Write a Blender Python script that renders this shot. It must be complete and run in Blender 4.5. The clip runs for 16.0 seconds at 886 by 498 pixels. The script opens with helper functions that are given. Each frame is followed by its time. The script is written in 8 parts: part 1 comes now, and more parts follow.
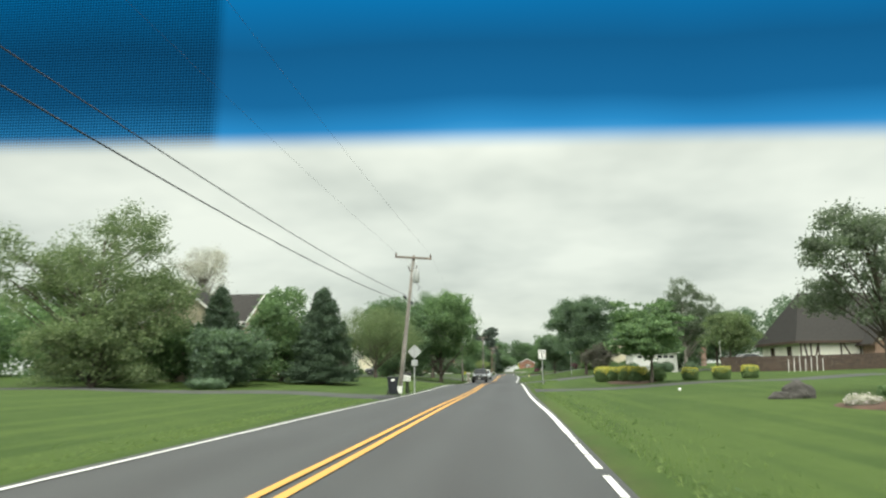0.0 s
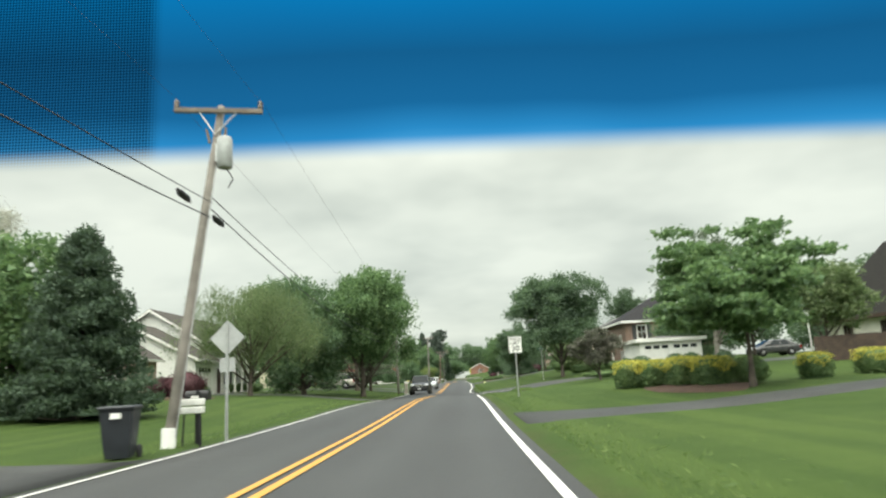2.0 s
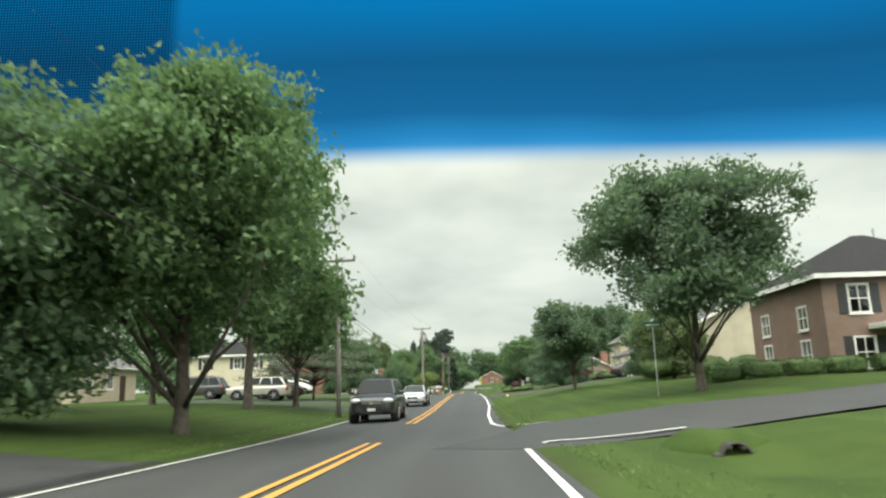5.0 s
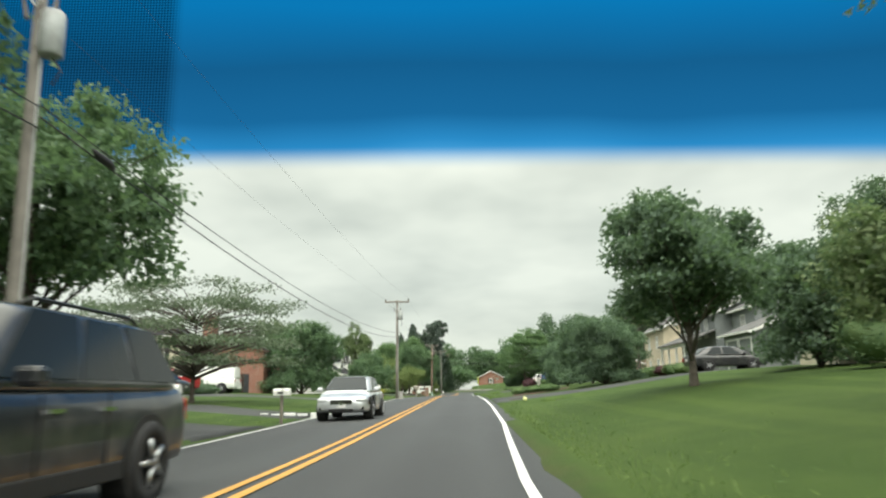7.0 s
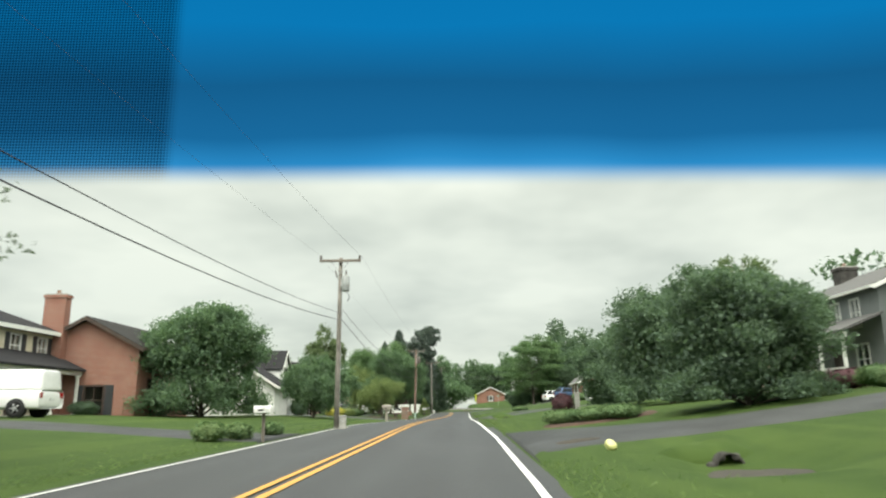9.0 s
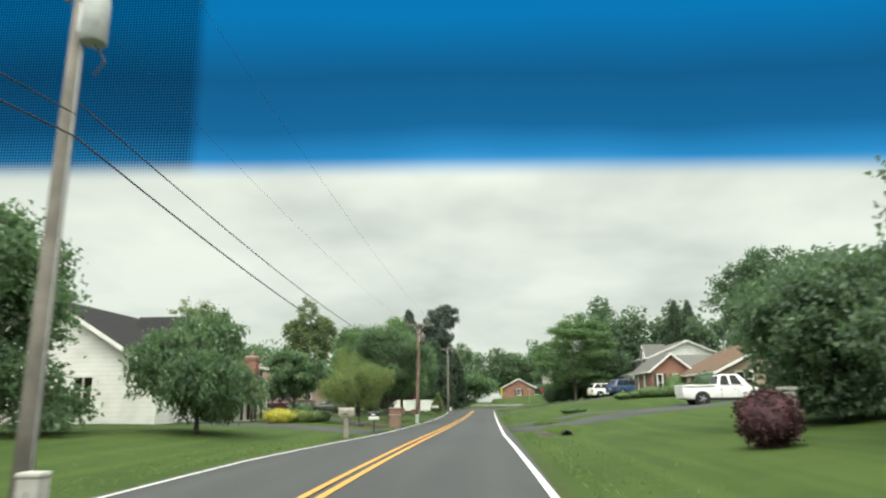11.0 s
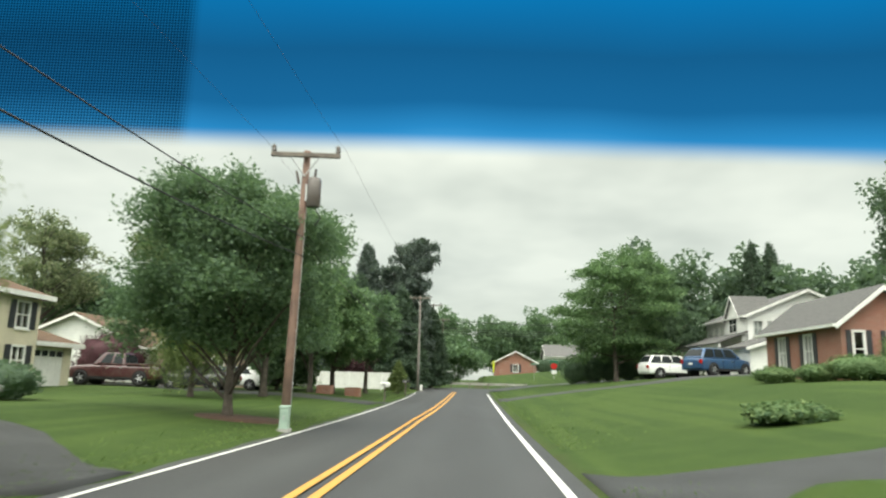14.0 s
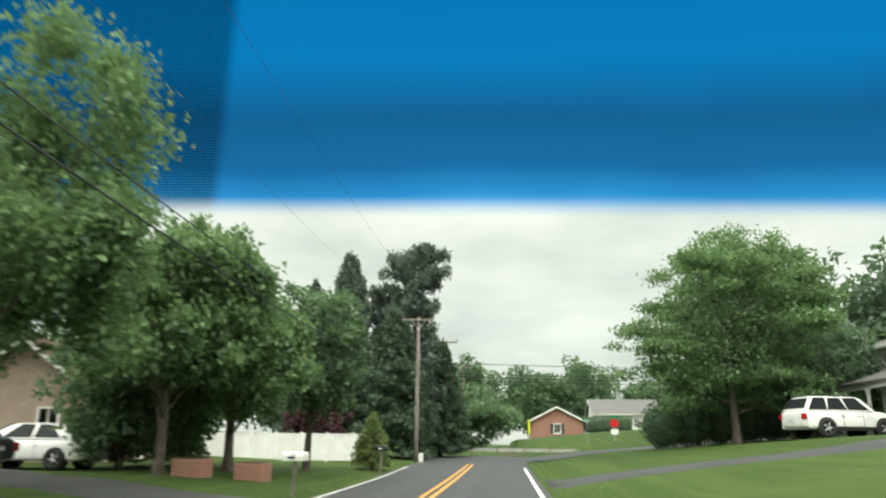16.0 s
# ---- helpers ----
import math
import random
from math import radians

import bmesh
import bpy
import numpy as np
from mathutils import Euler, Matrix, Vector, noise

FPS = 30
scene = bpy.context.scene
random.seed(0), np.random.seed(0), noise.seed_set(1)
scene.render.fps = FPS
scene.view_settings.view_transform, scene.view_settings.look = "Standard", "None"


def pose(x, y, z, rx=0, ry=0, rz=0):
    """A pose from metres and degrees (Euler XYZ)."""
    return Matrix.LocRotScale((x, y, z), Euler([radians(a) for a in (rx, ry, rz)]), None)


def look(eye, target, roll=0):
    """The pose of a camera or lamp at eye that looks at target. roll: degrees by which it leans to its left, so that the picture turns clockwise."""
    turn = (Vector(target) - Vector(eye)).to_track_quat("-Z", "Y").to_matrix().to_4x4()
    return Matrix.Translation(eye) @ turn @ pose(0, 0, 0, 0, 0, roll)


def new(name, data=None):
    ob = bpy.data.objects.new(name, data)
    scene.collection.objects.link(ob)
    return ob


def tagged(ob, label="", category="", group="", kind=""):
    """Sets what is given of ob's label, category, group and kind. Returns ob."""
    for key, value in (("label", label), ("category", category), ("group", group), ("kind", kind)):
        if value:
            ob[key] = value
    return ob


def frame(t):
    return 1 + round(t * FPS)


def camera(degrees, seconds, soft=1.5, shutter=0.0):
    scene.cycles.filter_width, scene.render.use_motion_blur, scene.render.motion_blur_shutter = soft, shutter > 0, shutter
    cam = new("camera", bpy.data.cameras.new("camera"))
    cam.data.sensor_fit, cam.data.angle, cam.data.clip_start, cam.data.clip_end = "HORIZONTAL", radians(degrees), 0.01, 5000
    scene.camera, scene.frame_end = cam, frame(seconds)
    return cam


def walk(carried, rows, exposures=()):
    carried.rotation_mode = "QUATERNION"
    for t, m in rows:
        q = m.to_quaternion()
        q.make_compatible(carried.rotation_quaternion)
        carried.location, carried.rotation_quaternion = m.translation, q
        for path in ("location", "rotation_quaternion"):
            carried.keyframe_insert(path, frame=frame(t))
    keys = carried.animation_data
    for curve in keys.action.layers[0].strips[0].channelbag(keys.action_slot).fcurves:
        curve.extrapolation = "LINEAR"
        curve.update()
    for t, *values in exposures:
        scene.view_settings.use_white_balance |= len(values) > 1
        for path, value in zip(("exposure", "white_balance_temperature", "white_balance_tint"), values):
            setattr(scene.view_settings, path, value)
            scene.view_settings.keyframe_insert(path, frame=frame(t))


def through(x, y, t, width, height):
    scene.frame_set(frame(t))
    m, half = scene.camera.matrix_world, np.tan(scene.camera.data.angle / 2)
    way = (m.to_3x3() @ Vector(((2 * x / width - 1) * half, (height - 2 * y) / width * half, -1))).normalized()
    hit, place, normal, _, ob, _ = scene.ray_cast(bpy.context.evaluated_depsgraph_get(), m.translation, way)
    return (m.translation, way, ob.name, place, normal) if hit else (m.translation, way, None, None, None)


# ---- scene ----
cam = camera(66.0, 16.0, soft=2.2, shutter=0.3)
PATH = [
    (0, (0.044, -0.785, 0.797), (-0.144, 1.174, 1.153), -0.5),
    (0.5, (0.053, 5.091, 0.783), (-0.028, 7.051, 1.175), -1.9),
    (1, (-0.01, 10.987, 0.772), (0.003, 12.943, 1.186), -2.1),
    (1.5, (0.001, 17.071, 0.766), (-0.002, 19.029, 1.174), -2.3),
    (2, (0.056, 23.278, 0.753), (0.022, 25.242, 1.128), -3.1),
    (2.5, (0.095, 29.457, 0.742), (0.039, 31.425, 1.094), -3.7),
    (3, (0.122, 35.657, 0.779), (0.053, 37.623, 1.14), -3.7),
    (3.5, (0.124, 41.9, 0.815), (0.059, 43.862, 1.198), -3.0),
    (4, (0.0, 48.217, 0.845), (-0.093, 50.174, 1.25), -2.1),
    (6.3, (0.079, 77.006, 0.475), (0.047, 78.965, 0.877), -1.1),
    (6.5, (0.096, 79.484, 0.469), (0.047, 81.441, 0.877), -1.0),
    (7, (0.151, 85.615, 0.483), (0.09, 87.572, 0.892), -1.1),
    (7.5, (0.218, 91.659, 0.537), (0.174, 93.615, 0.952), -0.8),
    (8, (0.228, 97.665, 0.568), (0.189, 99.62, 0.987), -1.4),
    (8.5, (0.271, 103.683, 0.654), (0.228, 105.635, 1.086), -0.8),
    (9, (0.344, 109.683, 0.776), (0.291, 111.629, 1.233), -0.8),
    (9.5, (0.428, 115.684, 0.893), (0.353, 117.629, 1.354), -1.0),
    (9.7, (0.427, 118.056, 0.916), (0.347, 120.0, 1.376), -1.1),
    (11.8, (0.051, 142.644, 1.535), (-0.083, 144.595, 1.957), -0.2),
    (12, (-0.001, 144.935, 1.545), (-0.127, 146.887, 1.964), -0.1),
    (12.5, (-0.173, 150.512, 1.493), (-0.303, 152.466, 1.903), -0.2),
    (13, (-0.279, 156.012, 1.414), (-0.427, 157.968, 1.805), -0.3),
    (13.5, (-0.274, 161.543, 1.292), (-0.409, 163.507, 1.646), 0.4),
    (14, (-0.264, 167.034, 1.205), (-0.355, 168.996, 1.579), 1.4),
    (14.5, (-0.221, 172.511, 1.149), (-0.385, 174.452, 1.602), 1.9),
    (15, (-0.135, 177.946, 1.157), (-0.393, 179.847, 1.723), 1.1),
    (15.5, (-0.038, 183.392, 1.17), (-0.317, 185.287, 1.745), -0.5),
    (16, (0.055, 188.833, 1.178), (-0.118, 190.748, 1.726), 0.7),
]
walk(cam, [(t, look(eye, target, roll)) for t, eye, target, roll in PATH], [(0, 0.0), (9.7, 0.0), (12.5, -0.04), (13.8, 0.0), (14.6, 0.04), (15.0, 0.10), (15.5, 0.18), (16, 0.12)])

# ---- sky and sun: a bright overcast, seen under the blue shade strip at the top of the windscreen ----
world = bpy.data.worlds.new("overcast")
scene.world = world
world.use_nodes = True
wt = world.node_tree
wt.nodes.clear()


def wnode(kind, **inputs):
    n = wt.nodes.new(kind)
    for k, v in inputs.items():
        n.inputs[k].default_value = v
    return n


def wmath(op, a, b=None, clamp=False):
    n = wt.nodes.new("ShaderNodeMath")
    n.operation, n.use_clamp = op, clamp
    for i, v in enumerate((a, b)):
        if v is None:
            continue
        if isinstance(v, (int, float)):
            n.inputs[i].default_value = v
        else:
            wt.links.new(v, n.inputs[i])
    return n.outputs[0]


def wramp(fac, stops):
    n = wt.nodes.new("ShaderNodeValToRGB")
    wt.links.new(fac, n.inputs[0])
    e = n.color_ramp.elements
    while len(e) < len(stops):
        e.new(0.5)
    for el, (p, c) in zip(e, stops):
        el.position, el.color = p, (*c, 1)
    return n.outputs[0]


def wmix(fac, a, b):
    n = wt.nodes.new("ShaderNodeMix")
    n.data_type = "RGBA"
    for sock, v in ((n.inputs[0], fac), (n.inputs[6], a), (n.inputs[7], b)):
        if isinstance(v, (int, float)):
            sock.default_value = v
        elif isinstance(v, tuple):
            sock.default_value = (*v, 1)
        else:
            wt.links.new(v, sock)
    return n.outputs[2]


w_co = wt.nodes.new("ShaderNodeTexCoord")
w_xyz = wt.nodes.new("ShaderNodeSeparateXYZ")
wt.links.new(w_co.outputs["Generated"], w_xyz.inputs[0])
wx, wy, wz = w_xyz.outputs
# cloud sheet: noise on a plane overhead
lift = wmath("ADD", wmath("MAXIMUM", wz, 0.0), 0.22)
w_plane = wt.nodes.new("ShaderNodeCombineXYZ")
wt.links.new(wmath("DIVIDE", wx, lift), w_plane.inputs[0])
wt.links.new(wmath("DIVIDE", wy, lift), w_plane.inputs[1])
cloud = wnode("ShaderNodeTexNoise", Scale=1.1, Detail=4.0, Roughness=0.5)
wt.links.new(w_plane.outputs[0], cloud.inputs["Vector"])
cloud_tone = wramp(cloud.outputs[0], [(0.34, (0.70, 0.73, 0.72)), (0.48, (0.91, 0.93, 0.91)), (0.60, (1.06, 1.07, 1.04))])
height = wramp(wz, [(0.0, (0.76, 0.79, 0.74)), (0.16, (0.86, 0.89, 0.84)), (0.33, (0.98, 1.0, 0.93)), (0.55, (2.5, 2.45, 2.3)), (1.0, (4.4, 4.3, 4.0))])
w_mul = wt.nodes.new("ShaderNodeVectorMath")
w_mul.operation = "MULTIPLY"
wt.links.new(cloud_tone, w_mul.inputs[0])
wt.links.new(height, w_mul.inputs[1])
glow = wmath("ADD", 1.0, wmath("MULTIPLY", wmath("SUBTRACT", 0.05, wy, True), 0.9))
w_glow = wt.nodes.new("ShaderNodeVectorMath")
w_glow.operation = "SCALE"
wt.links.new(w_mul.outputs[0], w_glow.inputs[0])
wt.links.new(glow, w_glow.inputs["Scale"])
nishita = wt.nodes.new("ShaderNodeTexSky")
nishita.sky_type, nishita.sun_disc = "NISHITA", False
nishita.sun_elevation, nishita.sun_rotation = radians(58), radians(200)
n_scale = wt.nodes.new("ShaderNodeVectorMath")
n_scale.operation = "SCALE"
n_scale.inputs["Scale"].default_value = 0.08
wt.links.new(nishita.outputs[0], n_scale.inputs[0])
overcast = wmix(0.08, w_glow.outputs[0], n_scale.outputs[0])
# blue shade strip: a level band across the way ahead
forward = wmath("MAXIMUM", wy, 0.05)
aside = wmath("DIVIDE", wx, forward)
rise = wmath("ADD", wmath("ADD", wmath("DIVIDE", wz, forward), wmath("MULTIPLY", aside, 0.022)), 0.02)
streak = wnode("ShaderNodeTexNoise", Scale=2.6, Detail=1.0)
wt.links.new(w_co.outputs["Generated"], streak.inputs["Vector"])
wobble = wmath("ADD", rise, wmath("MULTIPLY", wmath("SUBTRACT", streak.outputs[0], 0.5), 0.10))
strip = wramp(wobble, [(0.36, (0.075, 0.40, 0.80)), (0.395, (0.024, 0.26, 0.60)), (0.44, (0.010, 0.145, 0.36)), (0.53, (0.007, 0.115, 0.29)), (0.64, (0.003, 0.19, 0.49)), (0.80, (0.002, 0.17, 0.45))])
edge_in = wt.nodes.new("ShaderNodeMapRange")
edge_in.interpolation_type = "SMOOTHSTEP"
edge_in.inputs[1].default_value, edge_in.inputs[2].default_value = 0.352, 0.392
wt.links.new(rise, edge_in.inputs[0])
edge_out = wt.nodes.new("ShaderNodeMapRange")
edge_out.interpolation_type = "SMOOTHSTEP"
edge_out.inputs[1].default_value, edge_out.inputs[2].default_value = 0.80, 1.05
edge_out.inputs[3].default_value, edge_out.inputs[4].default_value = 1.0, 0.0
wt.links.new(rise, edge_out.inputs[0])
ahead = wmath("GREATER_THAN", wy, 0.3)
mask = wmath("MULTIPLY", wmath("MULTIPLY", edge_in.outputs[0], edge_out.outputs[0]), ahead)
corner = wt.nodes.new("ShaderNodeMapRange")
corner.interpolation_type = "SMOOTHSTEP"
corner.inputs[1].default_value, corner.inputs[2].default_value = -0.475, -0.445
corner.inputs[3].default_value, corner.inputs[4].default_value = 0.5, 1.0
wt.links.new(aside, corner.inputs[0])
pitch = 2 * math.pi / 0.0098
dots = wmath("MULTIPLY", wmath("SINE", wmath("MULTIPLY", wmath("ADD", aside, rise), pitch)), wmath("SINE", wmath("MULTIPLY", wmath("SUBTRACT", aside, rise), pitch)))
dotted = wmath("MULTIPLY", wmath("SUBTRACT", 1.0, corner.outputs[0]), wmath("MULTIPLY", dots, 0.9))
shaded = wt.nodes.new("ShaderNodeVectorMath")
shaded.operation = "SCALE"
wt.links.new(strip, shaded.inputs[0])
wt.links.new(wmath("ADD", corner.outputs[0], dotted), shaded.inputs["Scale"])
# the laminated glass passes a little less red and blue
g_tint = wt.nodes.new("ShaderNodeVectorMath")
g_tint.operation = "MULTIPLY"
wt.links.new(wmix(mask, overcast, shaded.outputs[0]), g_tint.inputs[0])
g_tint.inputs[1].default_value = (0.98, 1.005, 0.968)
w_bg = wnode("ShaderNodeBackground", Strength=1.0)
wt.links.new(g_tint.outputs[0], w_bg.inputs[0])
w_out = wt.nodes.new("ShaderNodeOutputWorld")
wt.links.new(w_bg.outputs[0], w_out.inputs[0])

sun_data = bpy.data.lights.new("sun", "SUN")
sun_data.energy, sun_data.angle, sun_data.color = 0.9, radians(40), (1.0, 0.97, 0.93)
sun = new("sun", sun_data)
sun.matrix_world = look((0, 0, 60), (12, 30, 0))

# ---- materials ----
def material(name):
    m = bpy.data.materials.new(name)
    m.use_nodes = True
    t = m.node_tree
    b = t.nodes["Principled BSDF"]
    return m, t, b


def mnoise(t, scale, detail=4.0, rough=0.55, vec=None, stretch=None):
    n = t.nodes.new("ShaderNodeTexNoise")
    n.inputs["Scale"].default_value, n.inputs["Detail"].default_value, n.inputs["Roughness"].default_value = scale, detail, rough
    src = vec or t.nodes.new("ShaderNodeNewGeometry").outputs["Position"]
    if stretch:
        mp = t.nodes.new("ShaderNodeMapping")
        mp.inputs["Scale"].default_value = stretch
        t.links.new(src, mp.inputs[0])
        src = mp.outputs[0]
    t.links.new(src, n.inputs["Vector"])
    return n.outputs[0]


def mramp(t, fac, stops):
    n = t.nodes.new("ShaderNodeValToRGB")
    t.links.new(fac, n.inputs[0])
    e = n.color_ramp.elements
    while len(e) < len(stops):
        e.new(0.5)
    for el, (p, c) in zip(e, stops):
        el.position, el.color = p, (*c, 1)
    return n.outputs[0]


def mmix(t, fac, a, b, blend="MIX"):
    n = t.nodes.new("ShaderNodeMix")
    n.data_type, n.blend_type = "RGBA", blend
    for sock, v in ((n.inputs[0], fac), (n.inputs[6], a), (n.inputs[7], b)):
        if isinstance(v, (int, float)):
            sock.default_value = v
        elif isinstance(v, tuple):
            sock.default_value = (*v, 1)
        else:
            t.links.new(v, sock)
    return n.outputs[2]


def mmath(t, op, a, b=0.0, clamp=False):
    n = t.nodes.new("ShaderNodeMath")
    n.operation, n.use_clamp = op, clamp
    for i, v in enumerate((a, b)):
        if isinstance(v, (int, float)):
            n.inputs[i].default_value = v
        else:
            t.links.new(v, n.inputs[i])
    return n.outputs[0]


def mbump(t, b, fac, strength=0.4, distance=0.02):
    n = t.nodes.new("ShaderNodeBump")
    n.inputs["Strength"].default_value, n.inputs["Distance"].default_value = strength, distance
    t.links.new(fac, n.inputs["Height"])
    t.links.new(n.outputs[0], b.inputs["Normal"])


def plain(name, c1, c2=None, rough=0.6, metal=0.0, scale=6.0, grain=60.0, bump=0.15, coat=0.0):
    """A surface with broad stains and fine grain between two near tones."""
    c2 = c2 or tuple(v * 0.78 for v in c1)
    m, t, b = material(name)
    broad = mramp(t, mnoise(t, scale), [(0.35, c2), (0.65, c1)])
    fine = mnoise(t, grain, 3.0)
    b.inputs["Roughness"].default_value, b.inputs["Metallic"].default_value = rough, metal
    t.links.new(mmix(t, mramp(t, fine, [(0.4, (0.0, 0.0, 0.0)), (0.7, (0.35, 0.35, 0.35))]), broad, c2), b.inputs["Base Color"])
    b.inputs["Coat Weight"].default_value = coat
    if bump:
        mbump(t, b, fine, bump, 0.01)
    return m


def foliage(name, dark, mid, light, shine=0.42, through=(0.20, 0.33, 0.12)):
    m = bpy.data.materials.new(name)
    m.use_nodes = True
    t = m.node_tree
    t.nodes.clear()
    g = t.nodes.new("ShaderNodeNewGeometry")
    tone = mmath(t, "ADD", mmath(t, "MULTIPLY", g.outputs["Random Per Island"], 0.55), mmath(t, "MULTIPLY", mnoise(t, 0.9, 2.0), 0.5))
    dark, mid, light = (tuple(v * k for v, k in zip(c, (2.1, 1.8, 2.45))) for c in (dark, mid, light))
    col = mramp(t, tone, [(0.25, dark), (0.52, mid), (0.85, light)])
    d, tr, gl = t.nodes.new("ShaderNodeBsdfDiffuse"), t.nodes.new("ShaderNodeBsdfTranslucent"), t.nodes.new("ShaderNodeBsdfGlossy")
    gl.inputs["Roughness"].default_value = 0.7
    gl.inputs["Color"].default_value = (0.62, 0.68, 0.66, 1)
    t.links.new(col, d.inputs[0])
    t.links.new(mmix(t, 0.5, col, through, "MIX"), tr.inputs[0])
    a, c = t.nodes.new("ShaderNodeMixShader"), t.nodes.new("ShaderNodeMixShader")
    a.inputs[0].default_value, c.inputs[0].default_value = shine, 0.05
    t.links.new(d.outputs[0], a.inputs[1])
    t.links.new(tr.outputs[0], a.inputs[2])
    t.links.new(a.outputs[0], c.inputs[1])
    t.links.new(gl.outputs[0], c.inputs[2])
    o = t.nodes.new("ShaderNodeOutputMaterial")
    t.links.new(c.outputs[0], o.inputs[0])
    return m


# lawn: mown grass with broad lighter and darker drifts, mowing stripes, clover and dry patches, bare soil at the road's edge
m_lawn, t, b = material("lawn")
pos = t.nodes.new("ShaderNodeNewGeometry").outputs["Position"]
sep = t.nodes.new("ShaderNodeSeparateXYZ")
t.links.new(pos, sep.inputs[0])
drift = mramp(t, mnoise(t, 0.16, 4.0, vec=pos), [(0.3, (0.030, 0.056, 0.011)), (0.5, (0.041, 0.070, 0.016)), (0.7, (0.054, 0.084, 0.019))])
patch = mramp(t, mnoise(t, 1.3, 5.0, vec=pos), [(0.35, (0.027, 0.050, 0.011)), (0.6, (0.044, 0.073, 0.017)), (0.8, (0.068, 0.089, 0.023))])
col = mmix(t, 0.45, drift, patch)
blades = mnoise(t, 26.0, 4.0, 0.7, vec=pos, stretch=(1.0, 0.6, 1.0))
col = mmix(t, mramp(t, blades, [(0.30, (0.3, 0.3, 0.3)), (0.65, (0.0, 0.0, 0.0))]), col, (0.025, 0.051, 0.007))
stripe = mnoise(t, 0.55, 1.0, vec=pos, stretch=(2.4, 0.12, 1.0))
col = mmix(t, mramp(t, stripe, [(0.48, (0.0, 0.0, 0.0)), (0.60, (0.4, 0.4, 0.4))]), col, (0.064, 0.098, 0.022))
ragged = mmath(t, "MULTIPLY", mnoise(t, 1.1, 5.0, 0.65, vec=pos), 1.5)
right = mmath(t, "SUBTRACT", mmath(t, "ADD", ragged, 0.85), sep.outputs[0])
soil_r = mmath(t, "MULTIPLY", right, 1.6, True)
soil_r = mmath(t, "MULTIPLY", soil_r, mmath(t, "GREATER_THAN", sep.outputs[0], 0.0))
soil_c = mramp(t, mnoise(t, 9.0, 5.0, vec=pos), [(0.3, (0.025, 0.023, 0.011)), (0.6, (0.068, 0.059, 0.030)), (0.8, (0.124, 0.108, 0.058))])
col = mmix(t, mmath(t, "MULTIPLY", soil_r, 0.6), col, soil_c)
t.links.new(col, b.inputs["Base Color"])
b.inputs["Roughness"].default_value = 0.9
b.inputs["Specular IOR Level"].default_value = 0.15
mbump(t, b, blades, 0.45, 0.05)

# worn asphalt: wheel tracks, tar seams, patches and aggregate
m_road, t, b = material("road_asphalt")
pos = t.nodes.new("ShaderNodeNewGeometry").outputs["Position"]
base = mramp(t, mnoise(t, 0.35, 5.0, 0.6, vec=pos, stretch=(1.6, 0.35, 1.0)), [(0.3, (0.029, 0.029, 0.030)), (0.55, (0.037, 0.039, 0.040)), (0.75, (0.050, 0.050, 0.052))])
stone = mnoise(t, 95.0, 3.0, 0.7, vec=pos)
base = mmix(t, mramp(t, stone, [(0.35, (0.5, 0.5, 0.5)), (0.6, (0.0, 0.0, 0.0))]), base, (0.026, 0.026, 0.026))
blot = mnoise(t, 0.8, 5.0, 0.62, vec=pos, stretch=(1.0, 0.4, 1.0))
base = mmix(t, mramp(t, blot, [(0.60, (0.0, 0.0, 0.0)), (0.72, (0.5, 0.5, 0.5))]), base, (0.023, 0.023, 0.023))
sep = t.nodes.new("ShaderNodeSeparateXYZ")
t.links.new(pos, sep.inputs[0])
for centre in (-4.75, -3.1, -1.15, 0.35):
    off = mmath(t, "ABSOLUTE", mmath(t, "SUBTRACT", sep.outputs[0], centre))
    track = mmath(t, "MULTIPLY", mmath(t, "SUBTRACT", 0.5, off, True), 0.55)
    base = mmix(t, track, base, (0.057, 0.060, 0.061))
crack = t.nodes.new("ShaderNodeTexVoronoi")
crack.feature = "DISTANCE_TO_EDGE"
crack.inputs["Scale"].default_value = 0.22
warp = t.nodes.new("ShaderNodeMapping")
warp.inputs["Scale"].default_value = (1.0, 0.5, 1.0)
t.links.new(mmix(t, 0.06, pos, mnoise(t, 1.4, 3.0, vec=pos)), warp.inputs[0])
t.links.new(warp.outputs[0], crack.inputs["Vector"])
base = mmix(t, mramp(t, crack.outputs[0], [(0.0, (0.5, 0.5, 0.5)), (0.006, (0.0, 0.0, 0.0))]), base, (0.03, 0.03, 0.03))
t.links.new(base, b.inputs["Base Color"])
b.inputs["Roughness"].default_value = 0.72
mbump(t, b, stone, 0.5, 0.008)

m_drive = plain("driveway_asphalt", (0.041, 0.043, 0.044), (0.022, 0.023, 0.023), 0.8, scale=0.6, grain=70.0, bump=0.4)
m_concrete = plain("concrete", (0.42, 0.41, 0.38), (0.30, 0.29, 0.27), 0.85, scale=2.0, grain=40.0, bump=0.3)


def worn_paint(name, colour, under=(0.10, 0.10, 0.10)):
    m, t, b = material(name)
    wear = mnoise(t, 5.0, 6.0, 0.75)
    fine = mnoise(t, 60.0, 3.0)
    c = mmix(t, mramp(t, wear, [(0.30, (1.0, 1.0, 1.0)), (0.40, (0.0, 0.0, 0.0))]), colour, under)
    c = mmix(t, mramp(t, fine, [(0.35, (0.35, 0.35, 0.35)), (0.6, (0.0, 0.0, 0.0))]), c, tuple(v * 0.7 for v in colour))
    t.links.new(c, b.inputs["Base Color"])
    b.inputs["Roughness"].default_value = 0.65
    return m


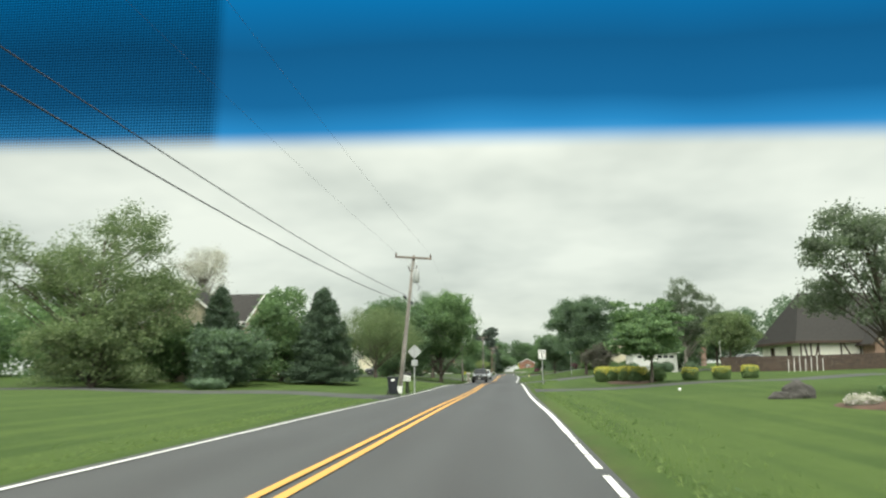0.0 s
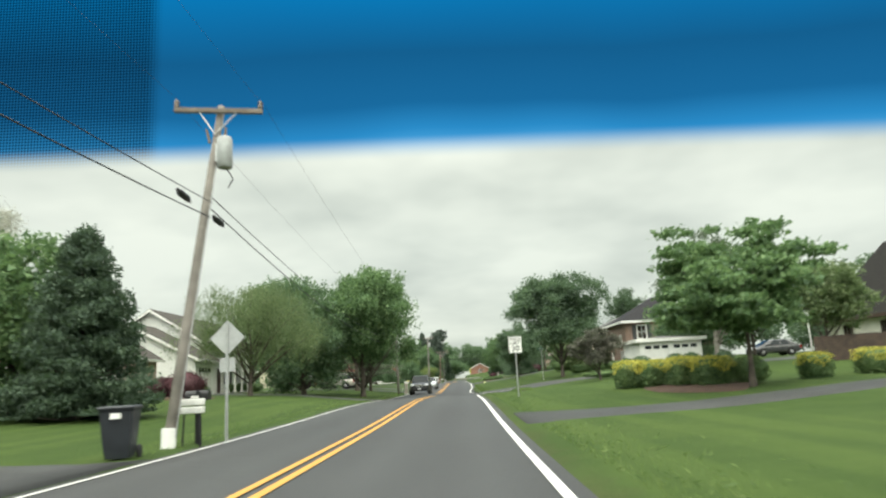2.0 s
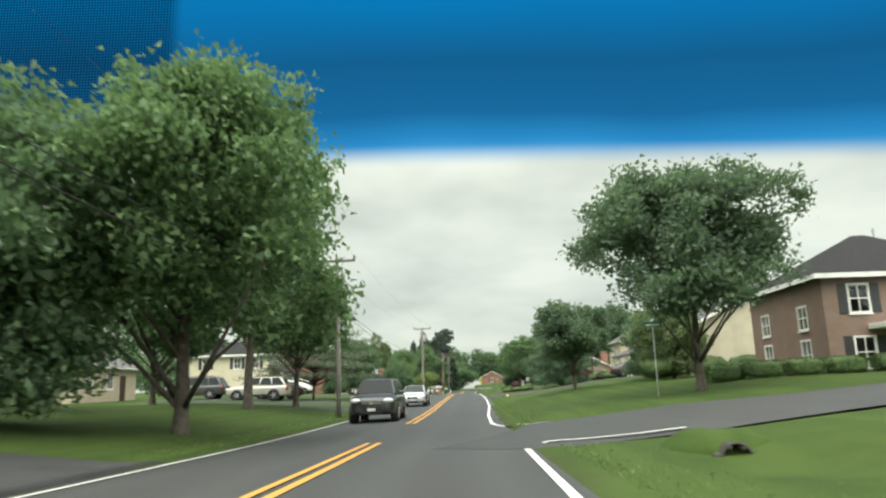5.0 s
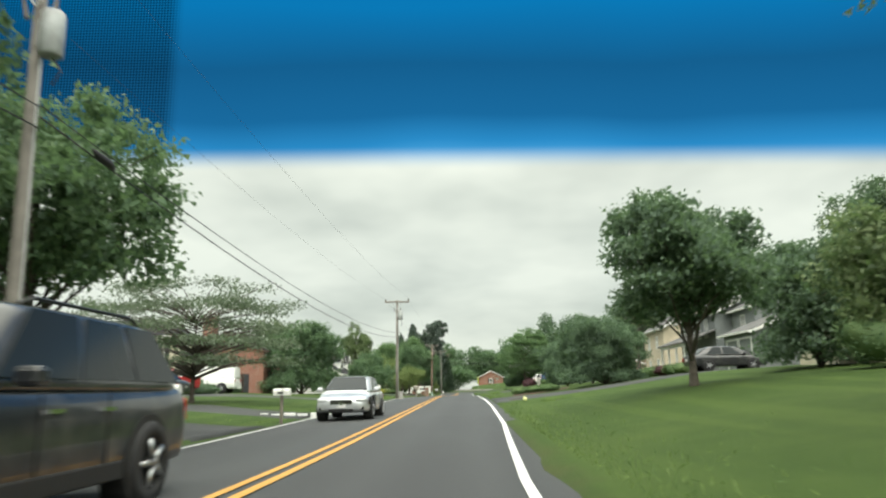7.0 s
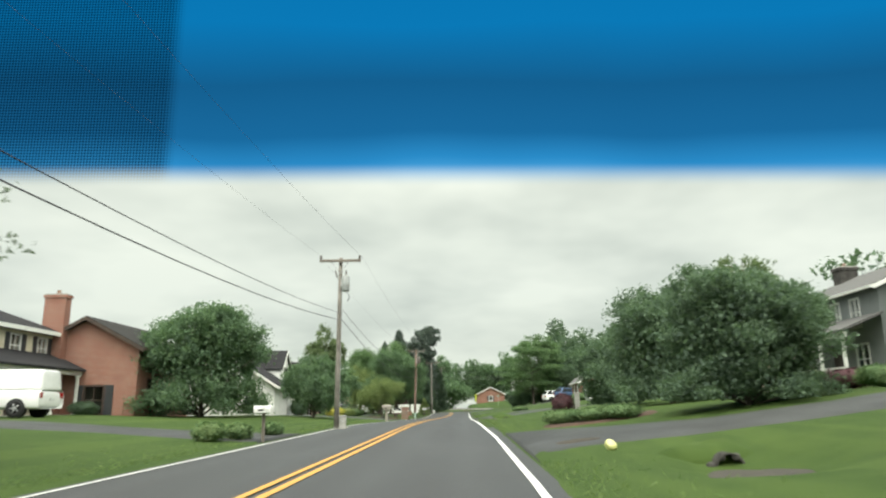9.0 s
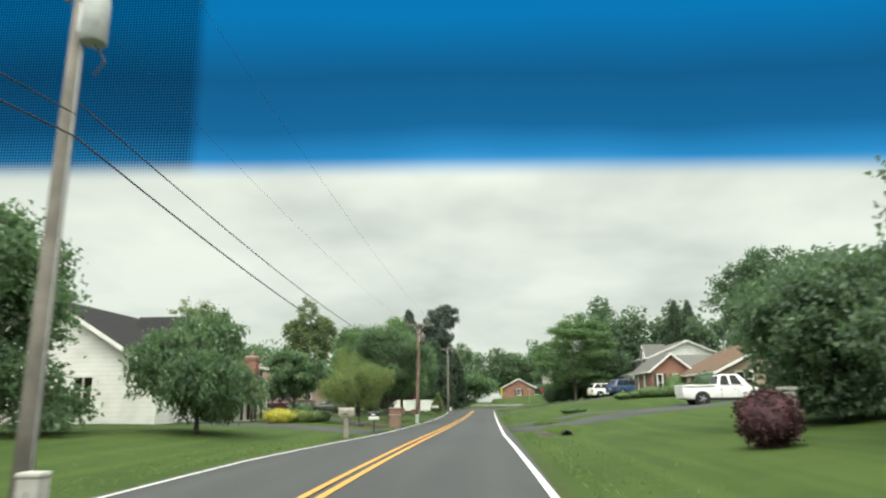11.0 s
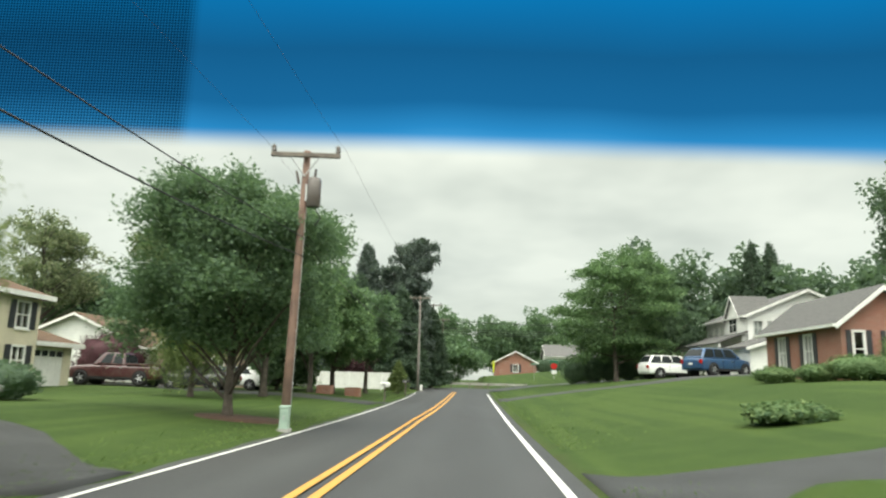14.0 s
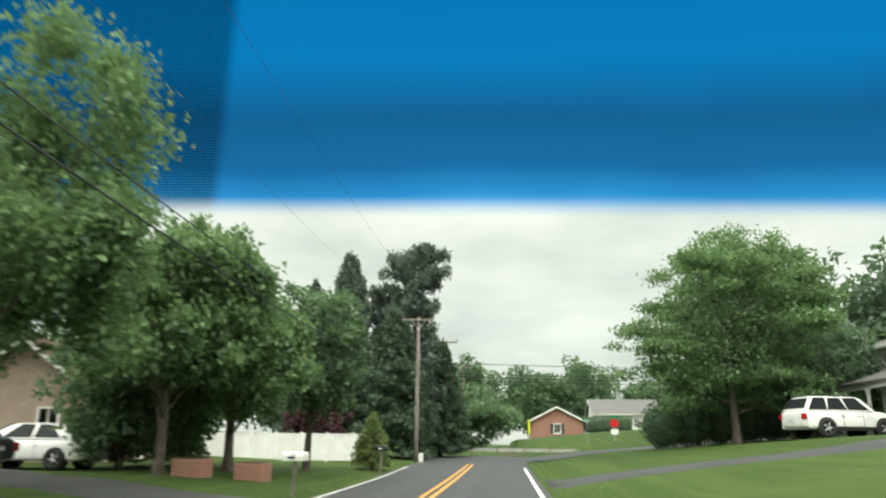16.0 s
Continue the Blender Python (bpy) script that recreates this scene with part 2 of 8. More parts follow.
m_white_line = worn_paint("white_line_paint", (0.62, 0.62, 0.60))
m_yellow_line = worn_paint("yellow_line_paint", (0.52, 0.27, 0.05))


def siding(name, colour, pitch=0.12):
    m, t, b = material(name)
    pos = t.nodes.new("ShaderNodeNewGeometry").outputs["Position"]
    sep = t.nodes.new("ShaderNodeSeparateXYZ")
    t.links.new(pos, sep.inputs[0])
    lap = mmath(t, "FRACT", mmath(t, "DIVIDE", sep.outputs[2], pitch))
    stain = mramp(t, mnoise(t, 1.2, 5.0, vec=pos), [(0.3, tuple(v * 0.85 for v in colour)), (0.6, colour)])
    # shadow line of each overlapping board, painted as a darker band per lap
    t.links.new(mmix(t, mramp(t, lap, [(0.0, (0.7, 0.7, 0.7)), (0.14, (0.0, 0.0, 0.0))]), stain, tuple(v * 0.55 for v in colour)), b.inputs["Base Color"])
    b.inputs["Roughness"].default_value = 0.55
    mbump(t, b, lap, 0.6, 0.02)
    return m


def brickwork(name, c1, c2, mortar):
    m, t, b = material(name)
    g = t.nodes.new("ShaderNodeNewGeometry")
    sep, com = t.nodes.new("ShaderNodeSeparateXYZ"), t.nodes.new("ShaderNodeCombineXYZ")
    t.links.new(g.outputs["Position"], sep.inputs[0])
    t.links.new(mmath(t, "ADD", sep.outputs[0], sep.outputs[1]), com.inputs[0])
    t.links.new(sep.outputs[2], com.inputs[1])
    k = t.nodes.new("ShaderNodeTexBrick")
    k.inputs["Scale"].default_value = 1.0
    k.inputs["Brick Width"].default_value, k.inputs["Row Height"].default_value, k.inputs["Mortar Size"].default_value = 0.21, 0.07, 0.008
    for s, v in (("Color1", c1), ("Color2", c2), ("Mortar", mortar)):
        k.inputs[s].default_value = (*v, 1)
    t.links.new(com.outputs[0], k.inputs["Vector"])
    t.links.new(mmix(t, mramp(t, mnoise(t, 1.5, 5.0), [(0.3, (0.0, 0.0, 0.0)), (0.7, (0.5, 0.5, 0.5))]), k.outputs[0], tuple(v * 0.7 for v in c1)), b.inputs["Base Color"])
    b.inputs["Roughness"].default_value = 0.85
    mbump(t, b, k.outputs[1], -0.5, 0.01)
    return m


def shingles(name, c1, c2):
    m, t, b = material(name)
    pos = t.nodes.new("ShaderNodeNewGeometry").outputs["Position"]
    sep = t.nodes.new("ShaderNodeSeparateXYZ")
    t.links.new(pos, sep.inputs[0])
    row = mmath(t, "FRACT", mmath(t, "DIVIDE", sep.outputs[2], 0.075))
    speck = mnoise(t, 7.0, 4.0, 0.7, vec=pos)
    c = mramp(t, speck, [(0.3, c1), (0.7, c2)])
    c = mmix(t, mramp(t, row, [(0.0, (0.5, 0.5, 0.5)), (0.2, (0.0, 0.0, 0.0))]), c, tuple(v * 0.5 for v in c1))
    t.links.new(c, b.inputs["Base Color"])
    b.inputs["Roughness"].default_value = 0.95
    b.inputs["Specular IOR Level"].default_value = 0.15
    mbump(t, b, row, 0.5, 0.015)
    return m


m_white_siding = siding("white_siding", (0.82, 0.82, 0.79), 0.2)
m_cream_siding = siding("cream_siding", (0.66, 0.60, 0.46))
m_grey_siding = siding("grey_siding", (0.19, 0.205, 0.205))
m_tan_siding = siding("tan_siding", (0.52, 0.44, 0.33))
m_brick = brickwork("red_brick", (0.30, 0.115, 0.075), (0.23, 0.09, 0.06), (0.36, 0.30, 0.26))
m_brick_brown = brickwork("brown_brick", (0.22, 0.135, 0.10), (0.17, 0.10, 0.075), (0.30, 0.26, 0.23))
m_brick_pink = brickwork("pale_brick", (0.46, 0.33, 0.26), (0.38, 0.26, 0.20), (0.46, 0.42, 0.37))
m_roof_dark = shingles("charcoal_shingles", (0.020, 0.020, 0.023), (0.040, 0.039, 0.041))
m_roof_brown = shingles("brown_shingles", (0.105, 0.070, 0.050), (0.165, 0.112, 0.080))
m_roof_grey = shingles("grey_shingles", (0.10, 0.10, 0.10), (0.16, 0.155, 0.15))
m_roof_worn = shingles("weathered_shingles", (0.060, 0.055, 0.050), (0.098, 0.090, 0.082))
m_roof_tudor = shingles("umber_shingles", (0.026, 0.025, 0.024), (0.047, 0.045, 0.043))
m_trim = plain("white_trim", (0.76, 0.76, 0.73), (0.66, 0.66, 0.63), 0.45, scale=3.0, bump=0.05)
m_dark_timber = plain("dark_timber", (0.075, 0.048, 0.034), (0.04, 0.026, 0.02), 0.7, scale=4.0, bump=0.3)
m_stucco = plain("white_stucco", (0.74, 0.72, 0.66), (0.64, 0.62, 0.56), 0.9, scale=1.5, grain=35.0, bump=0.35)
m_shutter = plain("dark_shutter", (0.035, 0.038, 0.042), None, 0.5, bump=0.05)
m_indoors = plain("dim_interior", (0.25, 0.23, 0.20), None, 0.9)
m_door_dark = plain("dark_door_paint", (0.06, 0.03, 0.025), None, 0.4)
m_bark = plain("bark", (0.115, 0.095, 0.078), (0.055, 0.045, 0.037), 0.95, scale=5.0, grain=28.0, bump=0.9)
m_bark_pale = plain("pale_bark", (0.28, 0.26, 0.23), (0.16, 0.145, 0.125), 0.9, scale=5.0, grain=28.0, bump=0.6)
m_pole = plain("weathered_pole_wood", (0.225, 0.205, 0.182), (0.145, 0.132, 0.118), 0.9, scale=2.5, grain=40.0, bump=0.5)
m_pole_red = plain("red_brown_pole_wood", (0.24, 0.150, 0.115), (0.16, 0.105, 0.085), 0.9, scale=2.5, grain=40.0, bump=0.5)
m_galv = plain("galvanised_steel", (0.52, 0.53, 0.53), (0.40, 0.41, 0.41), 0.45, 0.8, scale=8.0, bump=0.05)
m_sign_back = plain("bare_aluminium", (0.55, 0.56, 0.56), (0.46, 0.47, 0.47), 0.4, 0.7, scale=8.0, bump=0.03)
m_sign_white = plain("white_sign_sheeting", (0.80, 0.80, 0.78), (0.72, 0.72, 0.70), 0.35, bump=0.02)
m_sign_black = plain("black_sign_ink", (0.015, 0.015, 0.015), None, 0.4, bump=0.0)
m_sign_green = plain("green_sign_sheeting", (0.01, 0.17, 0.09), None, 0.35, bump=0.02)
m_sign_red = plain("red_sign_sheeting", (0.55, 0.025, 0.02), None, 0.35, bump=0.02)
m_marker_yellow = plain("yellow_green_marker", (0.62, 0.70, 0.03), None, 0.4, bump=0.0)
m_transformer = plain("grey_transformer_paint", (0.40, 0.42, 0.42), (0.30, 0.31, 0.31), 0.4, bump=0.03)
m_porcelain = plain("brown_porcelain", (0.14, 0.12, 0.11), None, 0.2, bump=0.0)
m_cable = plain("black_cable", (0.018, 0.018, 0.02), None, 0.6, bump=0.0)
m_bin = plain("black_bin_plastic", (0.022, 0.026, 0.032), (0.016, 0.019, 0.024), 0.45, scale=4.0, bump=0.08)
m_black_metal = plain("black_metal", (0.02, 0.02, 0.022), None, 0.4, 0.3, bump=0.03)
m_mailbox_white = plain("white_mailbox_paint", (0.74, 0.74, 0.71), None, 0.4, bump=0.03)
m_mailbox_tan = plain("tan_plastic", (0.29, 0.26, 0.22), (0.23, 0.205, 0.175), 0.55, bump=0.05)
m_post_wood = plain("grey_post_timber", (0.22, 0.19, 0.16), (0.13, 0.11, 0.095), 0.9, scale=3.0, bump=0.5)
m_green_box = plain("pale_green_steel", (0.34, 0.45, 0.38), (0.27, 0.36, 0.30), 0.5, bump=0.04)
m_vinyl = plain("white_vinyl", (0.80, 0.80, 0.78), (0.70, 0.70, 0.68), 0.35, scale=2.0, bump=0.02)
m_rock = plain("dark_rock", (0.065, 0.060, 0.055), (0.032, 0.030, 0.027), 0.95, scale=3.0, grain=20.0, bump=0.9)
m_stone_a = plain("fieldstone", (0.30, 0.20, 0.15), (0.20, 0.13, 0.10), 0.9, scale=8.0, grain=40.0, bump=0.6)
m_mulch = plain("brown_mulch", (0.085, 0.045, 0.028), (0.045, 0.026, 0.018), 0.95, scale=6.0, grain=22.0, bump=1.0)
m_soil_shade = plain("ditch_shadowed_soil", (0.05, 0.042, 0.032), (0.03, 0.026, 0.02), 0.9, scale=3.0, bump=0.6)
m_rubber = plain("tyre_rubber", (0.018, 0.018, 0.019), None, 0.8, bump=0.1)
m_rim = plain("alloy_rim", (0.50, 0.51, 0.52), None, 0.3, 0.9, bump=0.0)
m_chrome = plain("chrome", (0.75, 0.75, 0.76), None, 0.12, 1.0, bump=0.0)
m_plate = plain("plate_white", (0.7, 0.7, 0.7), None, 0.4, bump=0.0)
m_tail = plain("red_lens", (0.35, 0.012, 0.010), None, 0.15, bump=0.0)
m_lens = plain("clear_lamp_lens", (0.70, 0.72, 0.74), None, 0.08, bump=0.0, coat=1.0)
m_underside = plain("underbody_black", (0.012, 0.012, 0.012), None, 0.8, bump=0.0)


def car_paint(name, colour, metal=0.0):
    m, t, b = material(name)
    dust = mnoise(t, 3.0, 4.0)
    t.links.new(mmix(t, mramp(t, dust, [(0.45, (0.0, 0.0, 0.0)), (0.75, (0.18, 0.18, 0.18))]), colour, (0.28, 0.26, 0.23)), b.inputs["Base Color"])
    b.inputs["Roughness"].default_value, b.inputs["Metallic"].default_value, b.inputs["Coat Weight"].default_value = 0.30, metal, 0.6
    b.inputs["Coat Roughness"].default_value = 0.04
    return m


p_silver = car_paint("silver_paint", (0.55, 0.57, 0.59), 0.5)
p_black = car_paint("black_paint", (0.012, 0.013, 0.016))
p_white = car_paint("white_paint", (0.78, 0.78, 0.77))
p_blue = car_paint("blue_paint", (0.03, 0.085, 0.19), 0.3)
p_red = car_paint("red_paint", (0.28, 0.018, 0.018))
p_maroon = car_paint("maroon_paint", (0.055, 0.012, 0.014))
p_beige = car_paint("champagne_paint", (0.45, 0.43, 0.38), 0.4)
p_dark = car_paint("charcoal_paint", (0.04, 0.042, 0.045), 0.3)

m_glass, t, b = material("window_glass")
b.inputs["Base Color"].default_value = (0.75, 0.80, 0.80, 1)
b.inputs["Roughness"].default_value, b.inputs["Transmission Weight"].default_value, b.inputs["IOR"].default_value = 0.03, 1.0, 1.45
m_car_glass, t, b = material("tinted_car_glass")
b.inputs["Base Color"].default_value = (0.02, 0.024, 0.026, 1)
b.inputs["Roughness"].default_value, b.inputs["Coat Weight"].default_value = 0.12, 0.0
b.inputs["Specular IOR Level"].default_value = 0.5
b.inputs["IOR"].default_value = 1.25

f_maple = foliage("maple_leaves", (0.023, 0.052, 0.016), (0.050, 0.104, 0.029), (0.095, 0.165, 0.048))
f_dark = foliage("dark_leaves", (0.018, 0.037, 0.018), (0.037, 0.070, 0.031), (0.065, 0.110, 0.046))
f_oak = foliage("oak_leaves", (0.020, 0.044, 0.017), (0.041, 0.084, 0.031), (0.076, 0.134, 0.046))
f_light = foliage("light_spring_leaves", (0.036, 0.060, 0.012), (0.075, 0.112, 0.022), (0.125, 0.170, 0.042))
f_olive = foliage("olive_spring_leaves", (0.045, 0.065, 0.025), (0.090, 0.120, 0.045), (0.16, 0.19, 0.085))
f_willow = foliage("willow_leaves", (0.030, 0.052, 0.015), (0.058, 0.090, 0.026), (0.098, 0.138, 0.046))
f_dusk = foliage("dusky_leaves", (0.024, 0.036, 0.018), (0.050, 0.072, 0.036), (0.086, 0.116, 0.060), 0.35)
f_blossom = foliage("pale_blossom_leaves", (0.060, 0.080, 0.035), (0.20, 0.22, 0.13), (0.55, 0.55, 0.46))
f_spruce = foliage("spruce_needles", (0.011, 0.024, 0.011), (0.022, 0.043, 0.019), (0.038, 0.066, 0.028), 0.2)
f_pine = foliage("pine_needles", (0.020, 0.034, 0.024), (0.038, 0.058, 0.038), (0.062, 0.086, 0.054), 0.25)
f_yellow = foliage("golden_privet_leaves", (0.09, 0.11, 0.012), (0.25, 0.26, 0.025), (0.38, 0.37, 0.05))
f_box = foliage("boxwood_leaves", (0.015, 0.040, 0.010), (0.040, 0.080, 0.020), (0.085, 0.130, 0.035), 0.2)
f_red = foliage("burgundy_leaves", (0.012, 0.006, 0.006), (0.028, 0.010, 0.010), (0.055, 0.020, 0.020), 0.1, (0.12, 0.03, 0.03))
f_redbud = foliage("bronze_leaves", (0.022, 0.024, 0.016), (0.050, 0.050, 0.032), (0.085, 0.085, 0.055), 0.25)
f_grass = foliage("grass_blades", (0.024, 0.050, 0.008), (0.046, 0.082, 0.012), (0.075, 0.115, 0.022), 0.3)
f_twig = foliage("bare_budding_twigs", (0.13, 0.15, 0.09), (0.20, 0.23, 0.14), (0.26, 0.30, 0.19), 0.1)

# ---- mesh helpers ----
def mesh_of(name, verts, faces):
    me = bpy.data.meshes.new(name)
    me.from_pydata(verts, [], faces)
    me.update()
    return me


def part(name, bm, mat, parent=None, label="", smooth=False):
    """Links a bmesh (or mesh) as one mesh object, under its thing or part."""
    if isinstance(bm, bmesh.types.BMesh):
        me = bpy.data.meshes.new(name)
        bmesh.ops.recalc_face_normals(bm, faces=bm.faces)
        bm.to_mesh(me)
        bm.free()
    else:
        me = bm
    me.materials.append(mat)
    if smooth:
        me.polygons.foreach_set("use_smooth", [True] * len(me.polygons))
    ob = new(name, me)
    ob.parent = parent
    if label:
        ob["label"] = label
    return ob


def thing(name, x, y, z, label, category, group="", rz=0.0):
    ob = new(name)
    ob.empty_display_size = 0.2
    ob.matrix_world = pose(x, y, z, 0, 0, rz)
    return tagged(ob, label, category, group)


def add_box(bm, x0, x1, y0, y1, z0, z1, bevel=0.0):
    g = bmesh.ops.create_cube(bm, size=1.0)
    for v in g["verts"]:
        v.co = ((x0 + x1) / 2 + v.co.x * (x1 - x0), (y0 + y1) / 2 + v.co.y * (y1 - y0), (z0 + z1) / 2 + v.co.z * (z1 - z0))
    if bevel:
        edges = {e for v in g["verts"] for e in v.link_edges}
        bmesh.ops.bevel(bm, geom=list(edges), offset=bevel, segments=2, affect="EDGES", profile=0.5)
    return bm


def box(x0, x1, y0, y1, z0, z1, bevel=0.0):
    return add_box(bmesh.new(), x0, x1, y0, y1, z0, z1, bevel)


def add_tube(bm, pts, radii, sides=8, caps=True):
    """A round tube along points, with a radius at each."""
    rings = []
    pts = [Vector(p) for p in pts]
    for i, p in enumerate(pts):
        d = (pts[min(i + 1, len(pts) - 1)] - pts[max(i - 1, 0)]).normalized()
        a = d.orthogonal().normalized() if i == 0 else (side - d * side.dot(d)).normalized()
        side = a
        c = d.cross(a)
        rings.append([bm.verts.new(p + float(radii[i]) * (math.cos(2 * math.pi * k / sides) * a + math.sin(2 * math.pi * k / sides) * c)) for k in range(sides)])
    for r0, r1 in zip(rings, rings[1:]):
        for k in range(sides):
            bm.faces.new((r0[k], r0[(k + 1) % sides], r1[(k + 1) % sides], r1[k]))
    if caps:
        bm.faces.new(rings[0][::-1])
        bm.faces.new(rings[-1])
    return bm


def tube(pts, radii, sides=8):
    return add_tube(bmesh.new(), pts, radii, sides)


def prism(profile, axis, a, b):
    """A flat outline (pairs) carried from a to b along axis x or y; the outline's second value is z."""
    bm = bmesh.new()
    put = (lambda s, u, w: (s, u, w)) if axis == "x" else (lambda s, u, w: (u, s, w))
    lo = [bm.verts.new(put(a, u, w)) for u, w in profile]
    hi = [bm.verts.new(put(b, u, w)) for u, w in profile]
    n = len(profile)
    bm.faces.new(lo)
    bm.faces.new(hi[::-1])
    for k in range(n):
        bm.faces.new((lo[k], hi[k], hi[(k + 1) % n], lo[(k + 1) % n]))
    return bm


# ---- lie of the land ----
ROAD_Y = (-60, 10, 20, 30, 40, 54, 62, 78, 97, 126, 135, 145, 158, 174, 190, 215, 240, 300)
ROAD_Z = (-0.42, -0.37, -0.33, -0.36, -0.38, -0.22, -0.25, -0.52, -0.52, -0.17, -0.06, 0.05, 0.03, -0.10, -0.19, -0.10, 0.20, 0.60)
_ys = np.arange(-80, 340, 0.5)
_zs = np.convolve(np.pad(np.interp(_ys, ROAD_Y, ROAD_Z), 20, mode="edge"), np.hanning(43)[1:-1] / np.hanning(43).sum(), "valid")
# rise of the lawns 5, 12 and 25 m from the road's edge
RIGHT = {0: (0.1, 0.35, 0.7), 30: (0.15, 0.45, 0.8), 46: (0.15, 0.5, 0.8), 60: (0.3, 0.8, 1.2), 76: (0.4, 1.0, 1.35), 90: (0.6, 1.2, 1.8), 106: (0.9, 1.5, 2.0),
         120: (0.6, 1.5, 2.2), 140: (0.5, 1.3, 2.0), 160: (0.4, 1.0, 1.6), 185: (0.8, 1.6, 2.2), 210: (0.8, 1.8, 2.6), 240: (0.6, 1.2, 2.0), 300: (0.4, 1.0, 1.4)}
LEFT = {0: (0.1, 0.3, 0.5), 40: (0.2, 0.35, 0.5), 62: (0.5, 0.9, 1.2), 78: (0.6, 1.0, 1.3), 95: (0.6, 1.0, 1.2), 108: (0.4, 0.6, 0.8), 120: (0.35, 0.6, 0.9), 140: (0.25, 0.6, 0.9),
        170: (0.4, 0.5, 0.7), 200: (0.3, 0.4, 0.6), 240: (0.2, 0.3, 0.5)}
# ditches and culvert hollows: x, y, reach across, reach along, depth
HOLLOWS = ((5.0, 121.2, 1.4, 2.2, 0.55), (4.4, 71.2, 1.4, 2.2, 0.42), (3.6, 161.6, 1.0, 1.8, 0.40), (3.8, 172.6, 1.0, 1.4, 0.40), (5.5, 206.0, 1.5, 3.0, 0.3), (15.2, 177.6, 4.6, 2.8, 0.5))


def road_z(y):
    return float(np.interp(y, _ys, _zs))


def line_left(y):
    return float(np.interp(y, (36, 48, 64, 74, 150, 164, 200, 216, 226), (-5.45, -5.28, -5.28, -5.5, -5.5, -4.5, -4.5, -4.7, -5.0)))


def line_mid(y):
    return float(np.interp(y, (36, 48, 64, 74, 140, 165, 190, 200, 228), (-2.25, -2.19, -2.19, -2.25, -2.25, -2.05, -2.05, -1.88, -1.8)))


def line_right(y):
    return float(np.interp(y, (18, 28, 64, 75, 87, 94, 100, 106, 120, 132, 145, 163, 216), (1.12, 1.0, 0.99, 1.10, 0.74, 0.80, 0.98, 1.18, 1.35, 1.35, 1.15, 0.9, 1.05)))


def ground_z(x, y):
    d, e = x - (line_right(y) + 0.45), line_left(y) - 0.45 - x
    if d <= 0 and e <= 0:
        return road_z(y)
    table, q = (RIGHT, d) if d > 0 else (LEFT, e)
    ks = list(table)
    rises = [float(np.interp(y, ks, [table[k][i] for k in ks])) for i in range(3)]
    z = road_z(y) + float(np.interp(q, (0, 0.5, 5, 12, 25), (0, 0.0, *rises)))
    z += 0.05 * math.sin(x * 0.5 + y * 0.21) * min(q / 6, 1)
    for hx, hy, rx, ry, depth in HOLLOWS:
        u = ((x - hx) / rx) ** 2 + ((y - hy) / ry) ** 2
        z -= depth * math.exp(-u) if u < 9 else 0
    if y > 246:
        z += 1.3 * min((y - 246) / 22, 1)
    return z


# cross streets: x range, near edge, far edge as functions of x
def in_side_street(x, y):
    return (x > 0.8 and 75.2 + 0.05 * x < y < 84.0 + 0.05 * x) or (x > 0.8 and 233.5 < y < 245.5)


xs = sorted({-2600, -900, -300, -150, -90, -60, *range(-46, -12, 2), *np.arange(-12, -4, 0.5).tolist(), -3.5, -2, -0.5, *np.arange(0.5, 14, 0.5).tolist(), *range(14, 48, 2), 60, 90, 150, 300, 900, 2600})
ys = sorted({-900, -300, -120, -80, *np.arange(-60, 262, 1.0).tolist(), *range(262, 340, 6), 400, 600, 1200, 3500})
gv, gf = [], []
for y in ys:
    for x in xs:
        z = ground_z(x, min(max(y, -60), 330))
        if line_left(y) - 0.3 < x < line_right(y) + 0.3 and y < 248:
            z -= 0.10
        elif in_side_street(x, y):
            z -= 0.10
        if abs(x) > 200 or y > 500:
            z = -1.0
        gv.append((x, y, z))
w = len(xs)
for j in range(len(ys) - 1):
    for i in range(w - 1):
        gf.append((j * w + i, j * w + i + 1, (j + 1) * w + i + 1, (j + 1) * w + i))
ground = part("ground", mesh_of("ground", gv, gf), m_lawn, smooth=True)
tagged(ground, "mown green lawns and verges rising gently from the road", "ground", kind="structure")


def strip(name, mat, y0, y1, left, right, lift, step=1.0, thick=0.0, wander=0.0, crown=0.0):
    """A band along the road between two lines, lifted over its surface."""
    vs, fs, n = [], [], max(int((y1 - y0) / step), 1)
    for i in range(n + 1):
        y = y0 + (y1 - y0) * i / n
        a, b2 = left(y), right(y)
        for k in range(5):
            x = a + (b2 - a) * k / 4
            if wander and k in (0, 4):
                x += wander * noise.noise((x * 0.3, y * 0.9, k))
            fall = 0.022 * abs(x - line_mid(y))
            vs.append((x, y, road_z(y) + lift - fall + 0.03))
    for i in range(n):
        for k in range(4):
            fs.append((i * 5 + k, i * 5 + k + 1, i * 5 + k + 6, i * 5 + k + 5))
    return part(name, mesh_of(name, vs, fs), mat, smooth=True)


road = strip("road", m_road, -60, 246, lambda y: line_left(y) - 0.32, lambda y: line_right(y) + 0.42, 0.0, wander=0.22)
tagged(road, "worn grey two-lane asphalt road with tar seams", "road", kind="structure")


def marking(name, mat, y0, y1, centre, width, label):
    ob = strip(name, mat, y0, y1, lambda y: centre(y) - width / 2, lambda y: centre(y) + width / 2, 0.013)
    return tagged(ob, label, "road marking", kind="structure")


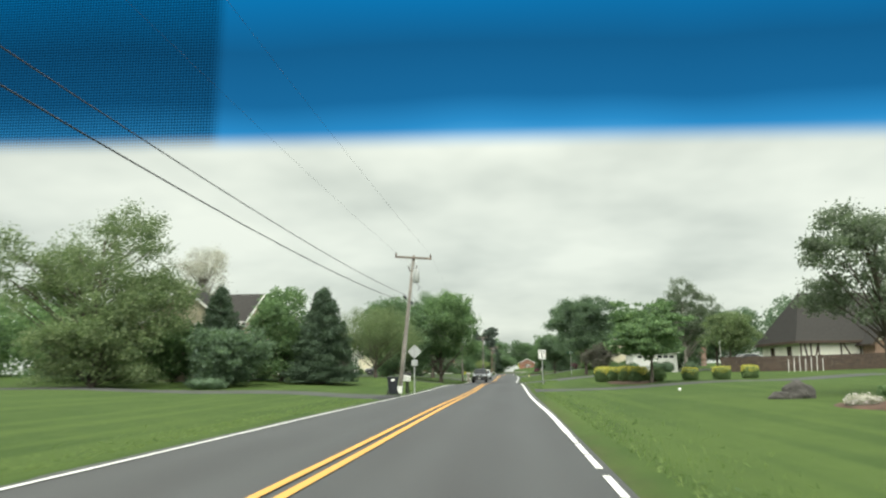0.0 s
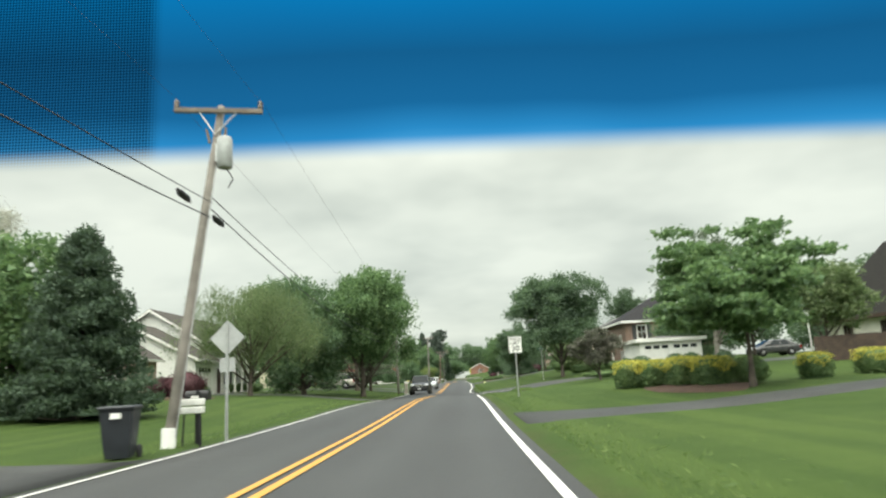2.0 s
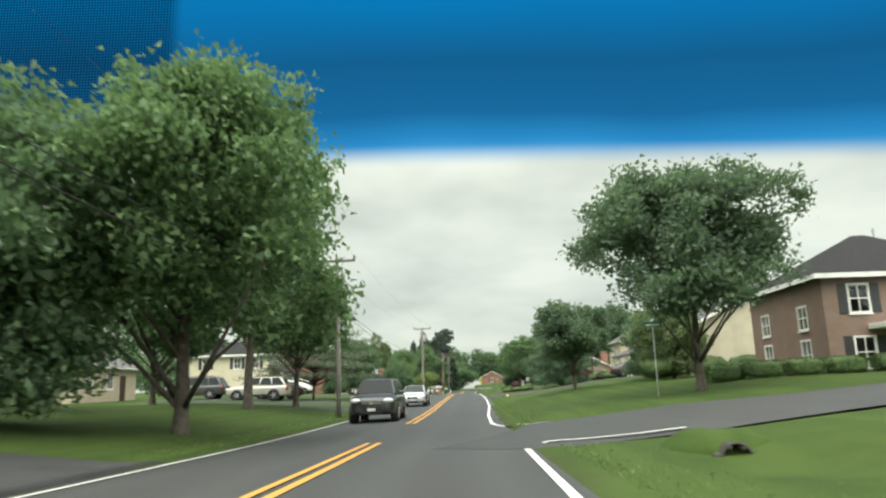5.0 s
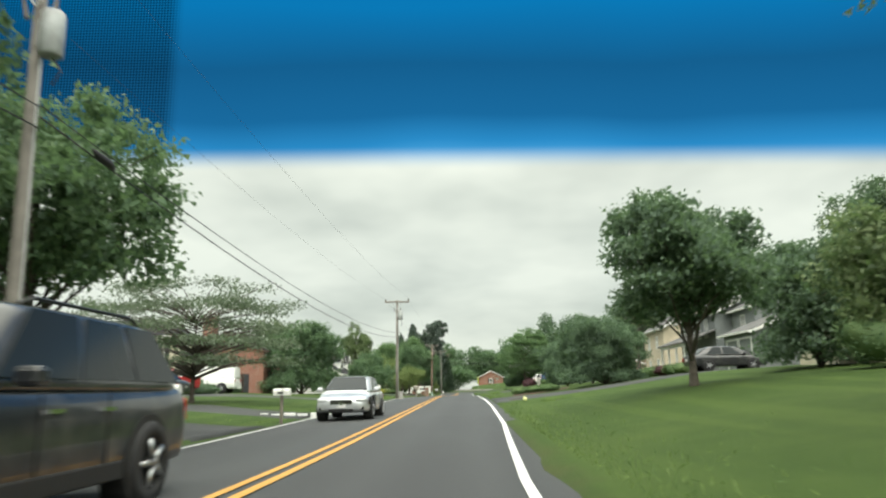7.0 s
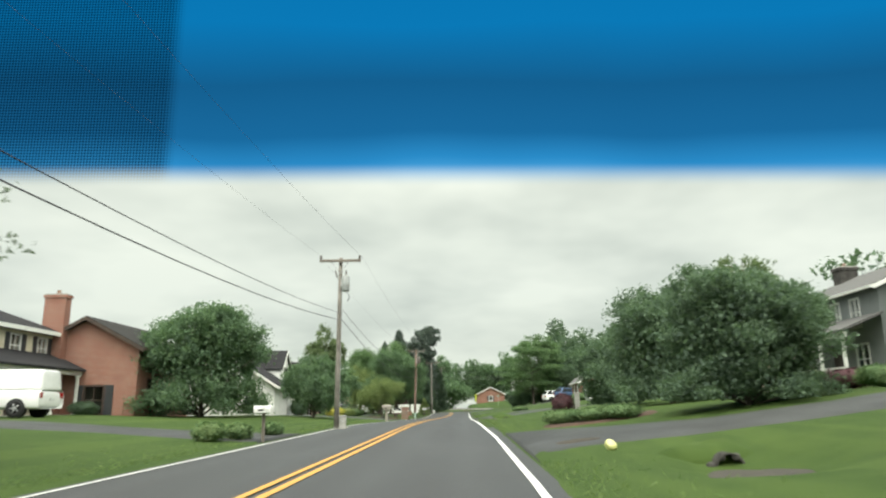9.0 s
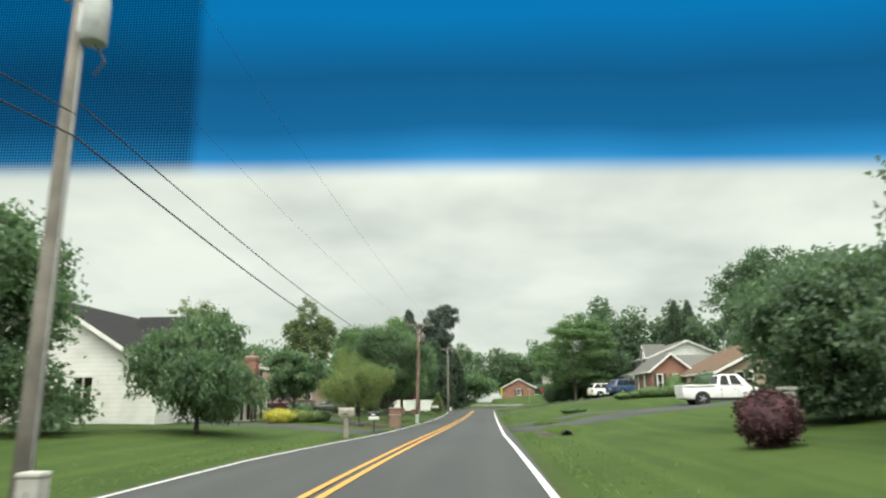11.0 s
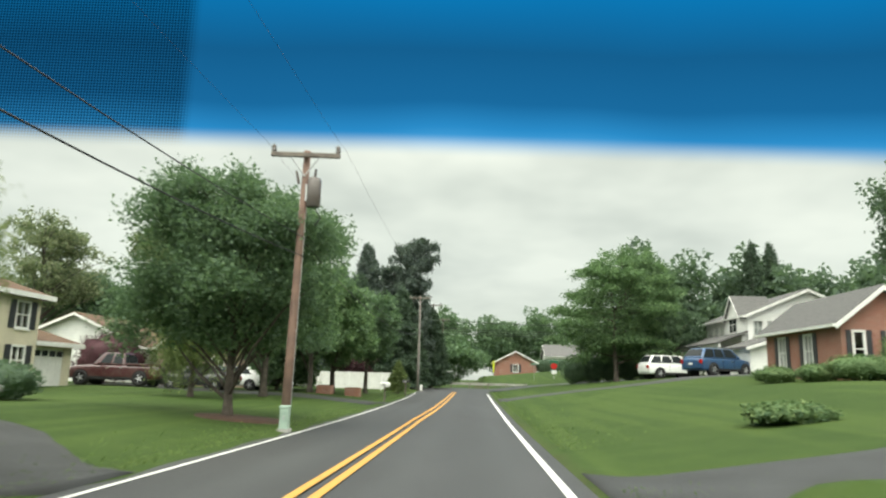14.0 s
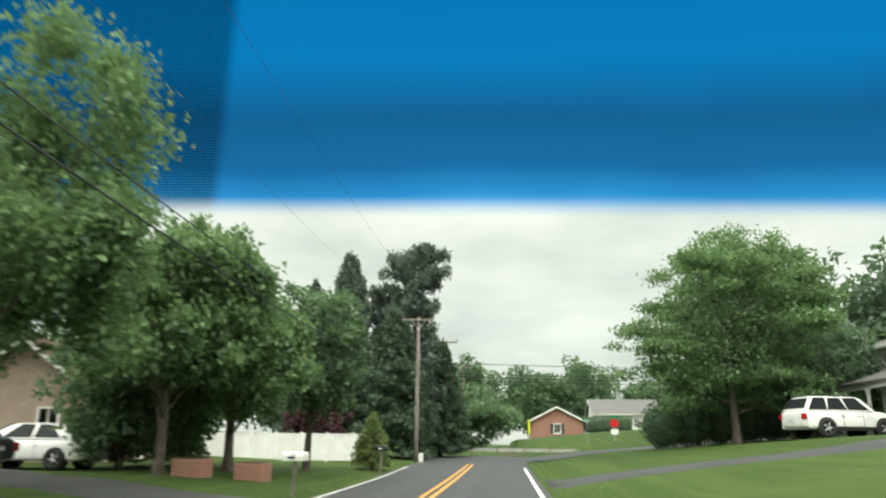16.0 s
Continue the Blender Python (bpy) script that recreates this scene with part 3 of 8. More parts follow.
marking("white_line_left", m_white_line, -60, 226, line_left, 0.10, "thin white edge line painted along the asphalt")
marking("white_line_right_near", m_white_line, 13, 75, line_right, 0.125, "white edge line painted along the asphalt road")
marking("white_line_right_far", m_white_line, 87, 226, line_right, 0.125, "white edge line painted along the asphalt road")
for off, side in ((-0.13, "left"), (0.13, "right")):
    marking("yellow_line_" + side, m_yellow_line, -60, 77.0, lambda y: line_mid(y) + off, 0.12, "double yellow centre line, worn paint on asphalt")
    marking("yellow_line_far_" + side, m_yellow_line, 86.5, 228, lambda y: line_mid(y) + off, 0.12, "double yellow centre line, worn paint on asphalt")


def lane(name, mat, pts, widths, lift, label, category, steps=24):
    """A drive or street draped over the ground along a line of points."""
    vs, fs = [], []
    seg = np.cumsum([0] + [math.dist(p, q) for p, q in zip(pts, pts[1:])])
    for i in range(steps + 1):
        s = seg[-1] * i / steps
        x, y, wd = (float(np.interp(s, seg, c)) for c in ([p[0] for p in pts], [p[1] for p in pts], widths))
        s2 = min(s + 0.2, seg[-1]) if i < steps else s - 0.2
        dx, dy = float(np.interp(s2, seg, [p[0] for p in pts])) - x, float(np.interp(s2, seg, [p[1] for p in pts])) - y
        if i == steps:
            dx, dy = -dx, -dy
        ln = math.hypot(dx, dy) or 1
        nx, ny = -dy / ln, dx / ln
        for k in range(7):
            u = (k / 6 - 0.5) * wd
            px, py = x + nx * u, y + ny * u
            if k in (0, 6):
                px, py = px + 0.1 * noise.noise((s, k, 3)), py + 0.1 * noise.noise((s, k, 7))
            if name.startswith("driveway"):
                px = max(px, line_right(py) + 0.43) if pts[0][0] > 0 else min(px, line_left(py) - 0.33)
            inside = line_left(py) - 0.3 < px < line_right(py) + 0.4
            vs.append((px, py, (road_z(py) - 0.022 * abs(px - line_mid(py)) + 0.026 if inside else ground_z(px, py) + (lift if 0 < k < 6 else -0.04))))
    for i in range(steps):
        for k in range(6):
            fs.append((i * 7 + k, i * 7 + k + 1, i * 7 + k + 8, i * 7 + k + 7))
    # closed end towards the road
    low = len(vs)
    vs += [(px - 0.03, py, pz - 0.3) for px, py, pz in vs[:7]]
    fs += [(k + 1, k, low + k, low + k + 1) for k in range(6)]
    return tagged(part(name, mesh_of(name, vs, fs), mat, smooth=True), label, category, kind="structure")


lane("side_street", m_road, [(0.7, 80.4), (2.0, 80.0), (4, 79.8), (12, 80.2), (30, 81.2), (60, 82.5)], [11.5, 10.0, 8.4, 7.6, 7.0, 7.0], 0.03, "grey asphalt side street joining the road", "street", 40)
lane("cross_street", m_road, [(-30, 240), (-8, 240), (-2, 239.5), (6, 239.3), (16, 239.6), (60, 241)], [6.5, 7.5, 9.5, 9.0, 8, 7], 0.03, "pale grey asphalt cross street at the junction", "street", 60)
lane("driveway_near_left", m_drive, [(-5.7, 33.0), (-9, 33.2), (-16, 33.8), (-30, 36)], [6.5, 4.6, 4.2, 4], 0.035, "grey asphalt driveway across the lawn", "driveway")
lane("driveway_near_right", m_drive, [(1.5, 41.8), (2.4, 41.8), (4, 41.6), (9, 41.3), (16, 42.5), (24, 46)], [5.4, 4.4, 3.4, 3.0, 3.0, 3.2], 0.035, "grey asphalt driveway curving over the lawn", "driveway")
lane("driveway_second_left", m_drive, [(-5.7, 71.5), (-10, 71.5), (-19, 73.5)], [5.5, 4.2, 5.0], 0.035, "dark asphalt driveway to the white garage", "driveway")
lane("driveway_third_left", m_drive, [(-5.8, 103.5), (-9, 103.6), (-20, 104)], [6, 5, 6.5], 0.035, "dark asphalt parking drive beside the lawn", "driveway")
lane("driveway_fourth_left", m_drive, [(-5.8, 112.5), (-9, 112.6), (-14, 115.0), (-26, 118.8)], [5, 4.2, 6, 8], 0.035, "dark asphalt driveway across the lawn", "driveway")
lane("driveway_fifth_left", m_drive, [(-5.8, 133.5), (-10, 133.6), (-22, 134)], [6, 5, 7], 0.035, "grey asphalt driveway with parked vehicles", "driveway")
lane("driveway_dormer_house", m_drive, [(-4.9, 166.4), (-9, 166.6), (-15, 167), (-24, 167.4)], [6, 4.6, 5, 5], 0.035, "grey asphalt driveway to a white house", "driveway")
lane("driveway_dormer_loop", m_drive, [(-4.8, 174.6), (-6.5, 175.6), (-9.0, 178.6), (-13, 180.4), (-18, 180.6)], [4.4, 3.4, 3.2, 3.6, 4.0], 0.04, "second mouth of the grey asphalt driveway", "driveway")
lane("driveway_middle_right", m_drive, [(1.78, 129.2), (2.6, 129.2), (3.8, 128.7), (6, 127.5), (10, 126.6), (16, 127.0), (22, 128.6)], [12, 10.2, 8.0, 5.8, 4.8, 5.6, 7.0], 0.035, "patched asphalt driveway with a worn mouth", "driveway")
lane("driveway_ranch", m_drive, [(1.4, 168.2), (2.4, 168.2), (5, 168.4), (10, 171.5), (15, 176.5), (24, 179)], [7.0, 6.0, 5.0, 5.4, 7, 7], 0.035, "grey asphalt driveway climbing to a brick house", "driveway")
lane("driveway_ranch_loop", m_drive, [(1.4, 175.6), (2.4, 175.6), (5, 175.8), (9, 176.6), (14, 178.6)], [5, 3.6, 2.6, 2.4, 3.0], 0.035, "narrow asphalt loop of the drive", "driveway")
lane("driveway_far_right", m_drive, [(1.5, 213.5), (2.5, 213.5), (5, 212.5), (10, 211), (18, 210)], [5, 4.2, 3.4, 4, 8], 0.035, "grey asphalt parking drive on the slope", "driveway")
lane("driveway_far_left", m_drive, [(-5, 203.4), (-8.5, 204.2), (-13, 206.6), (-17, 208.8), (-24, 209.8)], [4.4, 3.6, 3.8, 6, 7], 0.035, "grey asphalt driveway with parked cars", "driveway")


def curved_line(name, pts, width, label):
    """A painted line along a short curve of points on the asphalt."""
    vs, fs = [], []
    for i, (x, y) in enumerate(pts):
        (ax, ay), (bx, by) = pts[max(i - 1, 0)], pts[min(i + 1, len(pts) - 1)]
        ln = math.hypot(bx - ax, by - ay)
        nx, ny = -(by - ay) / ln * width / 2, (bx - ax) / ln * width / 2
        inside = x < line_right(y) + 0.4
        z = road_z(y) - 0.022 * abs(x - line_mid(y)) + 0.036 if inside else ground_z(x, y) + 0.042
        vs += [(x - nx, y - ny, z), (x + nx, y + ny, z)]
        if i:
            fs.append((2 * i - 2, 2 * i - 1, 2 * i + 1, 2 * i))
    return tagged(part(name, mesh_of(name, vs, fs), m_white_line), label, "road marking", kind="structure")


curved_line("white_line_corner_near", [(1.10, 74.9), (1.12, 75.6), (1.25, 76.0), (1.7, 76.15), (2.6, 76.1), (3.6, 76.05), (4.6, 76.1)], 0.15, "white line turning into the side street")
curved_line("white_line_corner_far", [(0.74, 87.0), (0.79, 86.0), (0.92, 85.2), (1.15, 84.6), (1.45, 84.15), (1.9, 83.9), (2.5, 83.75)], 0.15, "white line curving out of the side street")
rng_line = random.Random(4)
y = -4.0
while y < 13.0:
    d = rng_line.uniform(0.5, 1.6) if y < 9 else rng_line.uniform(1.2, 2.0)
    marking("white_line_remnant", m_white_line, y, min(y + d, 13.0), line_right, 0.09, "crumbling remnant of the white edge line")
    y += d + rng_line.uniform(0.1, 0.7 if y < 8 else 0.2)

# ---- plants ----
def leaf_mesh(name, rng, centres, size, droop=0.0, up=0.4, slim=0.55):
    """Many pointed leaves, one to a centre."""
    n = len(centres)
    d = rng.normal(size=(n, 3))
    d[:, 2] = d[:, 2] * (1 - min(droop, 1) * 0.5) - droop
    d /= np.linalg.norm(d, axis=1)[:, None]
    nrm = rng.normal(size=(n, 3)) + np.array([0, 0, up * 2])
    s = np.cross(d, nrm)
    s /= np.linalg.norm(s, axis=1)[:, None] + 1e-9
    f = np.cross(s, d)
    ln = (np.asarray(size) * rng.uniform(0.6, 1.35, n))[:, None]
    wd = ln * slim * 0.5
    base = centres - d * ln * 0.5 + f * wd * 0.3
    verts = np.stack([base + s * wd, base - s * wd, base + d * ln], 1).reshape(-1, 3)
    me = bpy.data.meshes.new(name)
    me.vertices.add(3 * n)
    me.vertices.foreach_set("co", verts.astype(np.float32).ravel())
    me.loops.add(3 * n)
    me.loops.foreach_set("vertex_index", np.arange(3 * n, dtype=np.int32))
    me.polygons.add(n)
    me.polygons.foreach_set("loop_start", np.arange(0, 3 * n, 3, dtype=np.int32))
    me.update(calc_edges=True)
    return me


def shell_points(rng, n, lo=0.55):
    p = rng.normal(size=(n, 3))
    p /= np.linalg.norm(p, axis=1)[:, None]
    return p * (rng.uniform(lo**3, 1, n) ** (1 / 3))[:, None]


def lumpy(p, seed, amount=0.22, freq=1.7):
    """Pushes points in and out by soft noise so that an outline is uneven."""
    k = np.array([1 + amount * noise.noise(Vector((float(v[0]) * freq + seed * 3.1, float(v[1]) * freq + seed * 1.7, float(v[2]) * freq))) * 1.6 for v in p])
    return p * k[:, None]


def limb(bm, rng, a, b, r0, r1, sides=5, sag=0.1):
    a, b = np.asarray(a, float), np.asarray(b, float)
    mid = (a + b) / 2 + rng.normal(size=3) * np.linalg.norm(b - a) * 0.07 + np.array([0, 0, sag * np.linalg.norm(b - a)])
    q = lambda u: (1 - u) ** 2 * a + 2 * u * (1 - u) * mid + u * u * b  # noqa: E731
    add_tube(bm, [tuple(q(u)) for u in (0, 0.33, 0.66, 1.0)], [r0, r0 * 0.7 + r1 * 0.3, r0 * 0.35 + r1 * 0.65, r1], sides)


def lobes(rng, n, per, reach, r_lobe, r_twig):
    """Points in a unit ball: twig clusters on the outer faces of a few large limbs' leaf masses, with the size of each."""
    big = shell_points(rng, n, 0.7) * reach
    big[:, 2] *= 0.95
    rad = rng.uniform(*r_lobe, n)
    out, size = [], []
    for c, r in zip(big, rad):
        q = shell_points(rng, per, 0.72)
        q[:, 2] = np.where(q[:, 2] < -0.45, -q[:, 2], q[:, 2])
        q = c + q * r + 0.10 * c * rng.uniform(0, 1, per)[:, None]
        out.append(q)
        size.append(rng.uniform(*r_twig, per))
    return np.concatenate(out), np.concatenate(size)


def tree(kind, x, y, h, r, base, mat, label, seed, leaves=6000, size=0.2, bark=None, name="tree", lean=0.0, group=""):
    """A tree of height h, crown radius r (or (rx, ry)) from height base up. kind: round, sparse, layered, spreading, weeping, conifer, pine, bare, willow."""
    rng = np.random.default_rng(seed)
    bark = bark or m_bark
    rx, ry = r if isinstance(r, tuple) else (r, r)
    top = thing(name, x, y, ground_z(x, y) - 0.05, label, "tree", group)
    hc = (h - base) / 2
    mid = base + hc
    full = np.array([rx, ry, hc])
    droop, slim, up = 0.0, 0.75, 0.4
    if kind in ("conifer", "pine"):
        # level boughs round one straight stem, each with needle sprays along it
        nb = 340 if kind == "conifer" else 190
        lev = np.sort(rng.uniform(0, 1, nb) ** (0.9 if kind == "conifer" else 0.8))
        if kind == "conifer":
            length = (0.05 + 0.95 * (1 - lev) ** 0.62) * rng.uniform(0.66, 1.08, nb)
            slope = -0.22
        else:
            length = np.interp(lev, (0, 0.2, 0.45, 0.65, 0.8, 0.92, 1), (0.7, 0.85, 0.75, 0.72, 0.9, 0.75, 0.35)) * rng.uniform(0.35, 1.1, nb)
            slope = 0.16
        ang = rng.uniform(0, 2 * np.pi, nb) + np.arange(nb) * 2.4
        if kind == "pine":
            length *= 1 + 0.16 * np.sin(2.0 * ang + 9.0 * lev)
        zb = base + (h - base) * lev * 0.97
        leaves = int(leaves * 5.0)
        w = length ** 1.2 + 0.02
        i = rng.choice(nb, leaves, p=w / w.sum())
        u = rng.uniform(0.03 if kind == "conifer" else 0.12, 1, leaves) ** 0.6
        side = rng.normal(0, 0.20, leaves) * (1.15 - u) + rng.normal(0, 0.06, leaves)
        side *= 0.25 + 0.75 * length[i]
        reach = length[i] * u
        px = rx * (reach * np.cos(ang[i]) - side * np.sin(ang[i]))
        py = ry * (reach * np.sin(ang[i]) + side * np.cos(ang[i]))
        pz = zb[i] + slope * rx * reach + 0.18 * rx * length[i] * u**2 * (1 if kind == "conifer" else -0.3) + rng.normal(0, 0.016 * h, leaves)
        pts = np.stack([px, py, np.minimum(pz, h)], 1)
        c = np.stack([rx * length * np.cos(ang) * 0.85, ry * length * np.sin(ang) * 0.85, zb + slope * rx * length * 0.7], 1)
        droop, slim, up = 0.2, 0.4, 0.2
        size *= 0.85 if kind == "conifer" else 0.62
        if kind == "pine":
            pts[:, 0] += lean * (np.maximum(pts[:, 2], 0) / h) ** 1.5 * h
    elif kind == "spreading":
        nc = 150
        lev = rng.integers(0, 5, nc) / 4.0
        rad = np.sqrt(rng.uniform(0.05, 1, nc)) * (0.72 + 0.28 * np.sin(np.pi * (0.25 + 0.6 * lev)))
        ang = rng.uniform(0, 2 * np.pi, nc)
        rad *= 1 + 0.25 * np.sin(2 * ang + 2.0 + lev * 5)
        c = np.stack([rx * rad * np.cos(ang), ry * rad * np.sin(ang), base + (h - base) * (0.1 + 0.8 * lev) * (1 - 0.25 * rad**2)], 1)
        leaves = int(leaves * 1.7)
        pts = c[rng.integers(0, nc, leaves)] + np.clip(rng.normal(size=(leaves, 3)), -1.6, 1.6) * np.array([0.11 * rx, 0.11 * ry, 0.03 * (h - base)])
    else:
        n, per, reach, big, twig = {
            "round": (17, 13, 0.60, (0.30, 0.44), (0.08, 0.15)), "sparse": (15, 12, 0.66, (0.26, 0.40), (0.06, 0.12)), "layered": (24, 12, 0.70, (0.18, 0.34), (0.08, 0.14)),
            "weeping": (14, 12, 0.62, (0.26, 0.42), (0.07, 0.13)), "willow": (15, 12, 0.62, (0.26, 0.42), (0.07, 0.13)), "bare": (16, 12, 0.66, (0.22, 0.34), (0.10, 0.16))}[kind]
        c, s = lobes(rng, n, per, reach, big, twig)
        c = lumpy(c, seed, 0.16)
        c /= max(np.abs(c).max(0).max(), 0.92) / 0.97
        under = np.clip(-c[:, 2], 0, 1)
        c[:, 2] += 0.25 * under**2 * min(base / 0.9, 1.0)
        if kind == "round" and base < 0.5:
            # a skirt of low boughs hides the foot of the trunk
            a2, r2 = rng.uniform(0, 2 * np.pi, 46), rng.uniform(0.3, 0.62, 46)
            c = np.concatenate([c, np.stack([r2 * np.cos(a2), r2 * np.sin(a2), rng.uniform(-0.93, -0.5, 46)], 1)])
            s = np.concatenate([s, rng.uniform(0.11, 0.16, 46)])
        if base < 0.2:
            low = np.clip(-c[:, 2], 0, 0.92)
            c[:, :2] *= np.minimum(1 / np.sqrt(1 - low**2), 1.7)[:, None]
        if kind == "layered":
            c[:, 2] = np.round(c[:, 2] * 4.5) / 4.5 * 0.75 + c[:, 2] * 0.25 + 0.04 * rng.normal(size=len(c))
        c = c * full + np.array([0, 0, mid])
        c[:, 0] += lean * (c[:, 2] / h) ** 1.5 * h
        flat = {"layered": 0.42, "round": 0.85}.get(kind, 0.8)
        blob = s[:, None] * np.array([rx, ry, flat * min(hc, 1.3 * rx)])
        leaves = int(leaves * {"round": 2.3, "layered": 2.0, "weeping": 2.6, "willow": 2.6, "sparse": 1.9, "bare": 1.8}[kind])
        i = rng.choice(len(c), leaves, p=s**2 / (s**2).sum())
        pts = c[i] + np.clip(rng.normal(size=(leaves, 3)) * 0.62, -1.5, 1.5) * blob[i]
        # a thin fill of inner leaves and a few long shoots past the outline
        k = leaves // 9
        pts[:k] = shell_points(rng, k, 0.1) * full * 0.62 + np.array([0, 0, mid])
        each = np.ones(leaves)
        if kind == "round" and base < 0.5:
            inner = shell_points(rng, k, 0.1)
            inner[:, :2] *= np.where(inner[:, 2] < 0, np.minimum(1 / np.sqrt(np.maximum(1 - inner[:, 2] ** 2, 0.3)), 1.5), 1.0)[:, None]
            pts[:k] = inner * full * np.array([0.74, 0.74, 0.9]) + np.array([0, 0, mid])
            each[:k] = 1.5
        tip = rng.integers(0, len(c), 60)
        j = slice(k, k + leaves // 30)
        q = c[tip[rng.integers(0, 60, leaves // 30)]] - np.array([0, 0, mid])
        pts[j] = np.array([0, 0, mid]) + q * rng.uniform(0.95, 1.12, (leaves // 30, 1)) + rng.normal(size=q.shape) * 0.02 * rx
        if kind in ("weeping", "willow"):
            pts[:, 2] -= rng.uniform(0, 1, leaves) ** 1.5 * (0.30 if kind == "weeping" else 0.22) * (h - base)
            droop, slim = 1.6, 0.36
        if kind == "bare":
            slim = 0.14
        size = size * 0.92 * each
    pts[:, 2] = np.maximum(pts[:, 2], 0.25)
    part("crown", leaf_mesh("crown", rng, pts, size, droop, up, slim), mat, top)
    # trunk and limbs
    bm = bmesh.new()
    tr = max(0.019 * h, 0.07)
    tipz = {"round": mid + 0.3 * hc, "sparse": mid + 0.4 * hc, "conifer": h * 0.93, "pine": h * 0.96}.get(kind, mid)
    at = lambda z: np.array([lean * (z / h) ** 1.5 * h + 0.25 * tr * math.sin(z * 1.1 + seed), 0.25 * tr * math.cos(z * 0.9 + seed), z])  # noqa: E731
    zs = [0.0, 0.12, 0.5, base * 0.6 + 0.5, base + 0.3, (base + tipz) / 2, tipz]
    zs = sorted(set(max(z, 0.0) for z in zs))
    add_tube(bm, [tuple(at(z) - np.array([0, 0, 0.25 if z == 0 else 0])) for z in zs], [tr * (1.55 if z == 0 else 1.25 if z < 0.2 else max(1.05 - 0.85 * z / tipz, 0.14)) for z in zs], 9)
    many = {"round": 36, "sparse": 64, "bare": 110, "layered": 50, "spreading": 120, "weeping": 40, "willow": 46, "conifer": 26, "pine": 50}[kind]
    stout = 1.8 if kind == "spreading" else 1.0
    for j in rng.choice(len(c), min(many, len(c)), replace=False):
        z0 = min(max(base * 0.75, c[j][2] - np.hypot(c[j][0], c[j][1]) * (0.2 if kind in ("conifer", "pine", "spreading", "layered") else 0.9)), tipz * 0.98)
        s = at(z0)
        limb(bm, rng, s, c[j], tr * max(0.42 * (1 - z0 / (tipz * 1.4)), 0.10) * stout, tr * 0.06 * stout, 5, 0.12 if kind not in ("pine", "conifer") else 0.02)
    part("trunk", bm, bark, top, smooth=True)
    return top


def shrub(x, y, h, r, mat, label, seed, leaves=1400, size=0.085, name="shrub", box_shape=False, group="", crest=None):
    """A clipped or loose bush: an inner mass of twigs in a coat of leaves."""
    rng = np.random.default_rng(seed)
    rx, ry = r if isinstance(r, tuple) else (r, r)
    top = thing(name, x, y, ground_z(x, y) - 0.04, label, "shrub" if name == "shrub" else name.replace("_", " "), group)
    d = shell_points(rng, leaves, 0.86)
    if box_shape:
        m = np.abs(d).max(1)[:, None]
        d = (0.22 * d + 0.78 * d / m * np.linalg.norm(d, axis=1)[:, None]) * 0.97
    d = lumpy(d, seed, 0.04 if box_shape else 0.16, 2.2)
    k = np.array([rx, ry, h / 2])
    pts = d * k + np.array([0, 0, h / 2])
    pts = pts + rng.normal(size=pts.shape) * 0.025
    pts[:, 2] = np.maximum(pts[:, 2], 0.03)
    high = pts[:, 2] > h * 0.62 + 0.12 * h * np.sin(pts[:, 0] * 5 + pts[:, 1] * 3) if crest else np.zeros(len(pts), bool)
    part("leaves", leaf_mesh("leaves", rng, pts[~high], size, 0.0, 0.5, 0.6), mat, top)
    if crest:
        part("golden_crest", leaf_mesh("golden_crest", rng, pts[high], size, 0.0, 0.5, 0.6), crest, top, "bright golden young leaves")
    bm = bmesh.new()
    bmesh.ops.create_icosphere(bm, subdivisions=3, radius=1.0)
    for v in bm.verts:
        u = np.array(v.co)
        if box_shape:
            u = (0.22 * u + 0.78 * u / np.abs(u).max()) * 0.97
        u = lumpy(u[None], seed, 0.04 if box_shape else 0.16, 2.2)[0]
        v.co = tuple(u * k * 0.84 + np.array([0, 0, h / 2]))
    part("inner_growth", bm, mat, top, smooth=True)
    return top


# ---- houses ----
def wall_bm(length, height, thick, openings, z0=-1.2):
    """A wall from u = 0 to length, one closed shell with holes for openings (u, z, width, height). Local: u along x, y inward."""
    bm = bmesh.new()
    us = sorted({0.0, length, *[o[0] for o in openings], *[o[0] + o[2] for o in openings]})
    zs = sorted({z0, height, *[o[1] for o in openings], *[o[1] + o[3] for o in openings]})
    cell = lambda i, j: 0 <= i < len(us) - 1 and 0 <= j < len(zs) - 1 and not any(o[0] < (us[i] + us[i + 1]) / 2 < o[0] + o[2] and o[1] < (zs[j] + zs[j + 1]) / 2 < o[1] + o[3] for o in openings)  # noqa: E731
    grid = {}

    def v(i, j, k):
        if (i, j, k) not in grid:
            grid[i, j, k] = bm.verts.new((us[i], k * thick, zs[j]))
        return grid[i, j, k]

    for i in range(len(us) - 1):
        for j in range(len(zs) - 1):
            if not cell(i, j):
                continue
            bm.faces.new((v(i, j, 0), v(i + 1, j, 0), v(i + 1, j + 1, 0), v(i, j + 1, 0)))
            bm.faces.new((v(i, j, 1), v(i, j + 1, 1), v(i + 1, j + 1, 1), v(i + 1, j, 1)))
            for di, dj, p, q in ((-1, 0, (i, j), (i, j + 1)), (1, 0, (i + 1, j), (i + 1, j + 1)), (0, -1, (i, j), (i + 1, j)), (0, 1, (i, j + 1), (i + 1, j + 1))):
                if not cell(i + di, j + dj):
                    bm.faces.new((v(*p, 0), v(*q, 0), v(*q, 1), v(*p, 1)))
    return bm


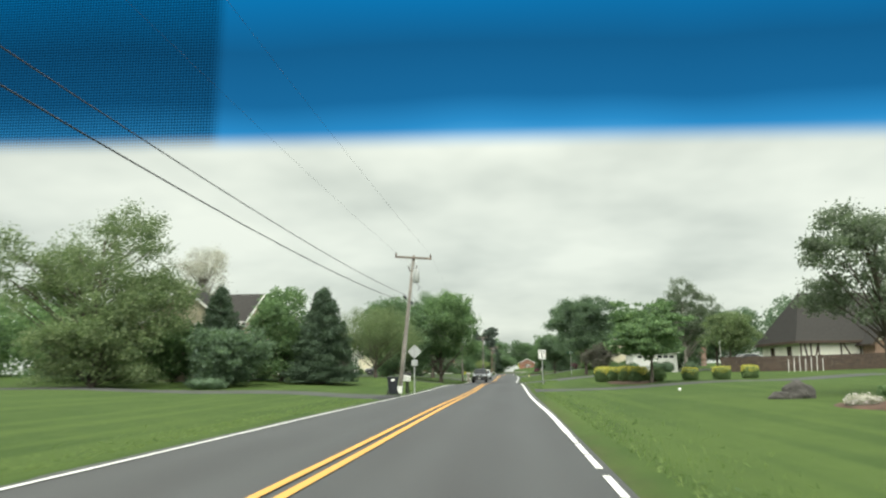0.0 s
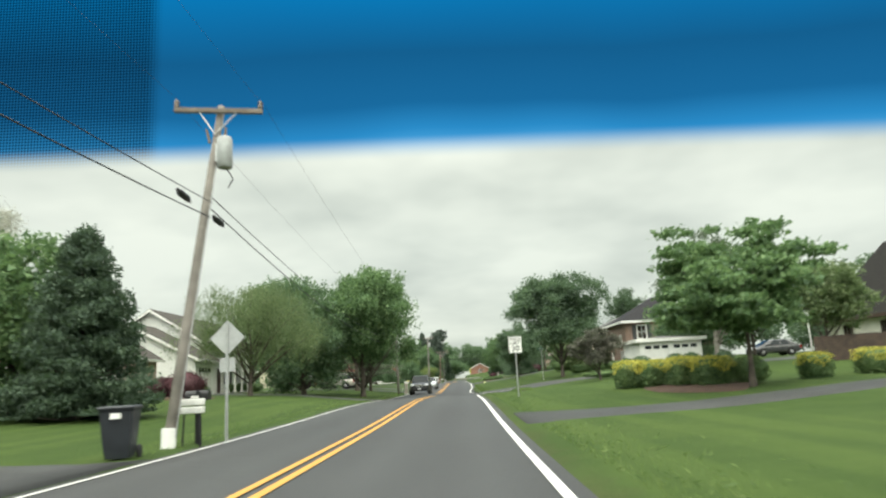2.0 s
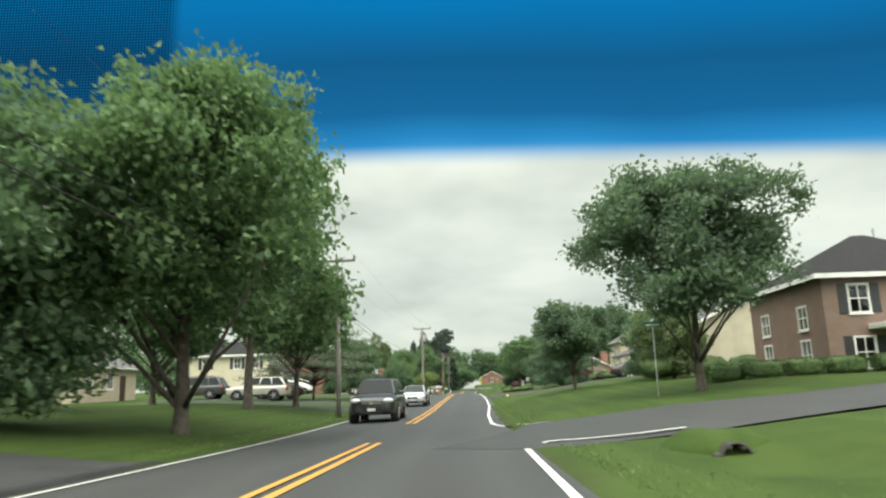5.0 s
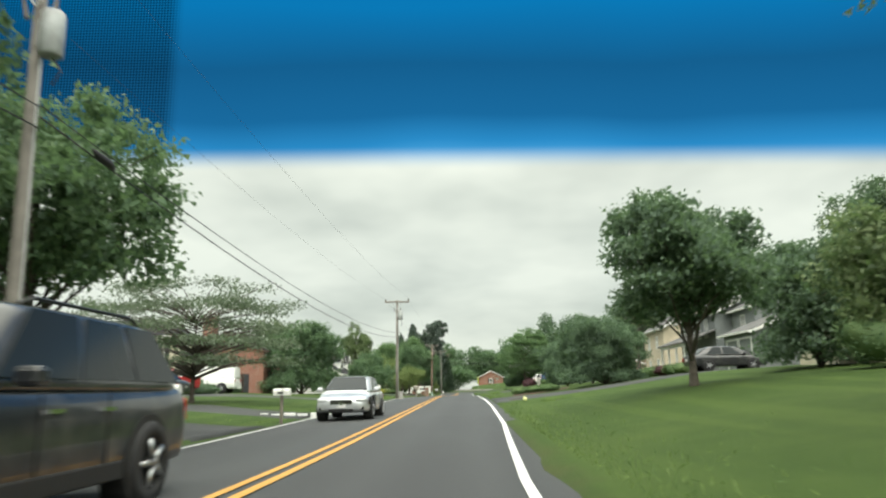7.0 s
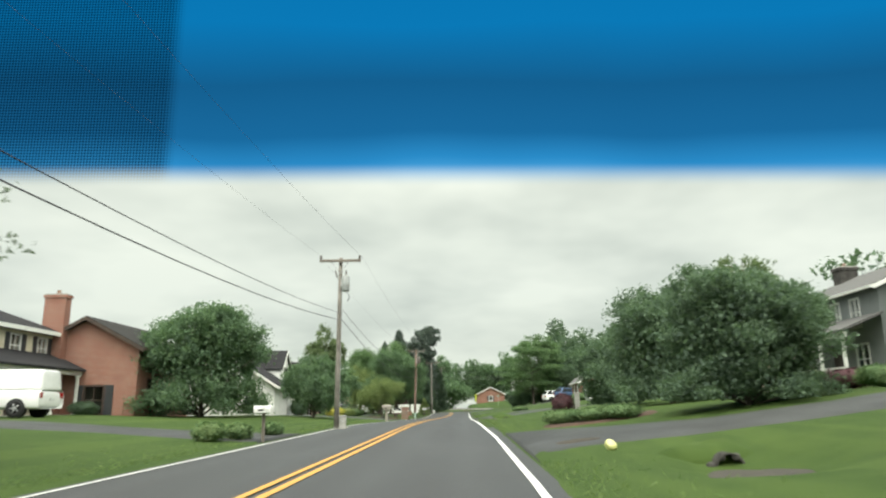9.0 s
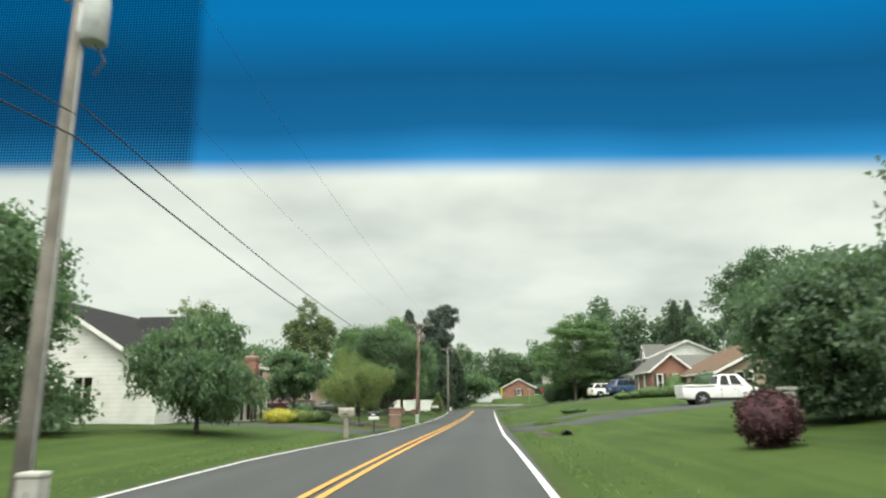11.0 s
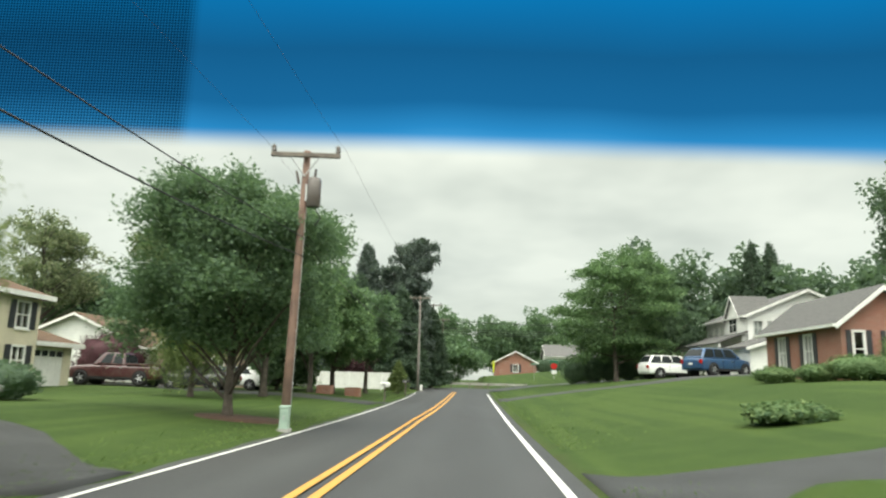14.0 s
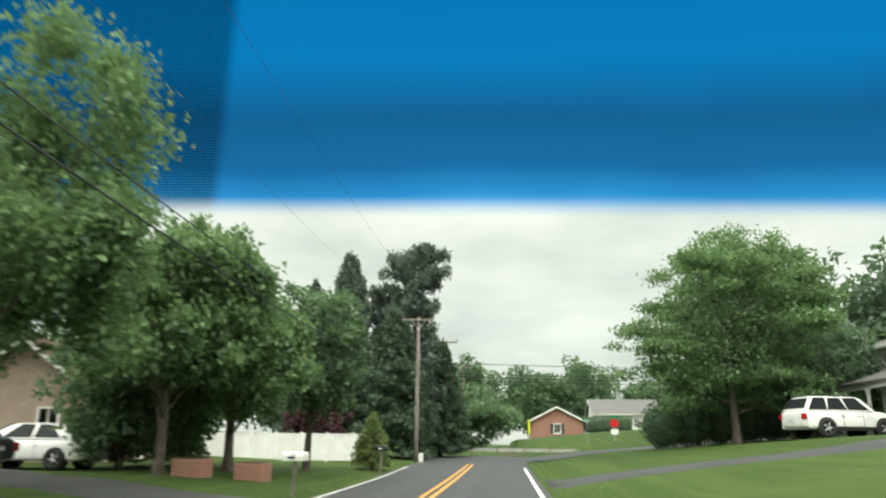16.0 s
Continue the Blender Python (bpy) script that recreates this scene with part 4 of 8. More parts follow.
def window_in(parent, u, z, wd, ht, frame_mat, shutter=None, at=None, bars=(1, 2)):
    """A window set in a wall's opening: one frame with glazing bars, its panes, sill, and shutters."""
    t, cols, rows = 0.07, bars[0] + 1, bars[1]
    pw, ph = (wd - 2 * t - 0.036 * (cols - 1)) / cols, (ht - 2 * t - 0.05 * (rows - 1)) / rows
    cells = [(u + t + i * (pw + 0.036), z + t + j * (ph + 0.05), pw, ph) for i in range(cols) for j in range(rows)]
    bm = wall_bm(wd + 0.06, ht + 0.06, 0.13, [(a - u + 0.03, c - z + 0.03, w, h) for a, c, w, h in cells], 0.0)
    bmesh.ops.translate(bm, vec=(u - 0.03, -0.03, z - 0.03), verts=bm.verts)
    win = part("window", bm, frame_mat, parent)
    win.matrix_local = at
    for a, c, w, h in cells:
        pane = part("pane", box(a, a + w, 0.03, 0.045, c, c + h), m_glass, win)
        pane.visible_shadow = False
    part("sill", box(u - 0.06, u + wd + 0.06, -0.09, -0.032, z - 0.09, z - 0.035), frame_mat, win)
    if shutter:
        for a in (u - 0.06 - wd * 0.42, u + wd + 0.06):
            part("shutter", box(a, a + wd * 0.42, -0.045, -0.004, z - 0.02, z + ht + 0.02, 0.012), shutter, win)
    return win


def garage_door_in(parent, u, z, wd, ht, lights=True):
    door = part("garage_door", box(u, u + wd, 0.05, 0.09, z, z + ht), m_trim, parent)
    rows, cols = 4, max(int(wd / 0.62), 3)
    for i in range(rows):
        for j in range(cols):
            a, c = u + wd * j / cols, z + ht * i / rows
            if lights and i == rows - 1:
                part("pane", box(a + 0.08, a + wd / cols - 0.08, 0.035, 0.05, c + 0.10, c + ht / 4 - 0.10), m_car_glass, door)
            else:
                part("panel", box(a + 0.05, a + wd / cols - 0.05, 0.03, 0.05, c + 0.06, c + ht / rows - 0.05), m_trim, door)
    return door


def entry_door_in(parent, u, z, wd, ht, mat):
    d = part("door", box(u, u + wd, 0.05, 0.10, z, z + ht), mat, parent)
    for i in range(2):
        for j in range(3):
            part("panel", box(u + 0.1 + i * wd / 2, u + wd / 2 - 0.09 + i * wd / 2, 0.035, 0.05, z + 0.15 + j * ht / 3, z + ht / 3 - 0.05 + j * ht / 3), mat, d)
    part("door_handle", box(u + wd - 0.09, u + wd - 0.05, 0.0, 0.05, z + 0.95, z + 1.1), m_chrome, d)
    return d


def house(name, label, x0, x1, y0, y1, zb, hw, ridge, rise, wall_mat, roof_mat, openings, gable_mat=None, over=0.45, trim=None, hip_run=None, group="houses along the road"):
    """A house on the rectangle x0..x1, y0..y1 standing at zb, walls hw high; ridge along x or y, or hip. openings: wall letter to rows of (kind, u, z, width, height, shutter)."""
    trim = trim or m_trim
    gable_mat = gable_mat or wall_mat
    cx, cy, wx, wy = (x0 + x1) / 2, (y0 + y1) / 2, x1 - x0, y1 - y0
    top = thing(name, cx, cy, zb, label, "house", group)
    spots = {"S": ((-wx / 2, -wy / 2), 0, wx), "N": ((wx / 2, wy / 2), 180, wx), "W": ((-wx / 2, wy / 2 - 0.2), -90, wy - 0.4), "E": ((wx / 2, -wy / 2 + 0.2), 90, wy - 0.4)}
    for side, ((ox, oy), turn, length) in spots.items():
        rows = openings.get(side, ())
        wall = part("wall", wall_bm(length, hw, 0.2, [(u, z, wd, ht) for _, u, z, wd, ht, _ in rows]), wall_mat, top)
        place = pose(ox, oy, 0, 0, 0, turn)
        wall.matrix_local = place
        for kind, u, z, wd, ht, extra in rows:
            if kind == "window":
                window_in(top, u, z, wd, ht, trim, extra, place, (1 if wd > 0.7 else 0, 2))
            elif kind == "garage":
                garage_door_in(top, u, z, wd, ht, bool(extra)).matrix_local = place
            else:
                entry_door_in(top, u, z, wd, ht, extra or m_door_dark).matrix_local = place
    part("floor", box(-wx / 2 + 0.2, wx / 2 - 0.2, -wy / 2 + 0.2, wy / 2 - 0.2, -0.2, 0.0), m_indoors, top)
    part("inner_wall", box(-0.08, 0.08, -wy / 2 + 0.25, wy / 2 - 0.25, 0.0, hw - 0.05), m_indoors, top)
    t = 0.16
    if ridge in "xy":
        span, run = (wy, wx) if ridge == "x" else (wx, wy)
        ax = ridge
        half = span / 2
        slope = rise / half
        lo = hw - over * slope
        for s in (-1, 1):
            prof = [(0, hw + rise), (s * (half + over), lo), (s * (half + over), lo + t), (0, hw + rise + t)]
            part("roof_slope", prism(prof, ax, -run / 2 - over, run / 2 + over), roof_mat, top)
            for e in (-1, 1):
                a = e * (run / 2 + over)
                rake = [(0, hw + rise - 0.10), (s * (half + over), lo - 0.10), (s * (half + over), lo + t * 0.7), (0, hw + rise + t * 0.7)]
                part("rake_board", prism(rake, ax, a, a + e * 0.04), trim, top)
            gut = [(s * (half + over), lo - 0.02), (s * (half + over + 0.12), lo + 0.0), (s * (half + over + 0.13), lo + 0.12), (s * (half + over), lo + 0.12)]
            part("gutter", prism(gut, ax, -run / 2 - over, run / 2 + over), trim, top)
        for e in (-1, 1):
            tri = [(-half, hw), (half, hw), (0, hw + rise - 0.02)]
            a = e * run / 2
            part("gable", prism(tri, ax, a, a - e * 0.2), gable_mat, top)
    else:
        bm = bmesh.new()
        hx, hy = wx / 2 + over, wy / 2 + over
        inset = min(hx, hy)
        rx, ry = hx - (hip_run or inset * 0.98), hy - inset * 0.98
        b_lo = [bm.verts.new(v) for v in ((-hx, -hy, hw - 0.1), (hx, -hy, hw - 0.1), (hx, hy, hw - 0.1), (-hx, hy, hw - 0.1))]
        b_up = [bm.verts.new((v.co.x, v.co.y, hw + 0.08)) for v in b_lo]
        tops = [bm.verts.new(v) for v in ((-rx, -ry, hw + rise), (rx, -ry, hw + rise), (rx, ry, hw + rise), (-rx, ry, hw + rise))]
        bm.faces.new(b_lo)
        bm.faces.new(tops)
        for k in range(4):
            bm.faces.new((b_lo[k], b_lo[(k + 1) % 4], b_up[(k + 1) % 4], b_up[k]))
            bm.faces.new((b_up[k], b_up[(k + 1) % 4], tops[(k + 1) % 4], tops[k]))
        part("roof", bm, roof_mat, top)
        for a, b2, c, d in ((-hx, hx, -hy - 0.04, -hy), (-hx, hx, hy, hy + 0.04), (-hx - 0.04, -hx, -hy, hy), (hx, hx + 0.04, -hy, hy)):
            part("fascia", box(a, b2, c, d, hw - 0.14, hw + 0.09), trim, top)
    return top


def chimney(top, x, y, z0, z1, wx=0.9, wy=0.6, mat=None):
    bm = box(x - wx / 2, x + wx / 2, y - wy / 2, y + wy / 2, z0, z1 - 0.25)
    add_box(bm, x - wx / 2 - 0.06, x + wx / 2 + 0.06, y - wy / 2 - 0.06, y + wy / 2 + 0.06, z1 - 0.25, z1 - 0.08)
    ch = part("chimney", bm, mat or m_brick, top)
    part("chimney_cap", box(x - wx / 2 - 0.02, x + wx / 2 + 0.02, y - wy / 2 - 0.02, y + wy / 2 + 0.02, z1 - 0.08, z1), m_concrete, ch)
    part("flue", tube([(x, y, z1), (x, y, z1 + 0.25)], [0.13, 0.11], 10), m_stone_a, ch)
    return ch


def porch(top, x0, x1, y0, y1, h, posts, roof_mat, fall="w", rail=True, post_mat=None):
    """A roofed porch in the house's own frame; posts: number along its open side. fall: the side its roof drops to."""
    post_mat = post_mat or m_trim
    part("porch_floor", box(x0, x1, y0, y1, -0.8, 0.05), m_concrete, top)
    if fall in "we":
        lo, hi = (x0 - 0.3, x1) if fall == "w" else (x1 + 0.3, x0)
        part("porch_roof", prism([(lo, h), (hi, h + 0.9), (hi, h + 1.02), (lo, h + 0.12)], "y", y0 - 0.3, y1 + 0.3), roof_mat, top)
        edge = [((x0 if fall == "w" else x1), y0 + 0.1 + (y1 - y0 - 0.2) * k / (posts - 1)) for k in range(posts)]
        lx = x0 if fall == "w" else x1
        part("porch_beam", box(lx - 0.08, lx + 0.08, y0 - 0.2, y1 + 0.2, h - 0.22, h + 0.02), m_trim, top)
    else:
        lo, hi = y0 - 0.3, y1
        part("porch_roof", prism([(lo, h), (hi, h + 0.9), (hi, h + 1.02), (lo, h + 0.12)], "x", x0 - 0.3, x1 + 0.3), roof_mat, top)
        edge = [(x0 + 0.1 + (x1 - x0 - 0.2) * k / (posts - 1), y0) for k in range(posts)]
        part("porch_beam", box(x0 - 0.2, x1 + 0.2, y0 - 0.08, y0 + 0.08, h - 0.22, h + 0.02), m_trim, top)
    for px, py in edge:
        bm = box(px - 0.07, px + 0.07, py - 0.07, py + 0.07, 0.05, h - 0.2)
        add_box(bm, px - 0.11, px + 0.11, py - 0.11, py + 0.11, 0.05, 0.2)
        add_box(bm, px - 0.11, px + 0.11, py - 0.11, py + 0.11, h - 0.32, h - 0.2)
        part("porch_post", bm, post_mat, top)
    if rail:
        for (ax, ay), (bx, by) in zip(edge, edge[1:]):
            bm = bmesh.new()
            for z in (0.18, 0.88):
                add_box(bm, min(ax, bx) - 0.025, max(ax, bx) + 0.025, min(ay, by) - 0.025, max(ay, by) + 0.025, z, z + 0.06)
            n = max(int(math.dist((ax, ay), (bx, by)) / 0.16), 2)
            for k in range(1, n):
                px, py = ax + (bx - ax) * k / n, ay + (by - ay) * k / n
                add_box(bm, px - 0.018, px + 0.018, py - 0.018, py + 0.018, 0.2, 0.9)
            part("railing", bm, m_trim, top)


# ---- vehicles: length along local y, front at +y ----
def wheel_at(car, x, y, rad, wide, side):
    bm = bmesh.new()
    prof = [(rad * 0.62, -wide / 2), (rad * 0.93, -wide / 2), (rad, -wide / 2 + 0.04), (rad, wide / 2 - 0.04), (rad * 0.93, wide / 2), (rad * 0.62, wide / 2)]
    n = 24
    rings = [[bm.verts.new((o, r0 * math.cos(2 * math.pi * k / n), r0 * math.sin(2 * math.pi * k / n))) for k in range(n)] for r0, o in prof]
    for i in range(len(rings)):
        a, b2 = rings[i], rings[(i + 1) % len(rings)]
        for k in range(n):
            bm.faces.new((a[k], a[(k + 1) % n], b2[(k + 1) % n], b2[k]))
    wheel = new("wheel")
    wheel.parent = car
    wheel.matrix_local = pose(x, y, rad)
    part("tyre", bm, m_rubber, wheel, smooth=True)
    rm = bmesh.new()
    o = side * (wide * 0.5 + 0.012)
    add_tube(rm, [(o - side * 0.10, 0, 0), (o - side * 0.06, 0, 0)], [rad * 0.62, rad * 0.62], 20)
    add_tube(rm, [(o - side * 0.06, 0, 0), (o + side * 0.02, 0, 0)], [rad * 0.16, rad * 0.12], 10)
    for k in range(5):
        a = 2 * math.pi * k / 5
        add_tube(rm, [(o - side * 0.01, rad * 0.1 * math.cos(a), rad * 0.1 * math.sin(a)), (o - side * 0.02, rad * 0.6 * math.cos(a), rad * 0.6 * math.sin(a))], [rad * 0.09, rad * 0.07], 6)
    part("rim", rm, m_rim, wheel, smooth=True)


def loft(stations, ring):
    bm = bmesh.new()
    rows = [[bm.verts.new(p) for p in ring(*s)] for s in stations]
    n = len(rows[0])
    for a, b2 in zip(rows, rows[1:]):
        for k in range(n):
            bm.faces.new((a[k], a[(k + 1) % n], b2[(k + 1) % n], b2[k]))
    bm.faces.new(rows[0][::-1])
    bm.faces.new(rows[-1])
    return bm


def body_ring(y, w, zb, zt, crown=0.03):
    dz = zt - zb
    half = [(w - 0.14, zb), (w - 0.03, zb + 0.05), (w - 0.005, zb + 0.28 * dz), (w, zb + 0.62 * dz), (w - 0.04, zt - 0.07), (w - 0.15, zt - 0.005), (w * 0.45, zt + crown)]
    return [(px, y, pz) for px, pz in half] + [(-px, y, pz) for px, pz in reversed(half)]


def rounded(ob, levels=2):
    """Rounds a part's form with a subdivision surface."""
    m = ob.modifiers.new("rounding", "SUBSURF")
    m.levels = m.render_levels = levels
    ob.data.polygons.foreach_set("use_smooth", [True] * len(ob.data.polygons))
    return ob


def vehicle(kind, x, y, rz, paint, label, name, group="", z=None):
    """kind: sedan, suv, pickup or van."""
    spec = {
        "sedan": dict(L=4.6, W=1.78, H=1.46, belt=0.93, hood=0.86, deck=1.0, rad=0.32, wb=2.62, cab=(1.42, 0.45, -1.15, -1.90)),
        "suv": dict(L=4.85, W=1.92, H=1.80, belt=1.12, hood=1.10, deck=1.16, rad=0.40, wb=2.85, cab=(1.30, 0.58, -1.86, -2.32)),
        "pickup": dict(L=5.7, W=1.96, H=1.88, belt=1.16, hood=1.12, deck=1.12, rad=0.40, wb=3.5, cab=(1.25, 0.70, -0.55, -0.75)),
        "van": dict(L=5.4, W=1.98, H=2.05, belt=1.15, hood=1.10, deck=1.15, rad=0.36, wb=3.5, cab=(1.85, 1.20, -2.62, -2.68)),
    }[kind]
    L, W, H, belt, hood, rad, wb = (spec[k] for k in ("L", "W", "H", "belt", "hood", "rad", "wb"))
    f0, f1, r1, r0 = spec["cab"]
    z = ground_z(x, y) + 0.03 if z is None else z
    car = thing(name, x, y, z, label, {"suv": "suv", "pickup": "pickup truck", "van": "van"}.get(kind, "car"), group, rz)
    h = L / 2
    w = W / 2
    zb = 0.24 if kind == "sedan" else 0.32
    nose = 0.10 if kind == "sedan" else 0.04
    st = [(h, w * 0.60, zb + 0.16, hood - 0.26), (h - 0.03, w * 0.74, zb + 0.08, hood - 0.20), (h - 0.14, w * 0.90, zb + 0.03, hood - 0.12 - nose * 0.4), (h - 0.42, w * 0.98, zb, hood - 0.03 - nose * 0.3), (h - 0.8, w, zb, hood), (f0 + 0.1, w, zb, hood + 0.05), (f0 - 0.15, w, zb, belt), (0.0, w * 1.005, zb, belt + 0.01)]
    if kind == "pickup":
        st += [(r0 - 0.05, w, zb, belt), (r0 - 0.3, w, zb, belt), (-h + 0.3, w, zb, belt), (-h + 0.05, w * 0.98, zb + 0.08, belt), (-h, w * 0.96, zb + 0.12, belt - 0.02)]
    else:
        st += [(r1, w, zb, belt + 0.02), (r0 - 0.1, w * 0.98, zb, spec["deck"]), (-h + 0.3, w * 0.95, zb + 0.03, spec["deck"] - 0.02), (-h + 0.06, w * 0.88, zb + 0.08, spec["deck"] - 0.08), (-h, w * 0.78, zb + 0.14, spec["deck"] - 0.20)]
    body = rounded(part("body", loft(st, body_ring), paint, car))
    # cabin
    tw, bw = w * 0.72, w - 0.07
    if kind in ("van", "suv"):
        tw = w * (0.80 if kind == "van" else 0.73)
    def cab_ring(z, draw):
        u = min((z - belt) / (H - belt), 1.0)
        yf, yr, hw = f0 + (f1 - f0) * u - draw, r0 + (r1 - r0) * u + draw, bw + (tw - bw) * u - draw
        c = 0.10
        half = [(hw * 0.5, yf + 0.02), (hw - c, yf), (hw, yf - c), (hw + 0.005, (yf + yr) / 2), (hw, yr + c), (hw - c, yr), (hw * 0.5, yr - 0.01)]
        return [(px, py, z) for px, py in half] + [(-px, py, z) for px, py in reversed(half)]

    cab = loft([(belt - 0.08, 0.0), (belt + 0.02, 0.0), (belt + 0.5 * (H - belt), 0.0), (H - 0.07, 0.0), (H - 0.015, 0.07), (H, 0.22)], cab_ring)
    rounded(part("roof", cab, paint, car))

    def pane_between(a, b2, c, d, u0, u1, v0, v1, out):
        """A glass pane on the quad a b (low edge) c d (high edge), from u0..u1 along and v0..v1 up, standing proud."""
        a, b2, c, d = (Vector(p) for p in (a, b2, c, d))
        nrm = (b2 - a).cross(d - a).normalized() * out
        q = lambda u, v: (a.lerp(b2, u)).lerp(d.lerp(c, u), v)  # noqa: E731
        bm = bmesh.new()
        lo4 = [bm.verts.new(q(u, v) + nrm * 0.012) for u, v in ((u0, v0), (u1, v0), (u1 - 0.02, v1), (u0 + 0.02, v1))]
        hi4 = [bm.verts.new(v.co - nrm * 0.02) for v in lo4]
        bm.faces.new(lo4)
        bm.faces.new(hi4[::-1])
        for k in range(4):
            bm.faces.new((lo4[k], hi4[k], hi4[(k + 1) % 4], lo4[(k + 1) % 4]))
        return bm

    LW = [(-bw, f0, belt), (bw, f0, belt), (bw, r0, belt), (-bw, r0, belt)]
    UP = [(-tw, f1, H), (tw, f1, H), (tw, r1, H - 0.02), (-tw, r1, H - 0.02)]
    part("windscreen", pane_between(LW[1], LW[0], UP[0], UP[1], 0.06, 0.94, 0.08, 0.90, 2.8), m_car_glass, car)
    if kind != "van":
        part("rear_window", pane_between(LW[3], LW[2], UP[2], UP[3], 0.08, 0.92, 0.18, 0.86, 2.6), m_car_glass, car)
    cuts = {"sedan": ((0.20, 0.52), (0.55, 0.84)), "suv": ((0.10, 0.405), (0.415, 0.69), (0.70, 0.965)), "pickup": ((0.22, 0.56), (0.62, 0.92)), "van": ((0.13, 0.30),)}[kind]
    for u0, u1 in cuts:
        part("side_window", pane_between(LW[2], LW[1], UP[1], UP[2], 1 - u1, 1 - u0, 0.10, 0.91, 1), m_car_glass, car)
        part("side_window", pane_between(LW[0], LW[3], UP[3], UP[0], u0, u1, 0.10, 0.91, 1), m_car_glass, car)
    if kind == "pickup":
        bed = box(-w + 0.10, w - 0.10, -h + 0.10, r0 - 0.14, belt - 0.02, belt + 0.012)
        part("bed", bed, m_underside, car)
        for s in (-1, 1):
            part("bed_rail", box(s * (w - 0.06) - 0.06, s * (w - 0.06) + 0.06, -h + 0.02, r0 - 0.08, belt - 0.02, belt + 0.09, 0.02), paint, car)
        part("tailgate", box(-w + 0.05, w - 0.05, -h - 0.02, -h + 0.08, zb + 0.35, belt + 0.08, 0.02), paint, car)
    for s in (-1, 1):
        lamp = bmesh.new()
        bmesh.ops.create_uvsphere(lamp, u_segments=16, v_segments=10, radius=1.0)
        bmesh.ops.transform(lamp, matrix=Matrix.Translation((s * w * 0.70, h - 0.17, hood - 0.20)) @ pose(0, 0, 0, 0, 0, -s * 32) @ Matrix.Diagonal((0.23, 0.15, 0.105, 1)), verts=lamp.verts)
        part("headlight", lamp, m_lens, car, smooth=True)
        part("fog_grille", box(s * w * 0.66 - 0.15, s * w * 0.66 + 0.15, h - 0.16, h - 0.055, zb + 0.10, zb + 0.20, 0.02), m_underside, car)
        part("tail_light", box(s * (w - 0.17) - 0.11, s * (w - 0.17) + 0.11, -h - 0.005, -h + 0.14, belt - 0.36, belt - 0.10, 0.03), m_tail, car)
        part("door_mirror", box(s * (w + 0.09) - 0.10, s * (w + 0.09) + 0.10, f0 - 0.62, f0 - 0.48, belt + 0.0, belt + 0.15, 0.04), paint, car)
        for k in (0.25, -0.55):
            part("door_handle", box(s * (w - 0.005) - 0.015, s * (w - 0.005) + 0.015, k - 0.1, k + 0.1, belt - 0.20, belt - 0.165), m_chrome if kind != "sedan" else paint, car)
        for yy in (wb / 2, -wb / 2):
            wheel_at(car, s * (w - 0.065), yy + 0.05, rad, 0.23, s)
            arch = bmesh.new()
            add_tube(arch, [(s * (w - 0.25), yy + 0.05, rad), (s * (w + 0.004), yy + 0.05, rad)], [rad * 1.17, rad * 1.17], 24)
            part("wheel_arch", arch, m_underside, car)
    part("grille", box(-w * 0.40, w * 0.40, h - 0.09, h + 0.004, hood - 0.34, hood - 0.19, 0.02), m_underside, car)
    for k in range(3):
        part("grille_bar", box(-w * 0.40, w * 0.40, h - 0.02, h + 0.014, hood - 0.325 + 0.05 * k, hood - 0.305 + 0.05 * k), m_chrome, car)
    part("lower_grille", box(-w * 0.45, w * 0.45, h - 0.12, h + 0.003, zb + 0.05, zb + 0.14, 0.02), m_underside, car)
    part("wiper", tube([(-0.5, f0 - 0.02, belt + 0.0), (0.1, f0 - 0.10, belt + 0.06)], [0.012, 0.008], 5), m_underside, car)
    for s in (-1, 1):
        part("door_seam", box(s * w - 0.006, s * w + 0.006, 0.45, 0.462, zb + 0.12, belt - 0.05), m_underside, car)
        part("door_seam", box(s * w - 0.006, s * w + 0.006, -0.55, -0.538, zb + 0.12, belt - 0.05), m_underside, car)
    if kind in ("suv", "pickup"):
        for s in (-1, 1):
            part("sill", box(s * (w - 0.03) - 0.035, s * (w - 0.03) + 0.035, -wb / 2 + rad * 1.2 + 0.05, wb / 2 - rad * 1.2 + 0.05, zb - 0.02, zb + 0.15, 0.02), m_underside, car)
        if kind == "suv":
            for s in (-1, 1):
                part("roof_rail", tube([(s * (tw - 0.10), r1 + 0.2, H - 0.02), (s * (tw - 0.10), r1 + 0.35, H + 0.05), (s * (tw - 0.10), f1 - 0.45, H + 0.05), (s * (tw - 0.10), f1 - 0.25, H - 0.02)], [0.018] * 4, 6), m_black_metal, car)
    part("number_plate", box(-0.16, 0.16, h + 0.0, h + 0.022, zb + 0.17, zb + 0.28), m_plate, car)
    part("number_plate", box(-0.16, 0.16, -h - 0.035, -h - 0.0, zb + 0.36, zb + 0.48), m_plate, car)
    part("badge", tube([(0, h + 0.005, hood - 0.30), (0, h + 0.025, hood - 0.30)], [0.07, 0.065], 14), m_chrome, car)
    return car

